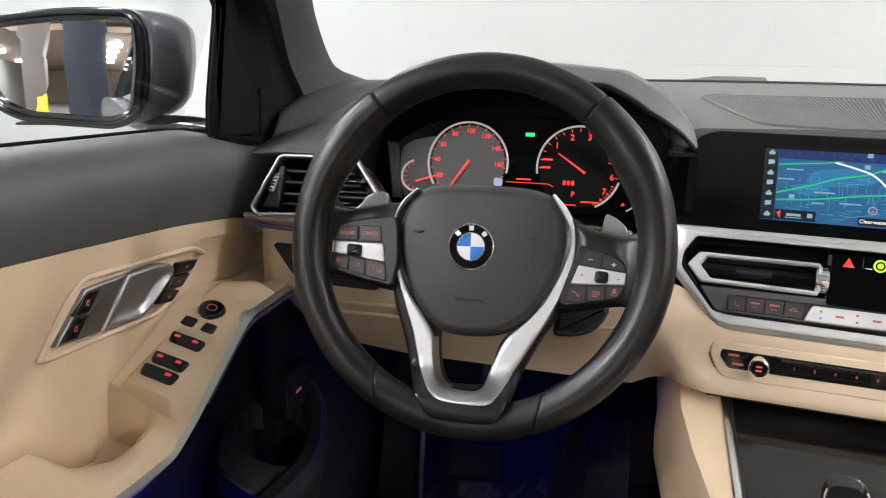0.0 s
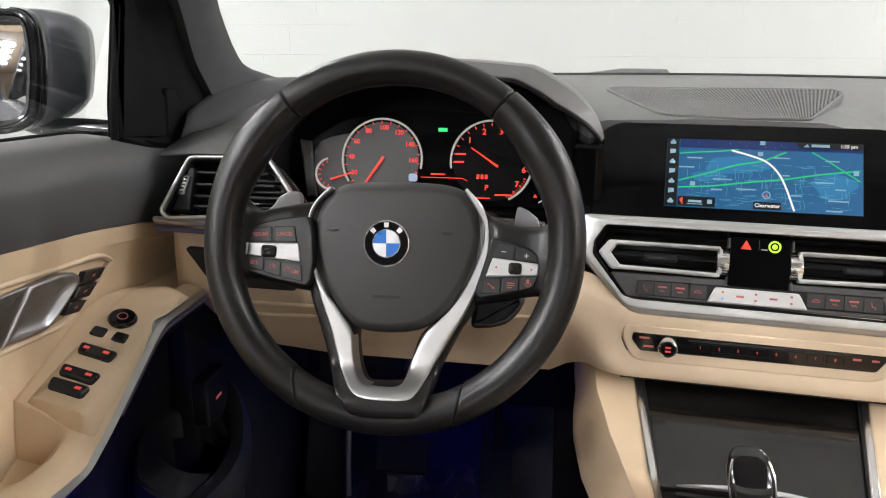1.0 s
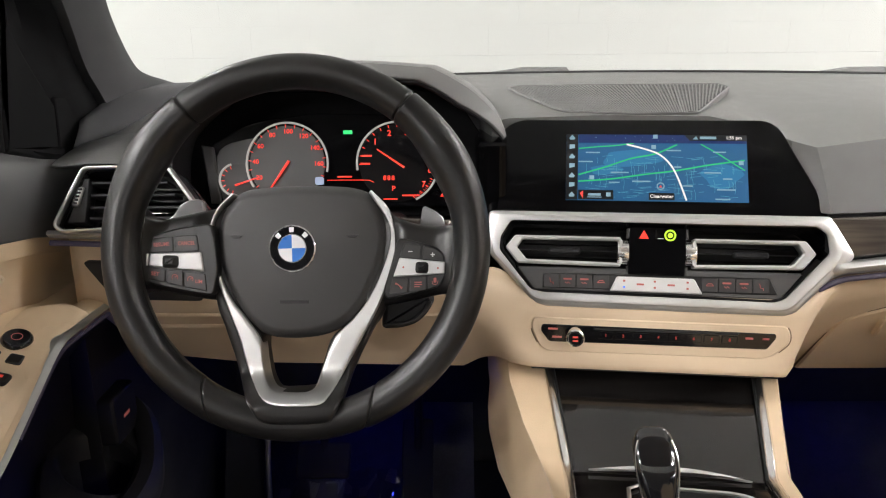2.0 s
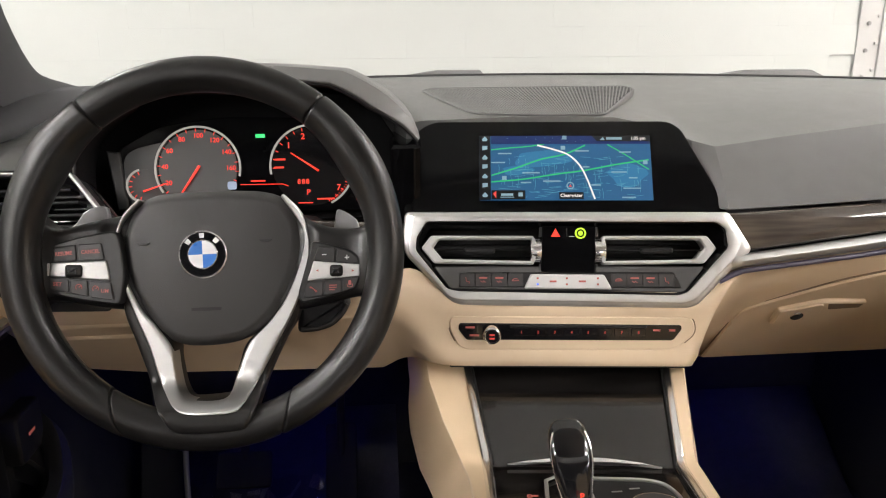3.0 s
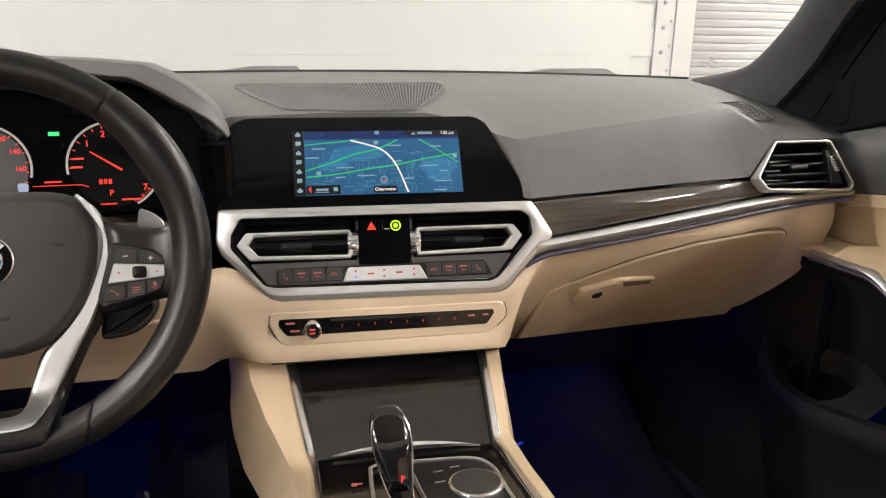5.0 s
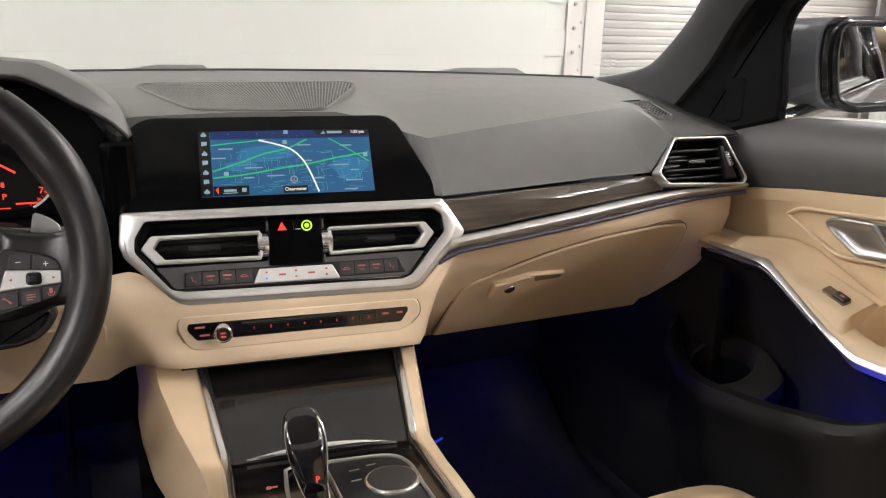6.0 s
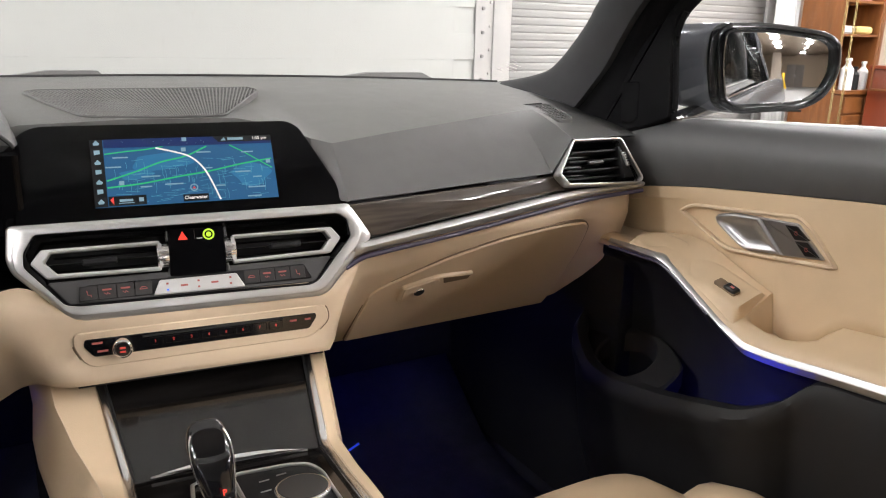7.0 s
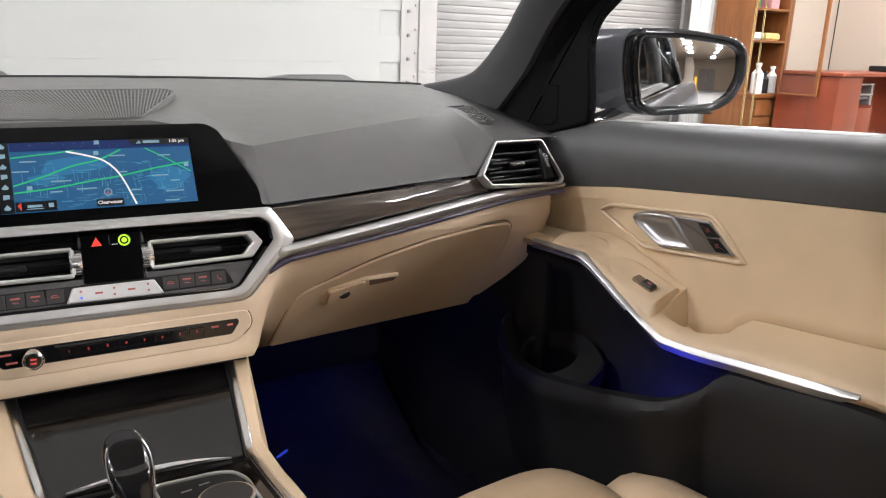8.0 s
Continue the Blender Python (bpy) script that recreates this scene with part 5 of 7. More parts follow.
def radio_strip():
    t = thing("radio_panel", (0, -0.11, 0.735), "slim black radio panel with eight number keys and a knob", "radio panel")
    out = rounded([(-0.1425, 0.0245), (0.1420, 0.0235), (0.1465, 0.0040), (0.1240, -0.0165), (-0.1310, -0.0175), (-0.1440, 0.0095)], [0.012, 0.012, 0.012, 0.014, 0.014, 0.012], 5)
    # brown ring drawn for the groove's shadow
    frame_ring("seam", RADIO, offset(out, -0.0016), offset(out, 0.0008), -0.008, 0.0012, SHADE_BROWN, t, 0.0002, "dark joint round the panel")
    prism("surround", RADIO, out, -0.008, 0.0032, CREAM_SOFT, t, 0.0016)
    body = rounded([(-0.1318, 0.0160), (0.1285, 0.0140), (0.1295, 0.0090), (0.1200, -0.0048), (-0.1230, -0.0050), (-0.1330, 0.0080)], 0.003, 3)
    prism("fascia", RADIO, body, -0.004, 0.0042, GLOSS, t, 0.001)
    prism("disc_slot", RADIO, rect(-0.072, 0.0110, 0.088, 0.0135), 0.002, 0.0046, RUBBER, t, 0.0004)
    for i in range(8):
        a = -0.0585 + i * 0.0196
        k = prism("number_key", RADIO, rounded(rect(a - 0.0085, 0.0006, a + 0.0085, 0.0100), 0.001, 2), 0.003, 0.0052, GLOSS, t, 0.0006)
        writing(str(i + 1), RADIO, a, 0.0053, 0.0046, 0.0054, RED_KEY, k, "numeral")
    for a, b, w in ((-0.119, 0.0108, 0.0055), (-0.114, 0.0012, 0.0055), (0.100, 0.0078, 0.0042), (0.118, 0.0078, 0.0036)):
        prism("symbol", RADIO, rect(a - w, b - 0.0012, a + w, b + 0.0012), 0.004, 0.0044, RED_SOFT, t, 0.0001)
    knob = prism("volume_knob", RADIO, disc(-0.0935, 0.0033, 0.0108, 32), 0.0, 0.016, CHROME, t, 0.002, "bright ringed volume knob")
    prism("knob_face", RADIO, disc(-0.0935, 0.0033, 0.0078, 28), 0.015, 0.0166, GLOSS, knob, 0.0006)
    for b in (0.0052, 0.0008):
        prism("symbol", RADIO, rect(-0.0965, b - 0.001, -0.0905, b + 0.001), 0.0166, 0.0169, RED_KEY, knob, 0.0001)


radio_strip()

# ---------- display ----------
SCREEN = plane((0, -0.03, 0.935), (1, YAW, 0), (0, 0.5, 0.866))


def display():
    t = thing("centre_display", (0, -0.03, 0.885), "wide gloss black display showing a blue navigation map", "display")
    body = rounded([(-0.181, -0.056), (0.193, -0.0575), (0.196, -0.050), (0.147, 0.052), (0.132, 0.0612), (-0.152, 0.0607), (-0.166, 0.0555), (-0.1765, 0.046)], [0.003, 0.003, 0.004, 0.010, 0.010, 0.010, 0.008, 0.005], 4)
    prism("bezel", SCREEN, body, -0.016, 0.0, BEZEL, t, 0.002, "gloss black glass bezel")
    x0, x1, y0, y1 = -0.0993, 0.1085, -0.0411, 0.0411
    P = lambda u, v: (x0 + u * (x1 - x0), y1 - v * (y1 - y0))     # u across, v down, both 0 to 1
    map_blue = glow("map_blue", (0.012, 0.092, 0.215), 0.85)
    map_water = glow("map_water", (0.02, 0.16, 0.33), 0.8)
    bar_blue = glow("map_title_blue", (0.004, 0.022, 0.12), 0.7)
    green = glow("map_green", (0.02, 0.50, 0.16), 0.8)
    white = glow("map_white", (0.85, 0.80, 0.78), 0.85)
    pale = glow("map_pale", (0.28, 0.45, 0.55), 0.6)
    line = glow("map_street", (0.10, 0.36, 0.50), 0.70)
    black = glow("map_black", (0.004, 0.005, 0.008), 0.3)
    pane = prism("screen", SCREEN, [P(0, 0), P(1, 0), P(1, 1), P(0, 1)], -0.002, 0.0006, map_blue, t, 0.0001, "lit map screen")

    def flat(mat, polys, d, name):
        """One flat mark on the screen."""
        at, faces = {}, []
        for poly in polys:
            face = []
            for u, v in poly:
                face.append(at.setdefault((round(u, 5), round(v, 5)), len(at)))
            faces.append(tuple(face))
        me = bpy.data.meshes.new(name)
        me.from_pydata([tuple(SCREEN(*P(u, v), d)) for u, v in at], [], faces)
        me.materials.append(mat)
        return hang(new(name, me), pane)

    def ribbon(pts, w):
        c = spline([V(a * 2.55, b, 0) for a, b in pts], 26)
        left, right = [], []
        for i, p in enumerate(c):
            tg = (c[min(i + 1, 25)] - c[max(i - 1, 0)]).normalized()
            nn = V(-tg.y, tg.x, 0) * w
            left.append(((p + nn).x / 2.55, (p + nn).y))
            right.append(((p - nn).x / 2.55, (p - nn).y))
        return [[left[i], left[i + 1], right[i + 1], right[i]] for i in range(25)]
    blob = lambda cx, cy, rx, ry, k: [[(cx + rx * math.cos(a) * (1 + 0.18 * math.sin(3 * a + k)), cy + ry * math.sin(a) * (1 + 0.2 * math.cos(2 * a + k))) for a in [i * math.tau / 24 for i in range(24)]]]
    for k, b in enumerate((blob(0.36, 0.36, 0.16, 0.14, 1), blob(0.22, 0.54, 0.09, 0.07, 2), blob(0.86, 0.62, 0.11, 0.16, 3))):
        flat(map_water, b, 0.0008 + 0.00003 * k, "lake")
    rnd = random.Random(5)
    streets = []
    for _ in range(150):
        a, b = rnd.uniform(0.09, 0.95), rnd.uniform(0.20, 0.96) ** 0.7
        ang = rnd.choice((0.08, 1.50, -0.12, 1.62))
        ln = rnd.uniform(0.05, 0.16)
        e = (a + math.cos(ang) * ln / 2.0, b + math.sin(ang) * ln * 1.3)
        if e[0] < 0.985 and e[1] < 0.985:
            streets += ribbon([(a, b), ((a + e[0]) / 2 + 0.004, (a * 0 + b + e[1]) / 2), e], 0.0026)
    flat(line, streets, 0.0010, "street_grid")["kind"] = "stuff"
    for k, (pts, w) in enumerate((([(0.07, 0.22), (0.18, 0.19), (0.28, 0.17), (0.38, 0.13)], 0.009), ([(0.07, 0.62), (0.22, 0.50), (0.36, 0.37), (0.50, 0.29), (0.62, 0.15)], 0.011),
                                  ([(0.07, 0.72), (0.25, 0.68), (0.45, 0.60), (0.62, 0.54), (0.80, 0.45), (0.985, 0.38)], 0.011), ([(0.75, 0.14), (0.84, 0.28), (0.92, 0.42), (0.985, 0.53)], 0.009))):
        flat(green, ribbon(pts, w), 0.0012 + 0.00002 * k, "main_road")
    flat(white, ribbon([(0.34, 0.15), (0.44, 0.22), (0.52, 0.30), (0.58, 0.45), (0.62, 0.65), (0.665, 0.985)], 0.013), 0.0014, "route_line")
    labels = []
    for u, v, w in ((0.15, 0.28, 0.04), (0.11, 0.42, 0.04), (0.30, 0.58, 0.05), (0.27, 0.73, 0.03), (0.42, 0.71, 0.05), (0.60, 0.24, 0.04), (0.85, 0.26, 0.035), (0.81, 0.57, 0.045), (0.89, 0.66, 0.025), (0.88, 0.82, 0.05), (0.86, 0.96, 0.04), (0.67, 0.77, 0.03), (0.62, 0.49, 0.02)):
        labels.append([(u - w, v - 0.010), (u + w, v - 0.010), (u + w, v + 0.010), (u - w, v + 0.010)])
    for u, v in ((0.49, 0.19), (0.145, 0.66), (0.965, 0.42), (0.50, 0.03)):
        labels.append([(u - 0.013, v - 0.03), (u + 0.013, v - 0.03), (u + 0.013, v + 0.03), (u - 0.013, v + 0.03)])
    for q in labels:
        flat(pale, [q], 0.0015, "place_label")
    for k in range(14):
        u, v = rnd.uniform(0.1, 0.64), rnd.uniform(0.02, 0.10)
        flat(pale, [[(u - 0.002, v), (u, v - 0.006), (u + 0.002, v), (u, v + 0.006)]], 0.0016, "title_dot")
    flat(bar_blue, [[(0.07, 0), (1, 0), (1, 0.13), (0.07, 0.13)]], 0.0013, "title_bar")
    for q in ([(0, 0), (0.066, 0), (0.066, 1), (0, 1)], [(0.07, 0.85), (0.265, 0.85), (0.265, 0.99), (0.07, 0.99)], [(0.46, 0.88), (0.60, 0.88), (0.60, 0.985), (0.46, 0.985)], [(0.66, 0.0), (1, 0.0), (1, 0.09), (0.69, 0.09)]):
        flat(black, [q], 0.0016, "menu_bar")
    icons = []
    for k in range(7):
        v = 0.05 + k * 0.145
        icons.append([(0.018, v - 0.035), (0.048, v - 0.035), (0.048, v + 0.02), (0.018, v + 0.035)] if k % 2 else [(0.033, v - 0.04), (0.05, v + 0.01), (0.044, v + 0.035), (0.02, v + 0.035), (0.016, v + 0.01)])
    icons += [[(0.125, 0.90), (0.195, 0.90), (0.195, 0.935), (0.125, 0.935)], [(0.12, 0.95), (0.20, 0.95), (0.20, 0.962), (0.12, 0.962)], [(0.225, 0.885), (0.25, 0.885), (0.25, 0.945), (0.225, 0.945)], [(0.745, 0.025), (0.835, 0.025), (0.835, 0.065), (0.745, 0.065)], [(0.705, 0.07), (0.725, 0.02), (0.735, 0.07)]]
    for q in icons:
        flat(pale, [q], 0.0018, "menu_icon")
    map_red = glow("map_red", (0.75, 0.06, 0.05), 0.8)
    for q in ([(0.078, 0.90), (0.097, 0.86), (0.097, 0.98)], [(0.515, 0.80), (0.525, 0.76), (0.535, 0.80)]):
        flat(map_red, [q], 0.0019, "heading_mark")
    ringo, ringi = disc(0, 0, 1, 24), disc(0, 0, 0.72, 24)
    flat(pale, [[(0.525 + ringo[k][0] * 0.022, 0.78 + ringo[k][1] * 0.056), (0.525 + ringo[(k + 1) % 24][0] * 0.022, 0.78 + ringo[(k + 1) % 24][1] * 0.056), (0.525 + ringi[(k + 1) % 24][0] * 0.022, 0.78 + ringi[(k + 1) % 24][1] * 0.056), (0.525 + ringi[k][0] * 0.022, 0.78 + ringi[k][1] * 0.056)] for k in range(24)], 0.0018, "position_ring")
    a, b = P(0.53, 0.932)
    writing("Clearwater", SCREEN, a, b, 0.0058, 0.0019, white, pane)
    a, b = P(0.93, 0.045)
    writing("1:35 pm", SCREEN, a, b, 0.0055, 0.0019, white, pane)


display()


# ---------- dashboard top details ----------
def speaker_grille():
    f = plane((0, 0.1, 0.9965), (1, 0, 0), (0, 1, 0.105))
    t = thing("dash_speaker", (0, 0.1, 1.0), "wide dark perforated loudspeaker grille in the dashboard top", "speaker grille")
    poly = rounded([(-0.151, 0.116), (-0.134, 0.127), (0.155, 0.127), (0.163, 0.105), (0.068, -0.066), (-0.015, -0.068), (-0.095, -0.052), (-0.126, 0.030)], [0.006, 0.006, 0.006, 0.008, 0.012, 0.02, 0.02, 0.02], 4)
    frame_ring("rim", f, offset(poly, -0.003), poly, -0.006, 0.0036, DASH, t, 0.0012)
    prism("backing", f, poly, -0.006, 0.0020, RUBBER, t, 0.0003)
    # low ribs fanned out over the grille, crossed by finer ones
    verts, faces = [], []

    def rib(line, w, top):
        keep = [p for p in line if inside(p[0], p[1], poly)]
        if len(keep) < 3:
            return
        n = len(verts)
        for i, p in enumerate(keep):
            q, r = Vector(keep[max(i - 1, 0)]), Vector(keep[min(i + 1, len(keep) - 1)])
            side = Vector((-(r - q).y, (r - q).x)).normalized() * w
            for k, d in ((-1, 0.0019), (-0.7, top), (0.7, top), (1, 0.0019)):
                verts.append(f(p[0] + side.x * k, p[1] + side.y * k, d))
        for i in range(len(keep) - 1):
            for k in range(3):
                faces.append((n + i * 4 + k, n + i * 4 + k + 1, n + i * 4 + k + 5, n + i * 4 + k + 4))
    for k in range(66):
        x = -0.175 + 0.36 * k / 65
        rib([(0.004 + (x - 0.004) * (1 - 2.4 * (0.127 - y)), y) for y in [0.126 - 0.006 * i for i in range(33)]], 0.00105, 0.0030)
    for k in range(19):
        y = 0.122 - 0.0105 * k
        rib([(x, y + 0.10 * (x - 0.004) ** 2) for x in [-0.16 + 0.008 * i for i in range(42)]], 0.0012, 0.0027)
    build("mesh", verts, faces, DASH, t, "fine dark mesh")


speaker_grille()


def defroster(s):
    f0 = plane((0.585, 0.015, 0.9815), (1, 0, 0), (0, 1, 0.16))
    f = (lambda a, b, d=0.0: f0(a, b, d)) if s > 0 else (lambda a, b, d=0.0: V(-1 * f0(a, b, d).x, f0(a, b, d).y, f0(a, b, d).z))
    t = thing("defroster_vent", (s * 0.585, 0.015, 0.978), "small dark slotted side-window vent in the dashboard", "air vent", "side window vents")
    poly = rounded([(-0.016, 0.040), (0.032, 0.046), (0.014, -0.040), (-0.020, -0.046)], [0.004, 0.008, 0.010, 0.006], 4)
    frame_ring("rim", f, offset(poly, -0.0022), poly, -0.006, 0.0022, DASH, t, 0.001)
    # black line laid on for the shade in the dashboard's crease
    tube("crease_shade", [f(-0.045, 0.040, 0.0), f(-0.02, 0.046, 0.001), f(0.02, 0.052, 0.001)], 0.0018, SEAL, t, 6)
    # flat black sheet in place of the shade deep between the ribs
    prism("backing", f, poly, -0.012, 0.0002, SEAL, t, 0.0005)
    for k in range(11):
        b = -0.040 + k * 0.0085
        w0, w1 = tab(b, [(-0.046, -0.018), (0.04, -0.014)]), tab(b, [(-0.040, 0.013), (0.046, 0.030)])
        prism("rib", f, [(w0, b), (w1, b + 0.006), (w1, b + 0.0078), (w0, b + 0.0018)], -0.003, 0.0016, DASH, t, 0.0004)
    for k in range(4):
        a = -0.010 + k * 0.0085
        prism("rib", f, [(a - 0.006, -0.042), (a - 0.0043, -0.042), (a + 0.0067, 0.042), (a + 0.005, 0.042)], -0.003, 0.0014, DASH, t, 0.0004)


defroster(1)
defroster(-1)


# ---------- instruments ----------
DIAL = plane((0, 0.034, 0.93), (1, 0, 0), (0, 0.25, 0.97))


def instruments():
    t = thing("instrument_cluster", (-0.385, 0.03, 0.87), "black instrument cluster with two red-lit dials", "instrument cluster")
    face = rounded([(-0.552, -0.055), (-0.216, -0.055), (-0.222, -0.01), (-0.262, 0.048), (-0.32, 0.064), (-0.41, 0.066), (-0.49, 0.056), (-0.545, 0.026)], 0.015, 4)
    prism("face", DIAL, face, -0.02, 0.0, BEZEL, t, 0.002, "gloss black dial face")
    prism("cluster_surround", DIAL, rounded([(-0.590, -0.065), (-0.192, -0.065), (-0.192, 0.030), (-0.235, 0.095), (-0.55, 0.095), (-0.590, 0.030)], 0.01, 3), -0.035, -0.010, SEAL, t, 0.002, "matt black surround")
    # grey of the left dials, lightened for the glare on the glass
    grey = material("grey_dial_glare", (0.060, 0.060, 0.060), 0.45, vary=0.1)
    # pale rims glow faintly in place of reflected light
    rim = glow("dial_rim", (0.62, 0.60, 0.57), 0.42)

    def arc(name, cx, cy, r, a0, a1, w, mat, parent, n=40, d=0.004):
        path = [DIAL(cx + r * math.cos(radians(a0 + (a1 - a0) * k / n)), cy + r * math.sin(radians(a0 + (a1 - a0) * k / n)), d) for k in range(n + 1)]
        return tube(name, path, w, mat, parent, 6)

    def ticks(name, cx, cy, r, angles, ln, w, mat, parent):
        verts, faces = [], []
        for a in angles:
            c, s = math.cos(radians(a)), math.sin(radians(a))
            n = len(verts)
            for rr, ww in ((r, -w), (r, w), (r - ln, w), (r - ln, -w)):
                verts.append(DIAL(cx + rr * c - ww * s, cy + rr * s + ww * c, 0.0032))
            faces.append((n, n + 1, n + 2, n + 3))
        build(name, verts, faces, mat, parent)

    def needle(cx, cy, ang, r0, r1, w, parent):
        c, s = math.cos(radians(ang)), math.sin(radians(ang))
        pts = [(cx + r0 * c - w * s, cy + r0 * s + w * c), (cx + r1 * c - w * 0.5 * s, cy + r1 * s + w * 0.5 * c), (cx + r1 * c + w * 0.5 * s, cy + r1 * s - w * 0.5 * c), (cx + r0 * c + w * s, cy + r0 * s - w * c)]
        prism("needle", DIAL, pts, 0.004, 0.006, RED, parent, 0.0004)
    sx, sy, sr = -0.4435, 0.002, 0.0515
    sp = prism("speed_dial", DIAL, disc(sx, sy, sr - 0.002, 40), 0.0, 0.0015, GLOSS, t, 0.0005)
    prism("dial_disc", DIAL, disc(sx, sy, sr * 0.93, 40), 0.0014, 0.0026, grey, sp, 0.0004)
    arc("dial_rim", sx, sy, sr, -12, 214, 0.0014, rim, sp)
    speeds = list(range(20, 161, 20))
    for k, v in enumerate(speeds):
        a = 206.7 - 29.7 * k
        writing(str(v), DIAL, sx + 0.0400 * math.cos(radians(a)), sy + 0.0005 + 0.0400 * math.sin(radians(a)), 0.0082, 0.0034, RED, sp, "numeral")
    ticks("tick_marks", sx, sy, 0.0495, [217 - 13.9 * k for k in range(18)], 0.004, 0.0005, RED, sp)
    needle(sx, sy, 236, -0.004, 0.040, 0.0016, sp)
    tx, ty, tr = -0.3035, 0.0020, 0.0515
    tc = prism("rev_dial", DIAL, disc(tx, ty, tr - 0.002, 40), 0.0, 0.0015, GLOSS, t, 0.0005)
    arc("dial_rim", tx, ty, tr, 72, 190, 0.0014, rim, tc)
    arc("dial_rim", tx, ty, tr, -64, -17, 0.0014, rim, tc)
    for k, (a, b) in enumerate(((-0.3318, 0.0284), (-0.3139, 0.0392), (-0.2925, 0.0400), (-0.2767, 0.0307), (-0.2660, 0.0125), (-0.2630, -0.0076), (-0.2710, -0.0254))):
        writing(str(k + 1), DIAL, a, b, 0.0105, 0.0034, RED, tc, "numeral")
    for a, b in ((-0.3424, 0.0112), (-0.3445, 0.0012)):
        prism("scale_bar", DIAL, rect(a - 0.006, b - 0.0011, a + 0.006, b + 0.0011), 0.002, 0.0034, RED, tc, 0.0001)
    ticks("tick_marks", tx, ty, 0.0490, [182 - 13 * k for k in range(20)], 0.004, 0.0005, RED, tc)
    ticks("red_zone", tx, ty, 0.0495, [-30 - 4.0 * k for k in range(9)], 0.0030, 0.0003, RED, tc)
    needle(-0.2970, -0.0028, 146, -0.002, 0.0392, 0.0014, tc)
    # fuel and temperature scales, small read-outs
    fu = prism("fuel_dial", DIAL, disc(-0.508, -0.018, 0.0205, 30), 0.0, 0.001, grey, t, 0.0004)
    arc("dial_rim", -0.5095, -0.0178, 0.0200, 105, 262, 0.0015, rim, fu, 24)
    ticks("tick_marks", -0.5095, -0.0178, 0.0182, [112, 136, 160, 184, 208, 232, 256], 0.004, 0.0005, RED, fu)
    needle(-0.5100, -0.0250, 18, 0.0, 0.0310, 0.0011, fu)
    # grey patch painted as the glare over the cluster's left half
    prism("left_glare", DIAL, rounded([(-0.5262, -0.046), (-0.470, -0.046), (-0.455, 0.020), (-0.4700, 0.0365), (-0.4955, 0.0336), (-0.5176, 0.0284), (-0.5294, 0.0212), (-0.5338, 0.0110), (-0.5320, -0.020)], 0.006, 4), -0.004, 0.0006, grey, t, 0.0004)
    for a, b, w, h in ((-0.3148, -0.0172, 0.008, 0.0042), (-0.3130, -0.0436, 0.009, 0.0007), (-0.2873, -0.0391, 0.011, 0.0010), (-0.3710, -0.0150, 0.009, 0.0009)):
        if w == 0.008:
            for q in (-1, 0, 1):
                writing("8", DIAL, a + q * 0.0052, b, 0.0085, 0.0034, RED, t, "numeral")
        else:
            prism("read_out", DIAL, rect(a - w, b - h, a + w, b + h), 0.002, 0.0032, RED, t, 0.0001)
    writing("P", DIAL, -0.3089, -0.0307, 0.0095, 0.0034, RED, t, "gear_letter")
    tube("read_out", [DIAL(a, b, 0.003) for a, b in ((-0.3928, -0.0192), (-0.365, -0.0192), (-0.3399, -0.0195), (-0.3334, -0.0223))], 0.0005, RED, t, 5)
    prism("green_telltale", DIAL, rect(-0.3722, 0.0388, -0.3608, 0.0434), 0.001, 0.0034, GREEN, t, 0.0002)
    prism("car_symbol", DIAL, rounded(rect(-0.4085, -0.0250, -0.3975, -0.0150), 0.003, 3), 0.001, 0.0034, glow("pale_blue_symbol", (0.45, 0.55, 0.75), 0.5), t, 0.0002)
    prism("blue_symbol", DIAL, rect(-0.2335, -0.0405, -0.2265, -0.0355), 0.001, 0.0034, BLUE, t, 0.0002)
    prism("red_symbol", DIAL, disc(-0.2475, -0.0395, 0.003, 3, 1.57), 0.001, 0.0034, RED, t, 0.0002)
    arc("dial_rim", -0.262, -0.012, 0.040, -62, -42, 0.0010, rim, t, 10)
    prism("side_trim", DIAL, [(-0.5531, 0.0260), (-0.5370, 0.0235), (-0.5275, -0.0480), (-0.5410, -0.0480)], -0.02, 0.004, KEYTOP, t, 0.002, "dark grey trim beside the dials")


instruments()

# ---------- steering wheel ----------
WHEEL_C = Vector((-0.372, -0.273, 0.912))
WHEEL = plane(WHEEL_C, (1, 0, 0), (0, 0.309, 0.951))


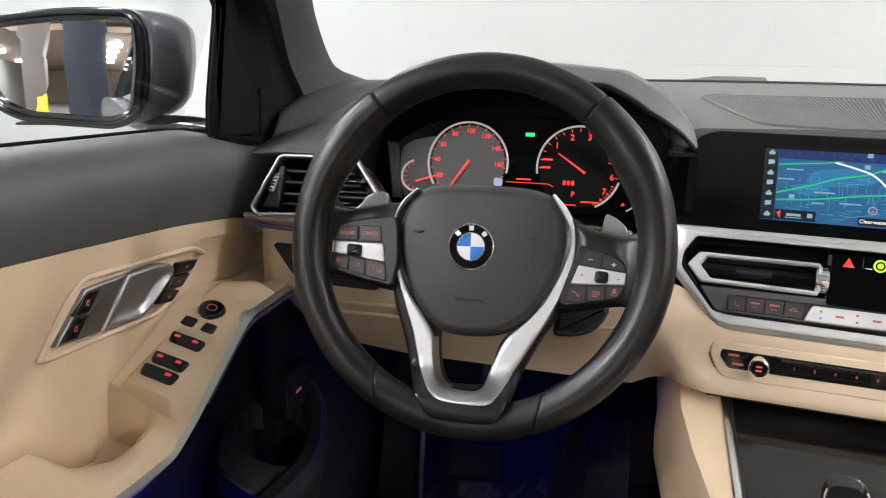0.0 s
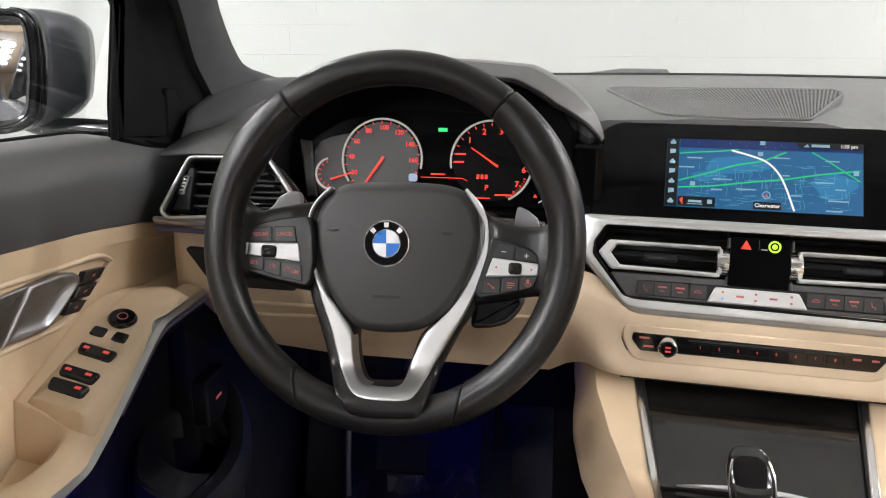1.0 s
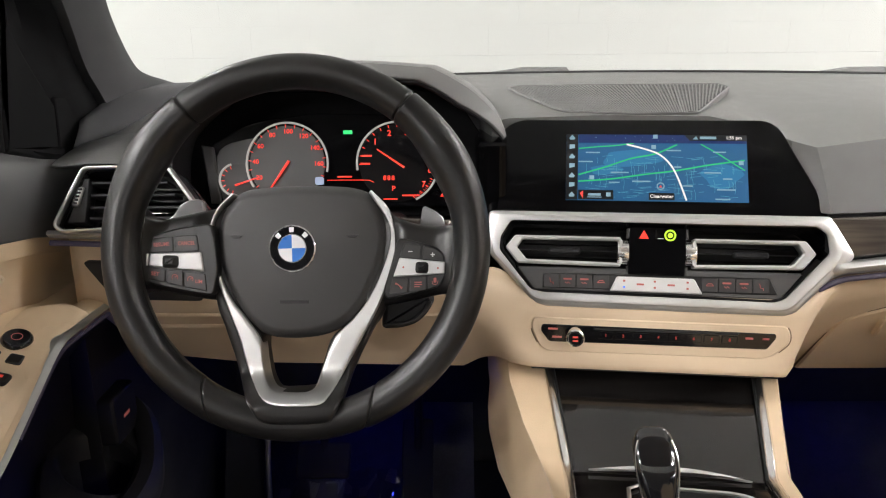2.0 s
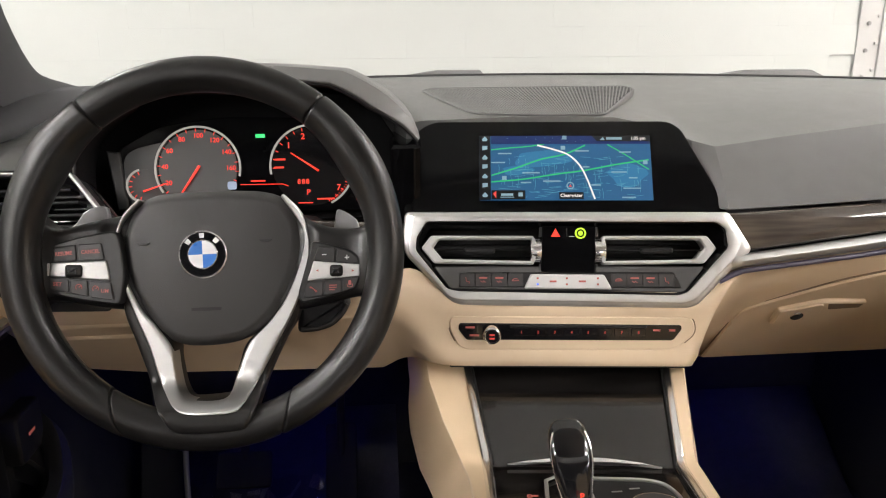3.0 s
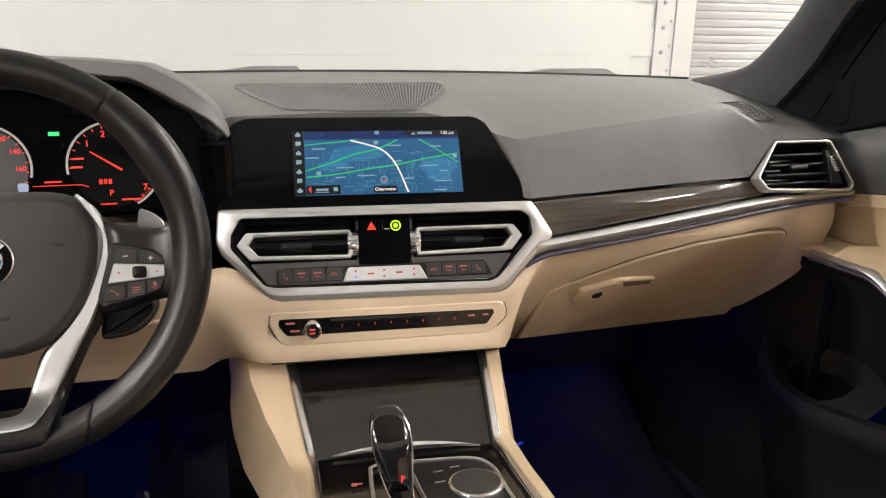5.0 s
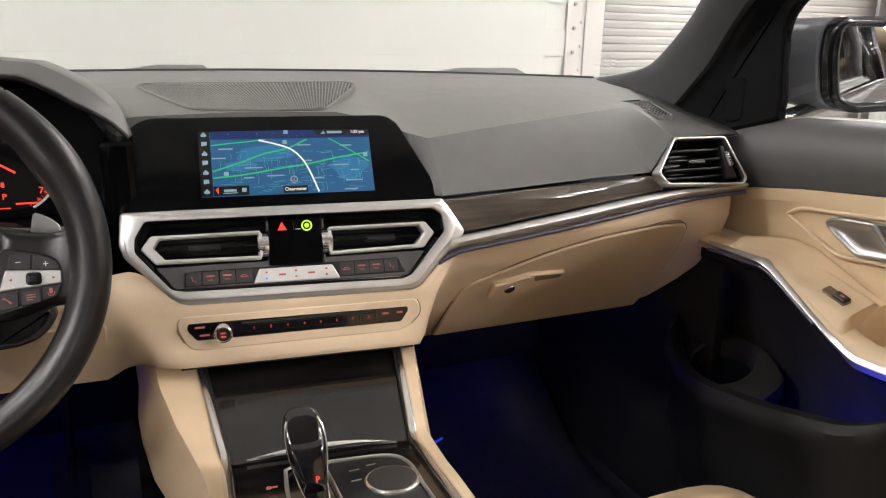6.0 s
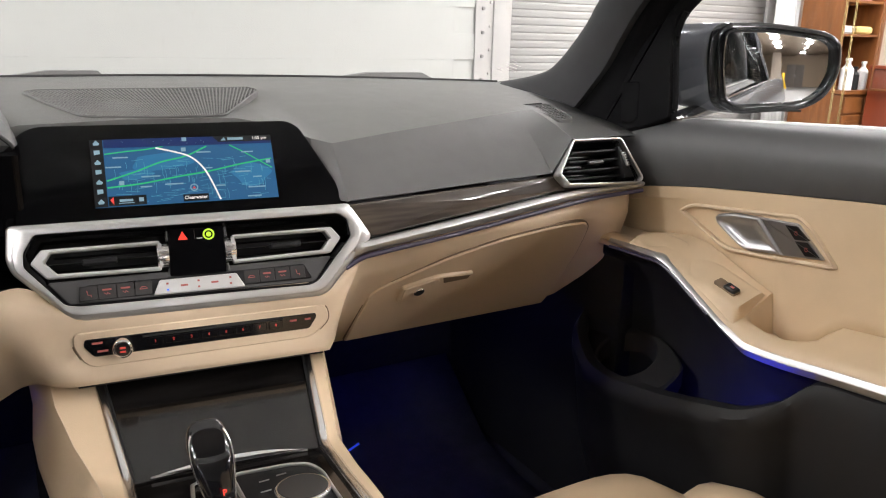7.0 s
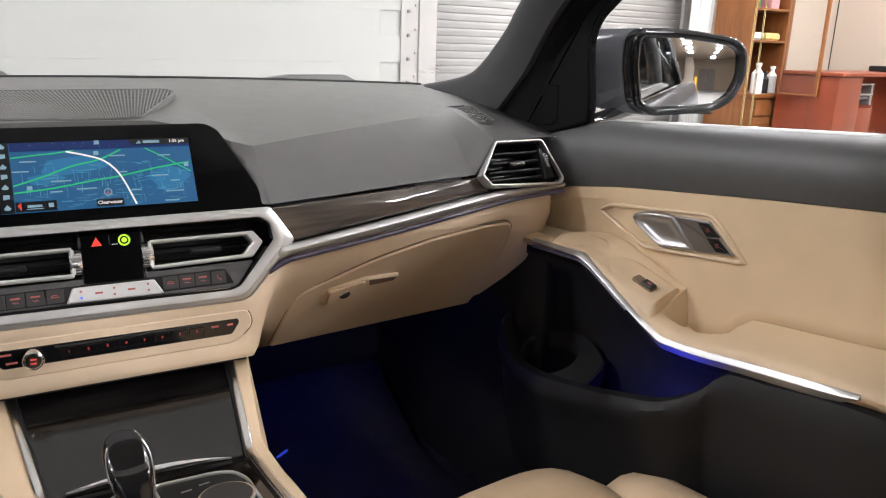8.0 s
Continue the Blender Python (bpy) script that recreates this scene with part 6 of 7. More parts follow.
def steering_wheel():
    t = thing("steering_wheel", WHEEL_C + Vector((0, 0.02, -0.16)), "black leather three-spoke steering wheel with silver trim", "steering wheel")
    seams = ((128.5, 0.0), (52.0, 0.0), (240.5, -11.0), (295.5, 9.0))      # angle and slant of the four sewn joints
    seg = 24
    angles = sorted({round(1.6 * k, 3) for k in range(225)} | {round(a + d, 3) for a, _ in seams for d in (-2, -1.2, -0.8, -0.5, -0.3, -0.15, 0, 0.15, 0.3, 0.5, 0.8, 1.2, 2)})

    def section(ang, q, lift=0.0):
        near = min(abs(ang - a) for a, _ in seams)
        lean = sum(sl * math.exp(-((ang - a) / 12) ** 2) for a, sl in seams)
        side = 0.0 if 52 <= ang <= 128.5 or 240.5 <= ang <= 295.5 else 1.0      # the side grips are a little fuller
        groove = 0.0016 * math.exp(-(near / 0.4) ** 2)
        thumb = 0.0026 * (math.exp(-((ang - 30) / 13) ** 2) + math.exp(-((ang - 150) / 13) ** 2))
        grow = thumb + 0.0005 * side - groove + lift
        r = 0.1556 - thumb * 0.5 + (0.0156 + grow) * math.copysign(abs(math.cos(q)) ** 0.9, math.cos(q))
        a = radians(ang - lean * 0.5 * math.cos(q))
        return WHEEL(r * math.cos(a), r * math.sin(a), (0.0172 + grow) * math.sin(q))
    loops = [[section(a, 2 * math.pi * j / seg) for j in range(seg)] for a in angles]
    build("rim", *loops_mesh(loops, ring=True), LEATHER, t, "black leather rim with sewn joints", 60)
    for a, _ in seams:      # thread sunk in the joints
        tube("thread", [section(a, math.tau * j / 24, 0.0003) for j in range(25)], 0.00035, DASH_LOW, t, 5)
    # inside stitching along the lower left of the rim
    tube("stitching", [section(a, math.pi * 0.94) for a in range(196, 233, 2)], 0.0005, DASH_LOW, t, 5)
    # spokes, which rise into the rim at their outer ends
    def spoke(top, low):
        loops = []
        for k in range(23):
            a = top[0][0] + (top[-1][0] - top[0][0]) * k / 22
            bt, bb = (tab(a, [(p.x, p.y) for p in spline([V(q[0], q[1], 0) for q in line], 30)]) for line in (top, low))
            base = tab(abs(a), [(0.070, -0.027), (0.082, -0.0245), (0.092, -0.0150), (0.122, -0.0135), (0.134, -0.0110), (0.146, -0.0040), (0.156, 0.0020)])
            h = bt - bb
            prof = [(0.0, -0.034), (0.0, -0.012), (0.012, -0.0072), (0.035, -0.0036), (0.075, -0.0012), (0.13, 0.0), (0.5, 0.0), (0.87, 0.0), (0.925, -0.0012), (0.965, -0.0036), (0.988, -0.0072), (1.0, -0.012), (1.0, -0.034)]
            loops.append([WHEEL(a, bb + h * w, base + d) for w, d in prof])
        build("spoke", *loops_mesh(loops), LEATHER, t, "", 50)
    spoke([(-0.070, 0.0420), (-0.0838, 0.0356), (-0.1101, 0.0296), (-0.1285, 0.0255), (-0.1392, 0.0288), (-0.1480, 0.0380), (-0.158, 0.052)],
          [(-0.070, -0.0512), (-0.0751, -0.0502), (-0.1083, -0.0433), (-0.1340, -0.0384), (-0.1430, -0.0400), (-0.1500, -0.0470), (-0.158, -0.058)])
    spoke([(0.070, 0.0430), (0.0843, 0.0297), (0.0970, 0.0231), (0.1123, 0.0194), (0.1274, 0.0186), (0.1374, 0.0210), (0.1448, 0.0286), (0.158, 0.050)],
          [(0.070, -0.0562), (0.0754, -0.0551), (0.0981, -0.0503), (0.1232, -0.0450), (0.1323, -0.0440), (0.1432, -0.0480), (0.158, -0.060)])
    # lower spoke: a black frame that climbs over the rim at its foot and narrows towards it
    def L(a, b, d=0.0):
        k = max(0.0, min(1.0, (-0.110 - b) / 0.038))
        up = 0.046 * k * k * (3 - 2 * k)
        return WHEEL(a + (0.136 - a) * up * 1.47, b + (-0.021 - b) * up * 1.47, d + up)
    low_o = [(-0.078, 0.0), (-0.0796, -0.046), (-0.0701, -0.076), (-0.0589, -0.1095), (-0.0525, -0.1390), (-0.0485, -0.1470), (-0.0395, -0.1590), (-0.0230, -0.1628), (0.0190, -0.1615), (0.0285, -0.1555), (0.0350, -0.1420), (0.0455, -0.1125), (0.0606, -0.0811), (0.0750, -0.0540), (0.078, 0.0)]
    low_i = [(-0.060, 0.0), (-0.058, -0.046), (-0.0385, -0.076), (-0.0362, -0.0950), (-0.0330, -0.1144), (-0.0300, -0.1240), (-0.0265, -0.1300), (-0.0200, -0.1322), (0.0060, -0.1306), (0.0125, -0.1260), (0.0165, -0.1160), (0.0215, -0.0990), (0.0287, -0.0811), (0.055, -0.0540), (0.058, 0.0)]
    fine = lambda line, n=84: [(p.x, p.y) for p in spline([V(q[0], q[1], 0) for q in line], n)]
    band("lower_spoke", L, fine(low_o, 96), fine(low_i, 96), -0.060, -0.0245, LEATHER, t, 0.004, "black lower spoke")
    tr_o = [(-0.0640, 0.0500), (-0.0763, 0.0375), (-0.0824, 0.0249), (-0.0846, 0.0102), (-0.0834, -0.0054), (-0.0792, -0.0236), (-0.0663, -0.0572), (-0.0562, -0.0829), (-0.0505, -0.1034), (-0.0437, -0.1228), (-0.0366, -0.1370), (-0.0260, -0.1437), (-0.0041, -0.1452), (0.0167, -0.1436), (0.0250, -0.1365), (0.0344, -0.1219), (0.0570, -0.0805), (0.0695, -0.0572), (0.0789, -0.0340), (0.0852, -0.0108), (0.0870, 0.0072), (0.0842, 0.0226), (0.0767, 0.0389), (0.0645, 0.0515)]
    tr_i = [(-0.0610, 0.0480), (-0.0731, 0.0360), (-0.0795, 0.0239), (-0.0819, 0.0103), (-0.0805, -0.0054), (-0.0762, -0.0200), (-0.0640, -0.0468), (-0.0500, -0.0647), (-0.0375, -0.0835), (-0.0345, -0.1031), (-0.0307, -0.1215), (-0.0235, -0.1310), (-0.0043, -0.1329), (0.0085, -0.1310), (0.0150, -0.1235), (0.0205, -0.1065), (0.0310, -0.0821), (0.0470, -0.0660), (0.0620, -0.0470), (0.0735, -0.0238), (0.0802, -0.0032), (0.0822, 0.0112), (0.0790, 0.0240), (0.0620, 0.0492)]
    band("silver_trim", L, fine(tr_o, 96), fine(tr_i, 96), -0.045, -0.0205, SATIN, t, 0.0024, "satin silver trim frame")
    # airbag pad
    pad = [(-0.0600, 0.0490), (-0.0490, 0.0534), (-0.0282, 0.0558), (0.0136, 0.0566), (0.0448, 0.0551), (0.0635, 0.0500), (0.0755, 0.0325), (0.0796, 0.0172), (0.0798, 0.0018), (0.0750, -0.0187), (0.0680, -0.0366), (0.0578, -0.0547), (0.0469, -0.0666), (0.0316, -0.0771), (0.0162, -0.0817), (-0.0045, -0.0838), (-0.0254, -0.0826), (-0.0386, -0.0776), (-0.0492, -0.0685), (-0.0598, -0.0533), (-0.0690, -0.0364), (-0.0763, -0.0158), (-0.0792, 0.0023), (-0.0784, 0.0179), (-0.0725, 0.0350)]
    pad = [(p[0], p[1]) for p in rounded(pad, 0.012, 3)]
    prism("airbag_cover", WHEEL, pad, -0.050, -0.0195, PAD, t, 0.010, "grained black airbag cover", dome=0.004)
    # round badge, plain shapes
    bx, by = -0.0064, -0.0015
    b = prism("badge", WHEEL, disc(bx, by, 0.0216, 48), -0.022, -0.0140, POLISHED, t, 0.0012, "round badge in black, silver, blue and white")
    prism("badge_ring", WHEEL, disc(bx, by, 0.0200, 48), -0.016, -0.0136, GLOSS, b, 0.0003)
    prism("badge_edge", WHEEL, disc(bx, by, 0.0132, 40), -0.015, -0.0132, POLISHED, b, 0.0004)
    blue = material("badge_blue", (0.03, 0.17, 0.55), 0.3, coat=0.5, vary=0.03)
    white = material("badge_white", (0.75, 0.75, 0.76), 0.3, coat=0.5, vary=0.03)
    for q in range(4):
        pts = [(bx, by)] + [(bx + 0.0122 * math.cos(q * math.pi / 2 + w * math.pi / 16 + 0.03), by + 0.0122 * math.sin(q * math.pi / 2 + w * math.pi / 16 + 0.03)) for w in range(9)]
        prism("badge_quarter", WHEEL, pts, -0.0145, -0.0129, blue if q % 2 else white, b, 0.0001)
    for q in (138, 92, 46):     # three pale marks on the badge ring
        ca, sa = math.cos(radians(q)), math.sin(radians(q))
        m = [(bx + r * ca - w * sa, by + r * sa + w * ca) for r, w in ((0.0146, -0.0019), (0.0190, -0.0022), (0.0190, 0.0022), (0.0146, 0.0019))]
        prism("badge_mark", WHEEL, m, -0.0138, -0.0133, white, b, 0.0001)
    for s in (-1, 1):     # airbag horn marks
        u0 = -0.005 + s * 0.053
        prism("horn_mark", WHEEL, rounded([(u0 - 0.006, 0.0105), (u0 + 0.006, 0.0105), (u0 + 0.003, 0.0080), (u0 - 0.003, 0.0080)], 0.001, 2), -0.02, -0.0163, RUBBER, t, 0.0002)
    prism("airbag_lettering", WHEEL, rect(-0.018, -0.0515, 0.008, -0.0485), -0.02, -0.0161, RUBBER, t, 0.0002)
    # key pads on the spokes
    bedl = [(-0.0800, 0.0217), (-0.1098, 0.0172), (-0.1361, 0.0102), (-0.1439, 0.0039), (-0.1515, -0.0118), (-0.1501, -0.0247), (-0.1446, -0.0303), (-0.1084, -0.0390), (-0.0768, -0.0440), (-0.0730, -0.020), (-0.0760, 0.010)]
    bedr = [(0.0890, 0.0075), (0.0990, 0.0060), (0.1226, -0.0004), (0.1330, -0.0078), (0.1355, -0.0178), (0.1325, -0.0289), (0.1256, -0.0370), (0.1081, -0.0422), (0.0790, -0.0480), (0.0760, -0.040), (0.0850, -0.010)]
    bl, br = (prism("key_pad", WHEEL, rounded(poly, 0.006, 4), -0.03, -0.0115, KEYPAD, t, 0.0015) for poly in (bedl, bedr))
    kd = -0.0108
    for poly in ([(-0.1317, 0.0078), (-0.1136, 0.0101), (-0.1128, -0.0038), (-0.1351, -0.0047)], [(-0.1118, 0.0102), (-0.0917, 0.0108), (-0.0896, -0.0035), (-0.1108, -0.0038)],
                 [(-0.1372, -0.0180), (-0.1200, -0.0196), (-0.1202, -0.0318), (-0.1366, -0.0281)], [(-0.1184, -0.0199), (-0.1040, -0.0217), (-0.1037, -0.0355), (-0.1186, -0.0321)], [(-0.1024, -0.0219), (-0.0841, -0.0240), (-0.0825, -0.0395), (-0.1021, -0.0360)]):
        prism("key", WHEEL, rounded(poly, 0.0015, 2), -0.02, kd + 0.0006, KEYTOP, bl, 0.0006)
    for poly in ([(0.0954, 0.0026), (0.1106, 0.0006), (0.1092, -0.0120), (0.0908, -0.0097)], [(0.1121, 0.0004), (0.1227, -0.0024), (0.1303, -0.0083), (0.1309, -0.0137), (0.1108, -0.0121)],
                 [(0.0843, -0.0294), (0.0989, -0.0286), (0.0981, -0.0418), (0.0812, -0.0435)], [(0.1004, -0.0286), (0.1150, -0.0274), (0.1147, -0.0395), (0.0996, -0.0413)], [(0.1165, -0.0270), (0.1310, -0.0258), (0.1271, -0.0355), (0.1162, -0.0388)]):
        prism("key", WHEEL, rounded(poly, 0.0015, 2), -0.02, kd + 0.0006, KEYTOP, br, 0.0006)
    # left rocker's duller reflection is set as a greyer metal than the right's
    prism("silver_rocker", WHEEL, rounded([(-0.1345, -0.0054), (-0.0877, -0.0044), (-0.0849, -0.0222), (-0.1353, -0.0168)], 0.001, 3), -0.02, kd + 0.0012, SATIN_DARK, bl, 0.0010, "satin grey rocker")
    prism("rocker_end", WHEEL, rounded([(-0.1402, -0.0052), (-0.1350, -0.0052), (-0.1357, -0.0168), (-0.1416, -0.0166)], 0.001, 3), -0.02, kd + 0.0016, SILVER, bl, 0.0008, "bright end of the rocker")
    prism("roller", WHEEL, rounded([(-0.1222, -0.0072), (-0.1076, -0.0075), (-0.1079, -0.0186), (-0.1220, -0.0184)], 0.003, 3), -0.02, kd + 0.0060, RUBBER, bl, 0.004)
    prism("silver_rocker", WHEEL, rounded([(0.0908, -0.0106), (0.1316, -0.0145), (0.1312, -0.0250), (0.0850, -0.0278)], 0.001, 3), -0.02, kd + 0.0012, SILVER, br, 0.0010, "satin silver rocker")
    prism("roller", WHEEL, rounded([(0.1053, -0.0142), (0.1168, -0.0146), (0.1165, -0.0248), (0.1049, -0.0245)], 0.003, 3), -0.02, kd + 0.0060, RUBBER, br, 0.004)
    e = kd + 0.0009
    writing("RESUME", WHEEL, -0.1235, 0.0025, 0.0048, e, RED_SOFT, bl, wide=0.85, turn=0.06)
    writing("CANCEL", WHEEL, -0.1010, 0.0035, 0.0048, e, RED_SOFT, bl, wide=0.85, turn=0.03)
    writing("SET", WHEEL, -0.1290, -0.0238, 0.0048, e, RED_SOFT, bl, turn=-0.1)
    writing("LIM", WHEEL, -0.0895, -0.0310, 0.0044, e, RED_SOFT, bl, turn=-0.1)

    def dial_symbol(cx, cy, r):
        """A small open dial with its pointer."""
        tube("symbol", [WHEEL(cx + r * math.cos(a), cy + r * math.sin(a), e) for a in [radians(-40 + 26 * k) for k in range(11)]], 0.00035, RED_SOFT, bl, 4)
        tube("symbol", [WHEEL(cx, cy, e), WHEEL(cx + r * 0.9, cy + r * 0.7, e)], 0.0004, RED_SOFT, bl, 4)
    dial_symbol(-0.1112, -0.0270, 0.0026)
    dial_symbol(-0.0972, -0.0288, 0.0025)
    for a, b, w, h in ((0.1005, -0.0050, 0.0020, 0.0004), (0.1205, -0.0080, 0.0020, 0.0004), (0.1205, -0.0080, 0.0004, 0.0020)):
        prism("symbol", WHEEL, rect(a - w, b - h, a + w, b + h), e - 0.0004, e, WHITE_LED, br, 0.0001)
    for a, b, w, h in ((0.1075, -0.0325, 0.0034, 0.0004), (0.1075, -0.0345, 0.0034, 0.0004), (0.1065, -0.0365, 0.0024, 0.0004)):
        prism("symbol", WHEEL, rect(a - w, b - h, a + w, b + h), e - 0.0004, e, RED_SOFT, br, 0.0001)
    prism("symbol", WHEEL, rounded(rect(0.1212, -0.0330, 0.1238, -0.0285), 0.0012, 3), e - 0.0004, e, RED_SOFT, br, 0.0001)
    tube("symbol", [WHEEL(0.1198, -0.0315, e), WHEEL(0.1205, -0.0340, e), WHEEL(0.1225, -0.0348, e), WHEEL(0.1245, -0.0340, e), WHEEL(0.1252, -0.0315, e)], 0.0003, RED_SOFT, br, 4)
    for a, b, s in ((0.0940, -0.0190, 1), (0.1255, -0.0200, -1)):
        prism("symbol", WHEEL, [(a - 0.0012 * s, b), (a + 0.001 * s, b + 0.0012), (a + 0.001 * s, b - 0.0012)], e, e + 0.0006, RED_SOFT, br, 0.0001)
    tube("symbol", [WHEEL(0.0870 + 0.006 * k / 5, -0.0335 - 0.0045 * (k / 5) ** 1.6, e) for k in range(6)], [0.0011, 0.0008, 0.0005, 0.0005, 0.0008, 0.0011], RED_SOFT, br, 5)
    # shift paddles
    pl = rounded([(-0.150, 0.020), (-0.1337, 0.0346), (-0.1287, 0.0431), (-0.1202, 0.0478), (-0.1105, 0.0490), (-0.1068, 0.0472), (-0.1050, 0.038), (-0.108, 0.015), (-0.135, 0.010)], 0.003, 4)
    pr = rounded([(0.1058, 0.020), (0.1089, 0.0385), (0.1112, 0.0407), (0.1210, 0.0362), (0.1296, 0.0290), (0.1318, 0.0190), (0.125, 0.004), (0.106, 0.004)], 0.003, 4)
    prism("paddle", WHEEL, pl, -0.076, -0.068, PADDLE, t, 0.0012, "satin grey shift paddle")
    prism("paddle", WHEEL, pr, -0.076, -0.068, PADDLE, t, 0.0012, "satin grey shift paddle")
    lever = rounded([(0.070, -0.050), (0.118, -0.044), (0.1195, -0.052), (0.1130, -0.0640), (0.1030, -0.0735), (0.0880, -0.0780), (0.068, -0.0790)], 0.006, 4)
    root = prism("column_stalk", WHEEL, lever, -0.105, -0.072, DASH_LOW, t, 0.006, "black column lever root")
    tube("lever_edge", [WHEEL(a, b, -0.071) for a, b in ((0.072, -0.0750), (0.088, -0.0745), (0.1010, -0.0700), (0.1105, -0.0615), (0.1165, -0.0520))], 0.0022, KEYTOP, root, 8)
    # column shroud
    loops = []
    for d, w, h, dz in ((-0.058, 0.052, 0.044, -0.002), (-0.10, 0.062, 0.050, -0.008), (-0.17, 0.075, 0.056, -0.012), (-0.26, 0.085, 0.060, -0.010)):
        loops.append([WHEEL(a, b + dz, d) for a, b in rounded(rect(-w, -h, w, h), 0.02, 4)])
    build("column_shroud", *loops_mesh(loops), DASH_LOW, t, "black column shroud", 50)


steering_wheel()


# ---------- centre console ----------
def console():
    t = thing("centre_console", (0, -0.4, 0.25), "cream centre console with dark wood cover and silver rails", "centre console")
    # dark wood roll-top cover
    C = plane((0, -0.055, 0.703), (1, YAW, 0), (0, 0.153, 0.074))
    left, right = lambda b: -0.115 + 0.154 * b, lambda b: 0.1238 - 0.078 * b      # its edges, b down the slope
    at = lambda a, b, d=0.0: C(a, -b, d + 0.0035)
    steps = [-0.03 + 0.0085 * k for k in range(24)]
    slab("wood_cover", [[at(left(b) + (right(b) - left(b)) * k / 8, b) for k in range(9)] for b in steps], WOOD, t, 0.006, "dark ash wood roll-top cover")
    for s in (-1, 1):
        side = right if s > 0 else left
        edge = [at(side(b) + s * 0.0062, b, 0.003) for b in steps]
        # black strip drawn for the shade in the gap beside the rail
        tube("cover_gap_shade", [at(side(b) + s * 0.0004, b, 0.0035) for b in steps], 0.0018, RUBBER, t, 6)
        tail = [V(0.0975, -0.255, 0.638), V(0.0940, -0.30, 0.642), V(0.089, -0.37, 0.650), V(0.075, -0.6, 0.662)] if s > 0 else [V(-0.1135, -0.230, 0.636), V(-0.1170, -0.27, 0.640), V(-0.122, -0.35, 0.648), V(-0.135, -0.6, 0.66)]
        rail = spline(edge[::4] + [edge[-1]] + tail, 36)
        tube("silver_rail", rail, [0.0062] * 36, POLISHED, t, 10, 0.8, "satin silver rail")
        rows = []
        for k in range(36):
            p = rail[k]
            if s < 0:
                w = tab(p.y, [(-0.60, 0.024), (-0.30, 0.026), (-0.24, 0.034), (-0.19, 0.050), (-0.15, 0.064), (-0.10, 0.070), (-0.05, 0.062)])
            else:
                w = tab(p.y, [(-0.60, 0.006), (-0.30, 0.014), (-0.20, 0.021), (-0.05, 0.024)])
            o = lambda a, dy, dz: V(p.x + s * (0.004 + w * a), p.y + dy, p.z + dz)
            crest = tab(p.y, [(-0.30, 0.50), (-0.20, 0.52), (-0.12, 0.62), (-0.07, 0.70)])
            rows.append([o(0, 0, -0.006), o(0.04, 0, 0.000), o(crest * 0.5, 0, 0.003), o(crest * 0.93, 0, 0.0070), o(crest, 0.0005, 0.0082), o(crest + 0.05, 0.001, 0.0050), o(crest * 0.5 + 0.47, 0.002, -0.006), o(1.0, 0.004, -0.026), o(0.98, 0.008, -0.055), o(0.62, 0.012, -0.11), o(0.10, 0.02, -0.22), V(p.x - s * w * 0.2, p.y + 0.03, 0.26)])
        panel = shell("side_panel", rows, CREAM, t, 0.004, "cream leather side panel", 50)
        if s < 0:
            tube("seam", [r[4] + V(0, 0, 0.0012) for r in rows[4:]], 0.0012, CREAM_SOFT, panel, 6)
    # deck round the selector
    deck = [[V(x, y, z + 0.0) for x in (-0.116, -0.06, 0.0, 0.06, 0.094)] for y, z in ((-0.200, 0.632), (-0.26, 0.634), (-0.36, 0.645), (-0.62, 0.652))]
    slab("deck", deck, WOOD, t, 0.006, "dark wood deck")
    g = plane((0, -0.30, 0.641), (1, 0, 0), (0, 0.995, -0.09))
    pan = rounded([(-0.014, 0.0720), (0.050, 0.0610), (0.0690, 0.0510), (0.0762, 0.0270), (0.0720, -0.0150), (0.066, -0.12), (-0.020, -0.12)], 0.012, 5)
    frame_ring("deck_rim", g, pan, offset(pan, 0.0030), -0.004, 0.0040, SATIN, t, 0.0012, "thin silver rim")
    prism("deck_plate", g, offset(pan, 0.003), -0.004, 0.001, DASH_LOW, t, 0.001)
    c = prism("controller_ring", g, disc(0.0430, 0.0005, 0.0290, 40), 0.0, 0.0050, POLISHED, t, 0.0015, "silver ringed rotary controller")
    prism("controller_top", g, disc(0.0430, 0.0005, 0.0262, 36), 0.004, 0.0058, KEYTOP, c, 0.001)
    for a, b in ((0.014, 0.040), (0.0340, 0.044), (0.0095, 0.018)):
        prism("key_mark", g, rect(a - 0.0055, b - 0.0008, a + 0.0055, b + 0.0008), 0.0005, 0.0018, SATIN_DARK, t, 0.0002)
    frame_ring("hold_mark", g, disc(-0.077, 0.0415, 0.0028, 14), disc(-0.077, 0.0415, 0.0018, 14), 0.0005, 0.0018, RED_SOFT, t, 0.0002)
    prism("hold_mark", g, rect(-0.0745, 0.0405, -0.068, 0.0420), 0.0005, 0.0018, RED_SOFT, t, 0.0002)
    tube("selector_gate", [g(a, b, 0.002) for a, b in ((-0.042, 0.0765), (-0.0535, 0.0700), (-0.0590, 0.0400), (-0.0680, -0.02), (-0.076, -0.09))], 0.0022, SATIN, t, 8, 0.6, "satin silver gate edge")
    arc = [(0.0115 + 0.0845 * k / 12, 0.1545 + 0.0120 * (k / 12) ** 2) for k in range(-12, 13)]
    arc = [(a, b if a > 0.0115 else 0.1545 + 0.0085 * ((0.0115 - a) / 0.0845) ** 2) for a, b in arc]
    low = [(a, b + 0.0062 * math.sin(math.pi * (k + 1) / 24) ** 0.7) for k, (a, b) in reversed(list(enumerate(arc[1:-1])))]
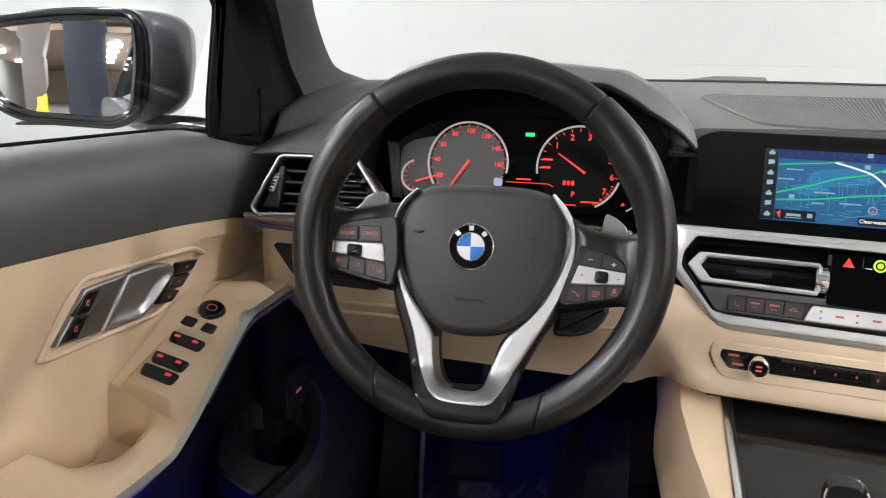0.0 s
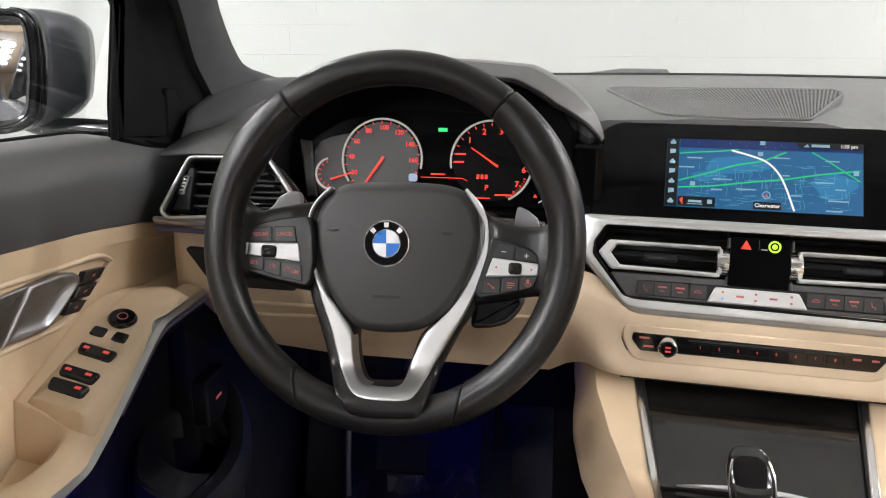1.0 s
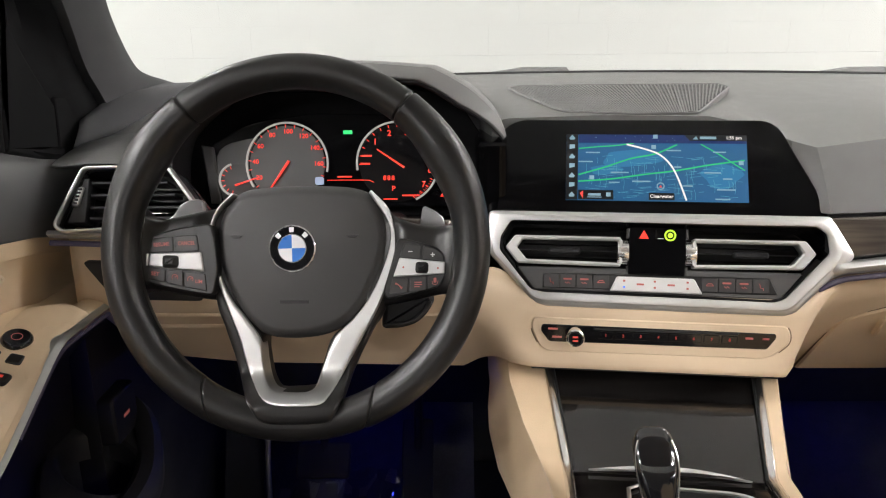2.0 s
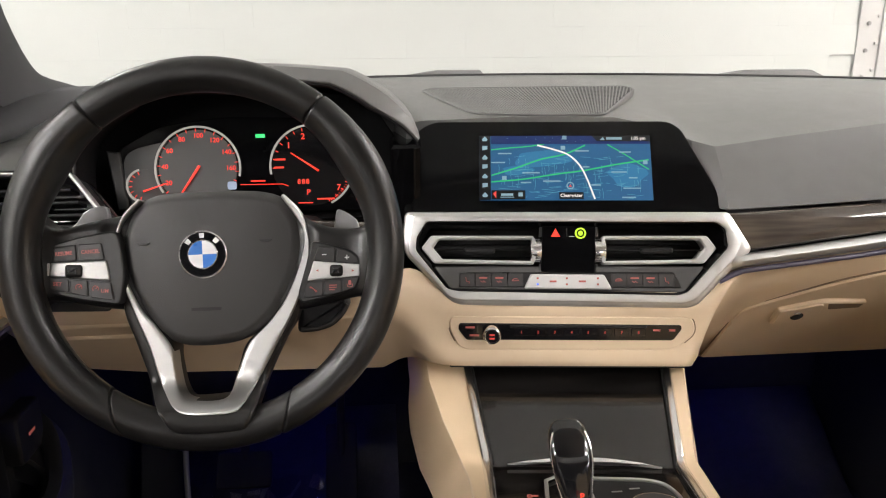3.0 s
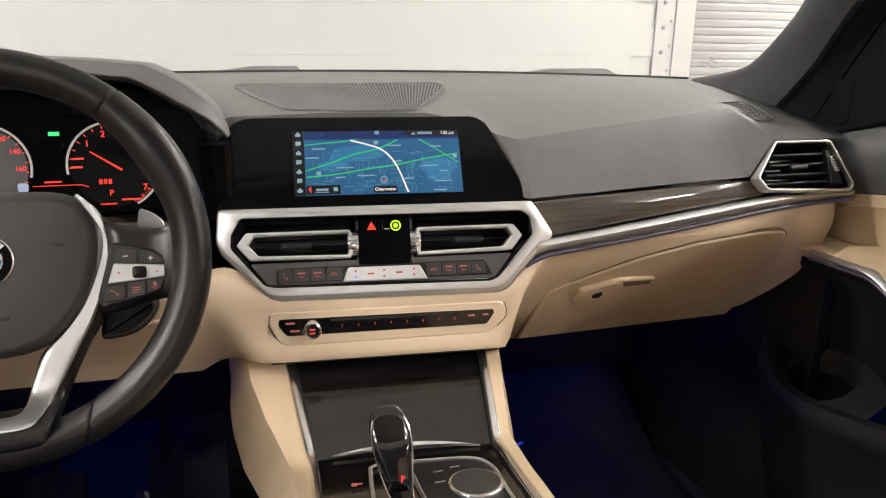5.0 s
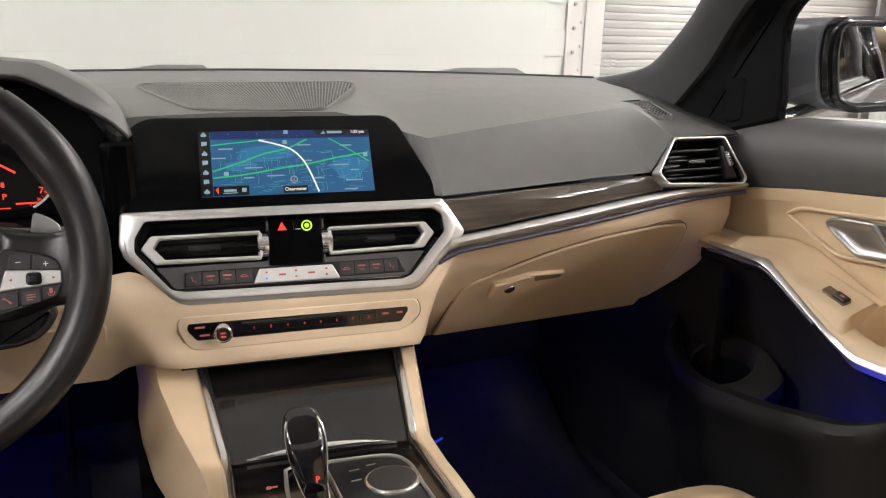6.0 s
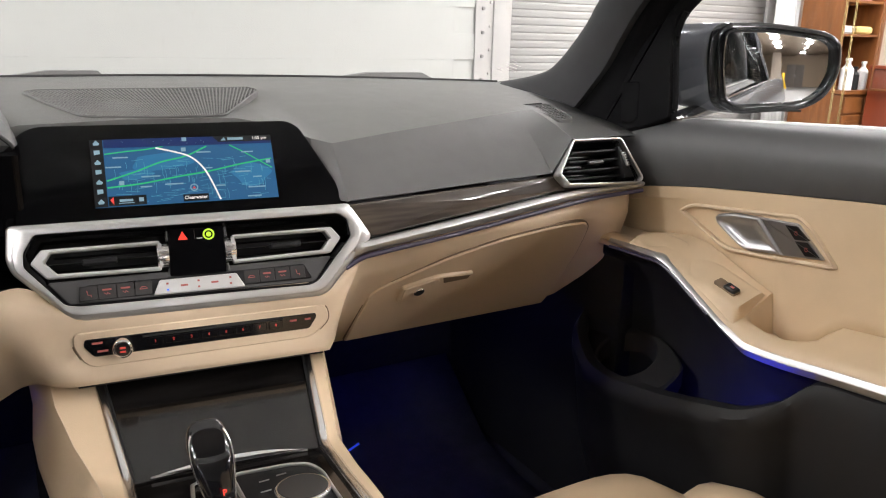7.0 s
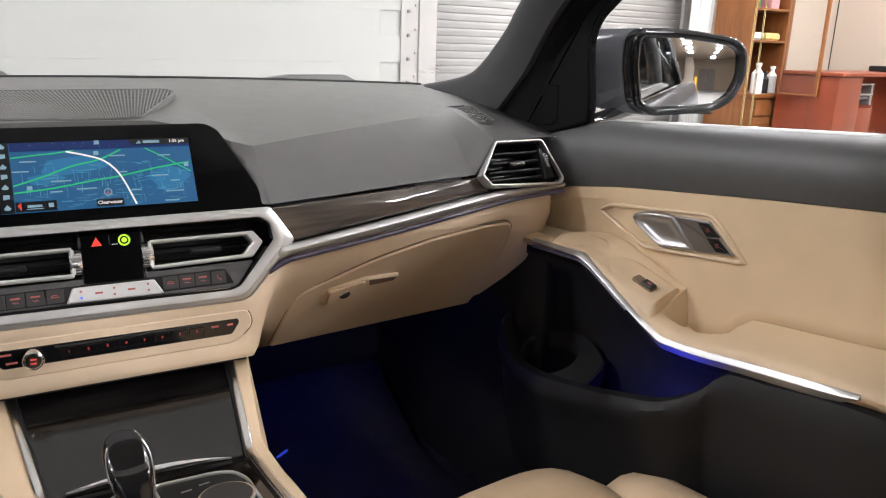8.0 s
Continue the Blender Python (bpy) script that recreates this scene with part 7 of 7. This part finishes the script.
    prism("tray_edge", lambda a, b, d=0.0: at(a, b, d), arc + low, 0.0, 0.0035, SILVER, t, 0.0008, "thin bright tray edge")


console()


def selector():
    t = thing("gear_selector", (-0.04, -0.30, 0.64), "gloss black gear selector lever with a red P", "gear selector")
    path = [(0.636, -0.320, 0.0116, 0.012, -0.0375), (0.648, -0.315, 0.0122, 0.013, -0.0388), (0.660, -0.310, 0.0135, 0.0155, -0.0405), (0.672, -0.304, 0.0158, 0.0180, -0.0422), (0.685, -0.2975, 0.0188, 0.0200, -0.0432), (0.698, -0.291, 0.0216, 0.0212, -0.0440), (0.709, -0.2855, 0.0232, 0.0208, -0.0445), (0.718, -0.281, 0.0230, 0.0186, -0.0447), (0.7255, -0.277, 0.0212, 0.0155, -0.0448), (0.7310, -0.274, 0.0182, 0.0115, -0.0449), (0.7350, -0.272, 0.0130, 0.0070, -0.0450), (0.7365, -0.2712, 0.004, 0.002, -0.0450)]
    loops = []
    path = [(0.636 + (z - 0.636) * 0.92, y, w * 0.90, dp, cx) for z, y, w, dp, cx in path]
    for z, y, w, dp, cx in path:
        lp = []
        for j in range(32):
            q = math.tau * j / 32
            c, sn = math.cos(q), math.sin(q)
            lp.append(V(cx, y, z) + V(w * math.copysign(abs(c) ** 0.65, c), dp * math.copysign(abs(sn) ** 0.8, sn) * 0.85, dp * math.copysign(abs(sn) ** 0.8, sn) * 0.35))
        loops.append(lp)
    build("grip", *loops_mesh(loops), GLOSS, t, "gloss black grip", 60)
    for j in (18, 30):      # bright lines down both shoulders of the grip
        tube("side_trim", spline([lp[j] for lp in loops[1:10]], 22), 0.0010, POLISHED, t, 6)
    face = [[lp[j] + (lp[j] - V(path[i][4], path[i][1], path[i][0])) * 0.02 for j in range(20, 29)] for i, lp in enumerate(loops) if 3 <= i <= 7]
    shell("front_face", face, GLOSS, t, 0.0006, "glossy black front face", 60)
    g = plane((-0.0410, -0.3205, 0.6775), (1, 0, 0), (0, 0.45, 0.89))
    writing("P", g, 0.0, 0.0, 0.0085, 0.0012, RED, t, "gear_letter")


selector()


# ---------- seat, floor, pedals ----------
def seat(s):
    cx = s * 0.345
    rows = []
    ks = [-1 + k / 8 for k in range(17)]
    for y, z in ((-0.315, 0.40), (-0.312, 0.455), (-0.318, 0.520), (-0.330, 0.556), (-0.350, 0.578), (-0.385, 0.586), (-0.45, 0.578), (-0.60, 0.545), (-0.82, 0.52)):
        rows.append([V(cx + 0.21 * k, y - 0.05 * abs(k) ** 4, z - (z - 0.36) * 0.40 * abs(k) ** 3.2) for k in ks])
    loops = []
    for r in rows:
        loops.append(r + [V(p.x, p.y, 0.36) for p in reversed(r)])
    t = build("front_seat", *loops_mesh(loops), SEATLEATHER, BODY_SHELL, "beige leather passenger seat", 60)
    for q in (-1, 1):      # side bolsters
        rows = []
        for y, z, w in ((-0.345, 0.44, 0.02), (-0.355, 0.50, 0.05), (-0.385, 0.540, 0.066), (-0.43, 0.556, 0.07), (-0.55, 0.566, 0.07), (-0.75, 0.57, 0.065), (-0.85, 0.55, 0.05)):
            c = cx + q * 0.205
            rows.append([V(c + w * 1.25 * math.cos(a) * (1.25 if math.cos(a) * q > 0 else 0.9), y, 0.42 + (z - 0.42) * math.sin(a) if a < math.pi + 0.01 else 0.38) for a in [math.pi * k / 12 for k in range(13)] + [math.pi * 1.2, math.pi * 1.8]])
        build("side_bolster", *loops_mesh(rows), SEATLEATHER, t, "", 60)
    rows = []
    for z, y, w in ((0.50, -0.80, 0.23), (0.62, -0.84, 0.25), (0.80, -0.90, 0.25), (0.95, -0.95, 0.22), (1.02, -0.98, 0.17), (1.04, -1.0, 0.12)):
        rows.append([V(cx + w * k, y + 0.03 * abs(k) ** 3, z) for k in (-1, -0.7, -0.35, 0, 0.35, 0.7, 1)] + [V(cx + w * k, y - 0.13, z - 0.01) for k in (1, 0.5, 0, -0.5, -1)])
    build("backrest", *loops_mesh(rows), SEATLEATHER, t, "", 60)
    build("seat_base", *box_mesh(cx - 0.19, -0.80, 0.246, cx + 0.21, -0.36, 0.365, 0.02), DASH_LOW, t)


seat(1)


def floor_mats():
    for s in (-1, 1):
        rows = []
        for y, z in ((-0.30, 0.252), (0.10, 0.252), (0.22, 0.268), (0.40, 0.40)):
            rows.append([V(s * x, y, z) for x in (0.20, 0.35, 0.5, 0.63)])
        t = thing("floor_mat", (s * 0.42, 0.05, 0.25), "black carpet floor mat in the footwell", "floor mat", "floor mats")
        shell("mat", rows, MAT, t, 0.008)


floor_mats()


def pedals():
    for x, y, z, w, h, name, lab in ((-0.30, 0.26, 0.36, 0.028, 0.075, "accelerator_pedal", "black rubber accelerator pedal in the footwell"), (-0.455, 0.20, 0.40, 0.045, 0.030, "brake_pedal", "black brake pedal with a metal arm")):
        t = thing(name, (x, y, 0.26), lab, "pedal", "pedals")
        g = plane((x, y, z), (1, 0, 0), (0, 0.6, 0.8))
        prism("pad", g, rounded(rect(-w, -h, w, h), 0.008, 3), -0.006, 0.006, RUBBER, t, 0.003)
        tube("arm", [V(x, y + 0.005, z), V(x, y + 0.06, z + 0.12), V(x, y + 0.10, z + 0.26)], 0.008, RUBBER, t, 8)
    rod = thing("foot_rest", (-0.556, 0.22, 0.26), "black foot rest with a thin metal edge", "foot rest")
    tube("metal_edge", [V(-0.556, 0.215, 0.302), V(-0.556, 0.22, 0.36), V(-0.556, 0.235, 0.43)], 0.0050, SATIN, rod, 8)
    prism("pad", plane((-0.60, 0.245, 0.36), (1, 0, 0), (0, 0.35, 0.93)), rounded(rect(-0.038, -0.075, 0.034, 0.075), 0.01, 3), -0.006, 0.006, RUBBER, rod, 0.003)


pedals()


BLUE_DIM = glow("dim_blue_light", (0.03, 0.08, 1.0), 0.45)


def footwell_lamps():
    for x, y, z in ((0.42, 0.26, 0.665), (-0.42, 0.26, 0.665), (0.345, 0.265, 0.312)):
        t = thing("footwell_lamp", (x, y, z), "small blue footwell light under the dashboard", "footwell lamp", "footwell lamps")
        low = z < 0.5
        g = plane((x, y, z), (1, 0.3, 0.2), (0, 0.6, 0.8)) if low else plane((x, y, z - 0.004), (1, 0, 0), (0, -1, 0))
        w, h = (0.012, 0.002) if low else (0.02, 0.008)
        prism("lens", g, rect(-w, -h, w, h), -0.004, 0.004, BLUE_DIM if low else AMBIENT, t, 0.001)


footwell_lamps()


def floor_film():
    """Crumpled clear film left on the driver's mat."""
    rnd = random.Random(11)
    clear = glass("clear_film", 0.16, (0.96, 0.96, 0.96))
    rows = []
    for j in range(15):
        y = 0.02 + 0.26 * j / 14
        z = tab(y, [(-0.3, 0.252), (0.10, 0.252), (0.22, 0.268), (0.40, 0.40)]) + 0.008
        rows.append([V(-0.62 + 0.34 * i / 22 + rnd.uniform(-0.006, 0.006), y + rnd.uniform(-0.007, 0.007), z + rnd.uniform(0, 0.020)) for i in range(23)])
    t = thing("floor_film", (-0.45, 0.15, 0.262), "crumpled clear protective film lying on the mat", "plastic film")
    ob = build("film", *grid_mesh(rows), clear, t, "", 5)
    ob.visible_shadow = False


floor_film()


# ---------- the far corner of the garage ----------
def shelf_unit():
    y0, y1, x0, x1 = 3.55, 4.0, 6.83, 7.52
    t = thing("shelf_unit", ((x0 + x1) / 2, 3.8, 0), "tall orange oak shelf unit with a cupboard below", "shelf unit")
    for x in (x0, x1 - 0.04):
        build("side_panel", *box_mesh(x, y0, 0.0, x + 0.04, y1, 2.45, 0.004), OAK, t)
    build("back_panel", *box_mesh(x0 + 0.04, y1 - 0.02, 0.0, x1 - 0.04, y1, 2.45, 0.003), OAK, t)
    for z in (1.18, 1.49, 1.82, 2.42):
        build("shelf", *box_mesh(x0 + 0.04, y0 + 0.02, z, x1 - 0.04, y1 - 0.02, z + 0.025, 0.003), OAK, t)
    build("worktop", *box_mesh(x0 - 0.02, y0 - 0.14, 0.64, x1 + 0.02, y1, 0.68, 0.006), OAK, t)
    build("cupboard", *box_mesh(x0, y0 - 0.10, 0.0, x1, y0 - 0.004, 0.638, 0.004), OAK, t)
    for k in range(2):
        xa = x0 + 0.03 + k * 0.325
        d = build("cupboard_door", *box_mesh(xa, y0 - 0.125, 0.06, xa + 0.30, y0 - 0.103, 0.44, 0.006), OAK, t)
        build("door_panel", *box_mesh(xa + 0.05, y0 - 0.135, 0.11, xa + 0.25, y0 - 0.126, 0.39, 0.008), OAK, d)
        d = build("drawer", *box_mesh(xa, y0 - 0.125, 0.46, xa + 0.30, y0 - 0.103, 0.615, 0.006), OAK, t)
    return x0, x1, y0


def far_clutter():
    x0, x1, y0 = shelf_unit()
    green = material("green_plastic", (0.05, 0.35, 0.12), 0.4)
    pinkish = material("pink_carton", (0.55, 0.25, 0.27), 0.6)
    yellowish = material("yellow_carton", (0.70, 0.55, 0.22), 0.6)
    single("folded_cloth", *box_mesh(x0 + 0.34, y0 + 0.06, 1.2055, x0 + 0.60, y0 + 0.28, 1.28, 0.02), yellowish, "folded yellow cloth lying on the oak shelf", "cloth")
    single("tub", *box_mesh(x0 + 0.12, y0 + 0.06, 1.2055, x0 + 0.30, y0 + 0.24, 1.28, 0.02), PLASTIC_WHITE, "low white plastic tub on the oak shelf", "tub")
    single("bottle", *loops_mesh([[V(x0 + 0.18 + r * math.cos(q), y0 + 0.12 + r * math.sin(q), z) for q in [math.tau * k / 14 for k in range(14)]] for r, z in ((0.035, 1.516), (0.04, 1.53), (0.04, 1.63), (0.015, 1.67), (0.015, 1.70))]), green, "small green plastic bottle on the shelf", "bottle")
    single("carton", *box_mesh(x0 + 0.36, y0 + 0.06, 1.5155, x0 + 0.50, y0 + 0.2, 1.67, 0.005), pinkish, "small pink carton on the oak shelf", "carton")
    for k, (r, h, m) in enumerate(((0.06, 0.30, PLASTIC_WHITE), (0.045, 0.22, DASH_LOW), (0.05, 0.27, PLASTIC_WHITE))):
        cx = x0 + 0.12 + k * 0.13
        single("spray_bottle", *loops_mesh([[V(cx + a * math.cos(q), y0 - 0.04 + a * math.sin(q), 0.681 + z) for q in [math.tau * j / 16 for j in range(16)]] for a, z in ((r * 0.95, 0), (r, 0.02), (r, h * 0.65), (r * 0.4, h * 0.8), (r * 0.4, h * 0.9), (r * 0.55, h * 0.92), (r * 0.5, h))]), m, "tall plastic bottle standing on the oak worktop", "bottle", "bottles on the worktop")
    # two hanging chains of the shutter
    brass = material("brass_chain", (0.36, 0.27, 0.12), 0.35, metal=0.9)
    for cx in (6.06, 6.20):
        t = thing("pull_chain", (cx, 3.05, 0.3), "thin brass pull chain hanging from the ceiling", "chain", "pull chains")
        verts, faces = [], []
        z = 0.3
        k = 0
        while z < ROOM_Z:
            n = len(verts)
            for j in range(10):
                a = math.tau * j / 10
                for b in range(4):
                    q = math.tau * b / 4
                    r = 0.010 + 0.0035 * math.cos(q)
                    p = (r * math.cos(a), 0.0045 * math.sin(q), 1.7 * r * math.sin(a))
                    verts.append(V(cx + (p[0] if k % 2 else p[1]), 3.05 + (p[1] if k % 2 else p[0]), z + p[2]))
            for j in range(10):
                for b in range(4):
                    faces.append((n + j * 4 + b, n + j * 4 + (b + 1) % 4, n + ((j + 1) % 10) * 4 + (b + 1) % 4, n + ((j + 1) % 10) * 4 + b))
            z += 0.034
            k += 1
        ob = build("links", verts, faces, brass, t)
        ob["kind"] = "stuff"
    # white curtain beside the shutter
    rows = [[V(6.92 + 0.36 * i / 24 - 0.35, 4.10 + 0.03 * math.sin(i * 1.7), z) for i in range(25)] for z in (0.0, 1.0, 2.0, 3.2)]
    t = thing("curtain", (6.75, 4.1, 0.0), "gathered white plastic strip curtain beside the shutter", "curtain")
    shell("cloth", rows, PLASTIC_WHITE, t, 0.004)
    # framed pane leaning on the wall
    t = thing("framed_pane", (7.085, 3.13, 0.685), "tall clear pane in a thin oak frame beside the desk", "framed pane")
    f = plane((7.085, 3.345, 0.685), (0, -1, 0), (0, -0.015, 1))
    frame_ring("pane_frame", f, rect(0.0, 0.0, 0.405, 1.9), rect(0.012, 0.020, 0.372, 1.875), -0.0135, 0.010, OAK, t, 0.003)
    prism("glass_pane", f, rect(0.012, 0.020, 0.372, 1.875), -0.002, 0.002, GLASS, t, 0.0005).visible_shadow = False


def desk():
    x0, x1, y0, y1 = 7.10, 9.7, 2.72, 3.40
    t = thing("office_desk", (8.2, 3.1, 0), "red cherry reception desk with an open knee space", "desk")
    build("desktop", *box_mesh(x0, y0, 0.885, x1, y1, 0.92, 0.006), CHERRY, t)
    build("end_panel", *box_mesh(x0 + 0.02, y0 + 0.04, 0.0, x0 + 0.47, y1 - 0.02, 0.883, 0.004), CHERRY, t)
    build("back_panel", *box_mesh(x0 + 0.47, y1 - 0.06, 0.0, x1 - 0.02, y1 - 0.02, 0.883, 0.004), CHERRY, t)
    build("far_panel", *box_mesh(x1 - 0.06, y0 + 0.04, 0.0, x1 - 0.02, y1 - 0.06, 0.883, 0.004), CHERRY, t)
    build("drawer_front", *box_mesh(x0 + 0.50, y0 + 0.06, 0.10, x0 + 0.80, y0 + 0.09, 0.58, 0.004), CHERRY, t)
    build("tray", *box_mesh(x0 + 0.49, y0 + 0.10, 0.66, x0 + 0.76, y1 - 0.1, 0.69, 0.004), DASH, t)
    build("tray_rail", *box_mesh(x0 + 0.76, y0 + 0.08, 0.60, x0 + 0.80, y1 - 0.1, 0.80, 0.004), SATIN_DARK, t)
    for z in (0.70, 0.80):
        build("tray_runner", *box_mesh(x0 + 0.49, y0 + 0.07, z, x0 + 0.80, y0 + 0.09, z + 0.02, 0.004), SATIN_DARK, t)
    single("binder", *box_mesh(x0 + 1.5, y0 + 0.2, 0.9205, x0 + 1.95, y0 + 0.5, 0.98, 0.01), DASH_LOW, "flat black box on the cherry desk", "box")


far_clutter()
desk()


def far_wall():
    t = thing("wall_side_front", (9.0, 4.5, 0), "cream painted block wall beyond the shutter", "wall", kind="structure")
    build("wall_core", *box_mesh(6.9, WALL_Y + 0.012, 0, ROOM_X1, WALL_Y + 0.2, 3.2, 0.002), WALL_WARM, t)
    me = {}
    for row in range(14):
        for col in range(0, 7):
            xa = 6.9 + col * 0.406 - (0.203 if row % 2 else 0)
            w = 0.406
            if xa + w > ROOM_X1 or xa < 6.85:
                continue
            if "b" not in me:
                me["b"] = mesh_of("block", *box_mesh(0.0001, 0, 0.0006, w - 0.0001, 0.02, 0.203 - 0.0006, 0.0012), WALL_WARM, 8)
            ob = new("block", me["b"])
            ob.location = (xa, WALL_Y, 0.10 + row * 0.203)
            hang(ob, t)


far_wall()


def garage_behind():
    """What the door mirrors show of the hall behind the car."""
    t = thing("square_column", (-1.02, -4.4, 0), "dark blue painted square steel column", "column", kind="structure")
    build("shaft", *box_mesh(-1.30, -4.65, 0, -0.74, -4.15, ROOM_Z, 0.01), material("dark_blue_paint", (0.020, 0.026, 0.042), 0.4), t)
    t = thing("square_column", (-2.40, -8.2, 0), "grey-brown painted square column", "column", kind="structure")
    build("shaft", *box_mesh(-2.68, -8.5, 0, -2.12, -7.95, ROOM_Z, 0.01), material("grey_brown_paint", (0.10, 0.086, 0.078), 0.5), t)
    t = thing("square_column", (-0.45, -25.0, 0), "pale painted square column under the lower ceiling", "column", kind="structure")
    build("shaft", *box_mesh(-0.95, -25.4, 0, -0.05, -24.6, 3.05, 0.01), WALL_WARM, t)
    t = thing("hall_door", (1.35, -27.95, 0), "closed grey-brown double door in the far wall", "door", kind="structure")
    for k in range(2):
        leaf = build("door_leaf", *box_mesh(0.42 + k * 0.93, -27.99, 0.0, 1.34 + k * 0.93, -27.93, 2.15, 0.01), material("grey_brown_door", (0.16, 0.135, 0.12), 0.5), t)
        tube("door_handle", [V(1.28 + k * 0.12, -27.90, 0.95), V(1.28 + k * 0.12, -27.90, 1.20)], 0.012, SATIN_DARK, leaf)
    yellow = material("yellow_bollard_paint", (0.75, 0.45, 0.02), 0.4)
    for x, y, r, h in ((-2.05, -8.0 + 0.9, 0.17, 0.98), (0.42, -18.5, 0.10, 1.25)):
        single("bollard", *loops_mesh([[V(x + q * r * math.cos(a), y + q * r * math.sin(a), z) for a in [math.tau * k / 18 for k in range(18)]] for q, z in ((1, 0.0), (1, h - 0.05), (0.85, h - 0.01), (0.3, h))]), yellow, "yellow painted steel bollard standing on the floor", "bollard", "bollards")


garage_behind()
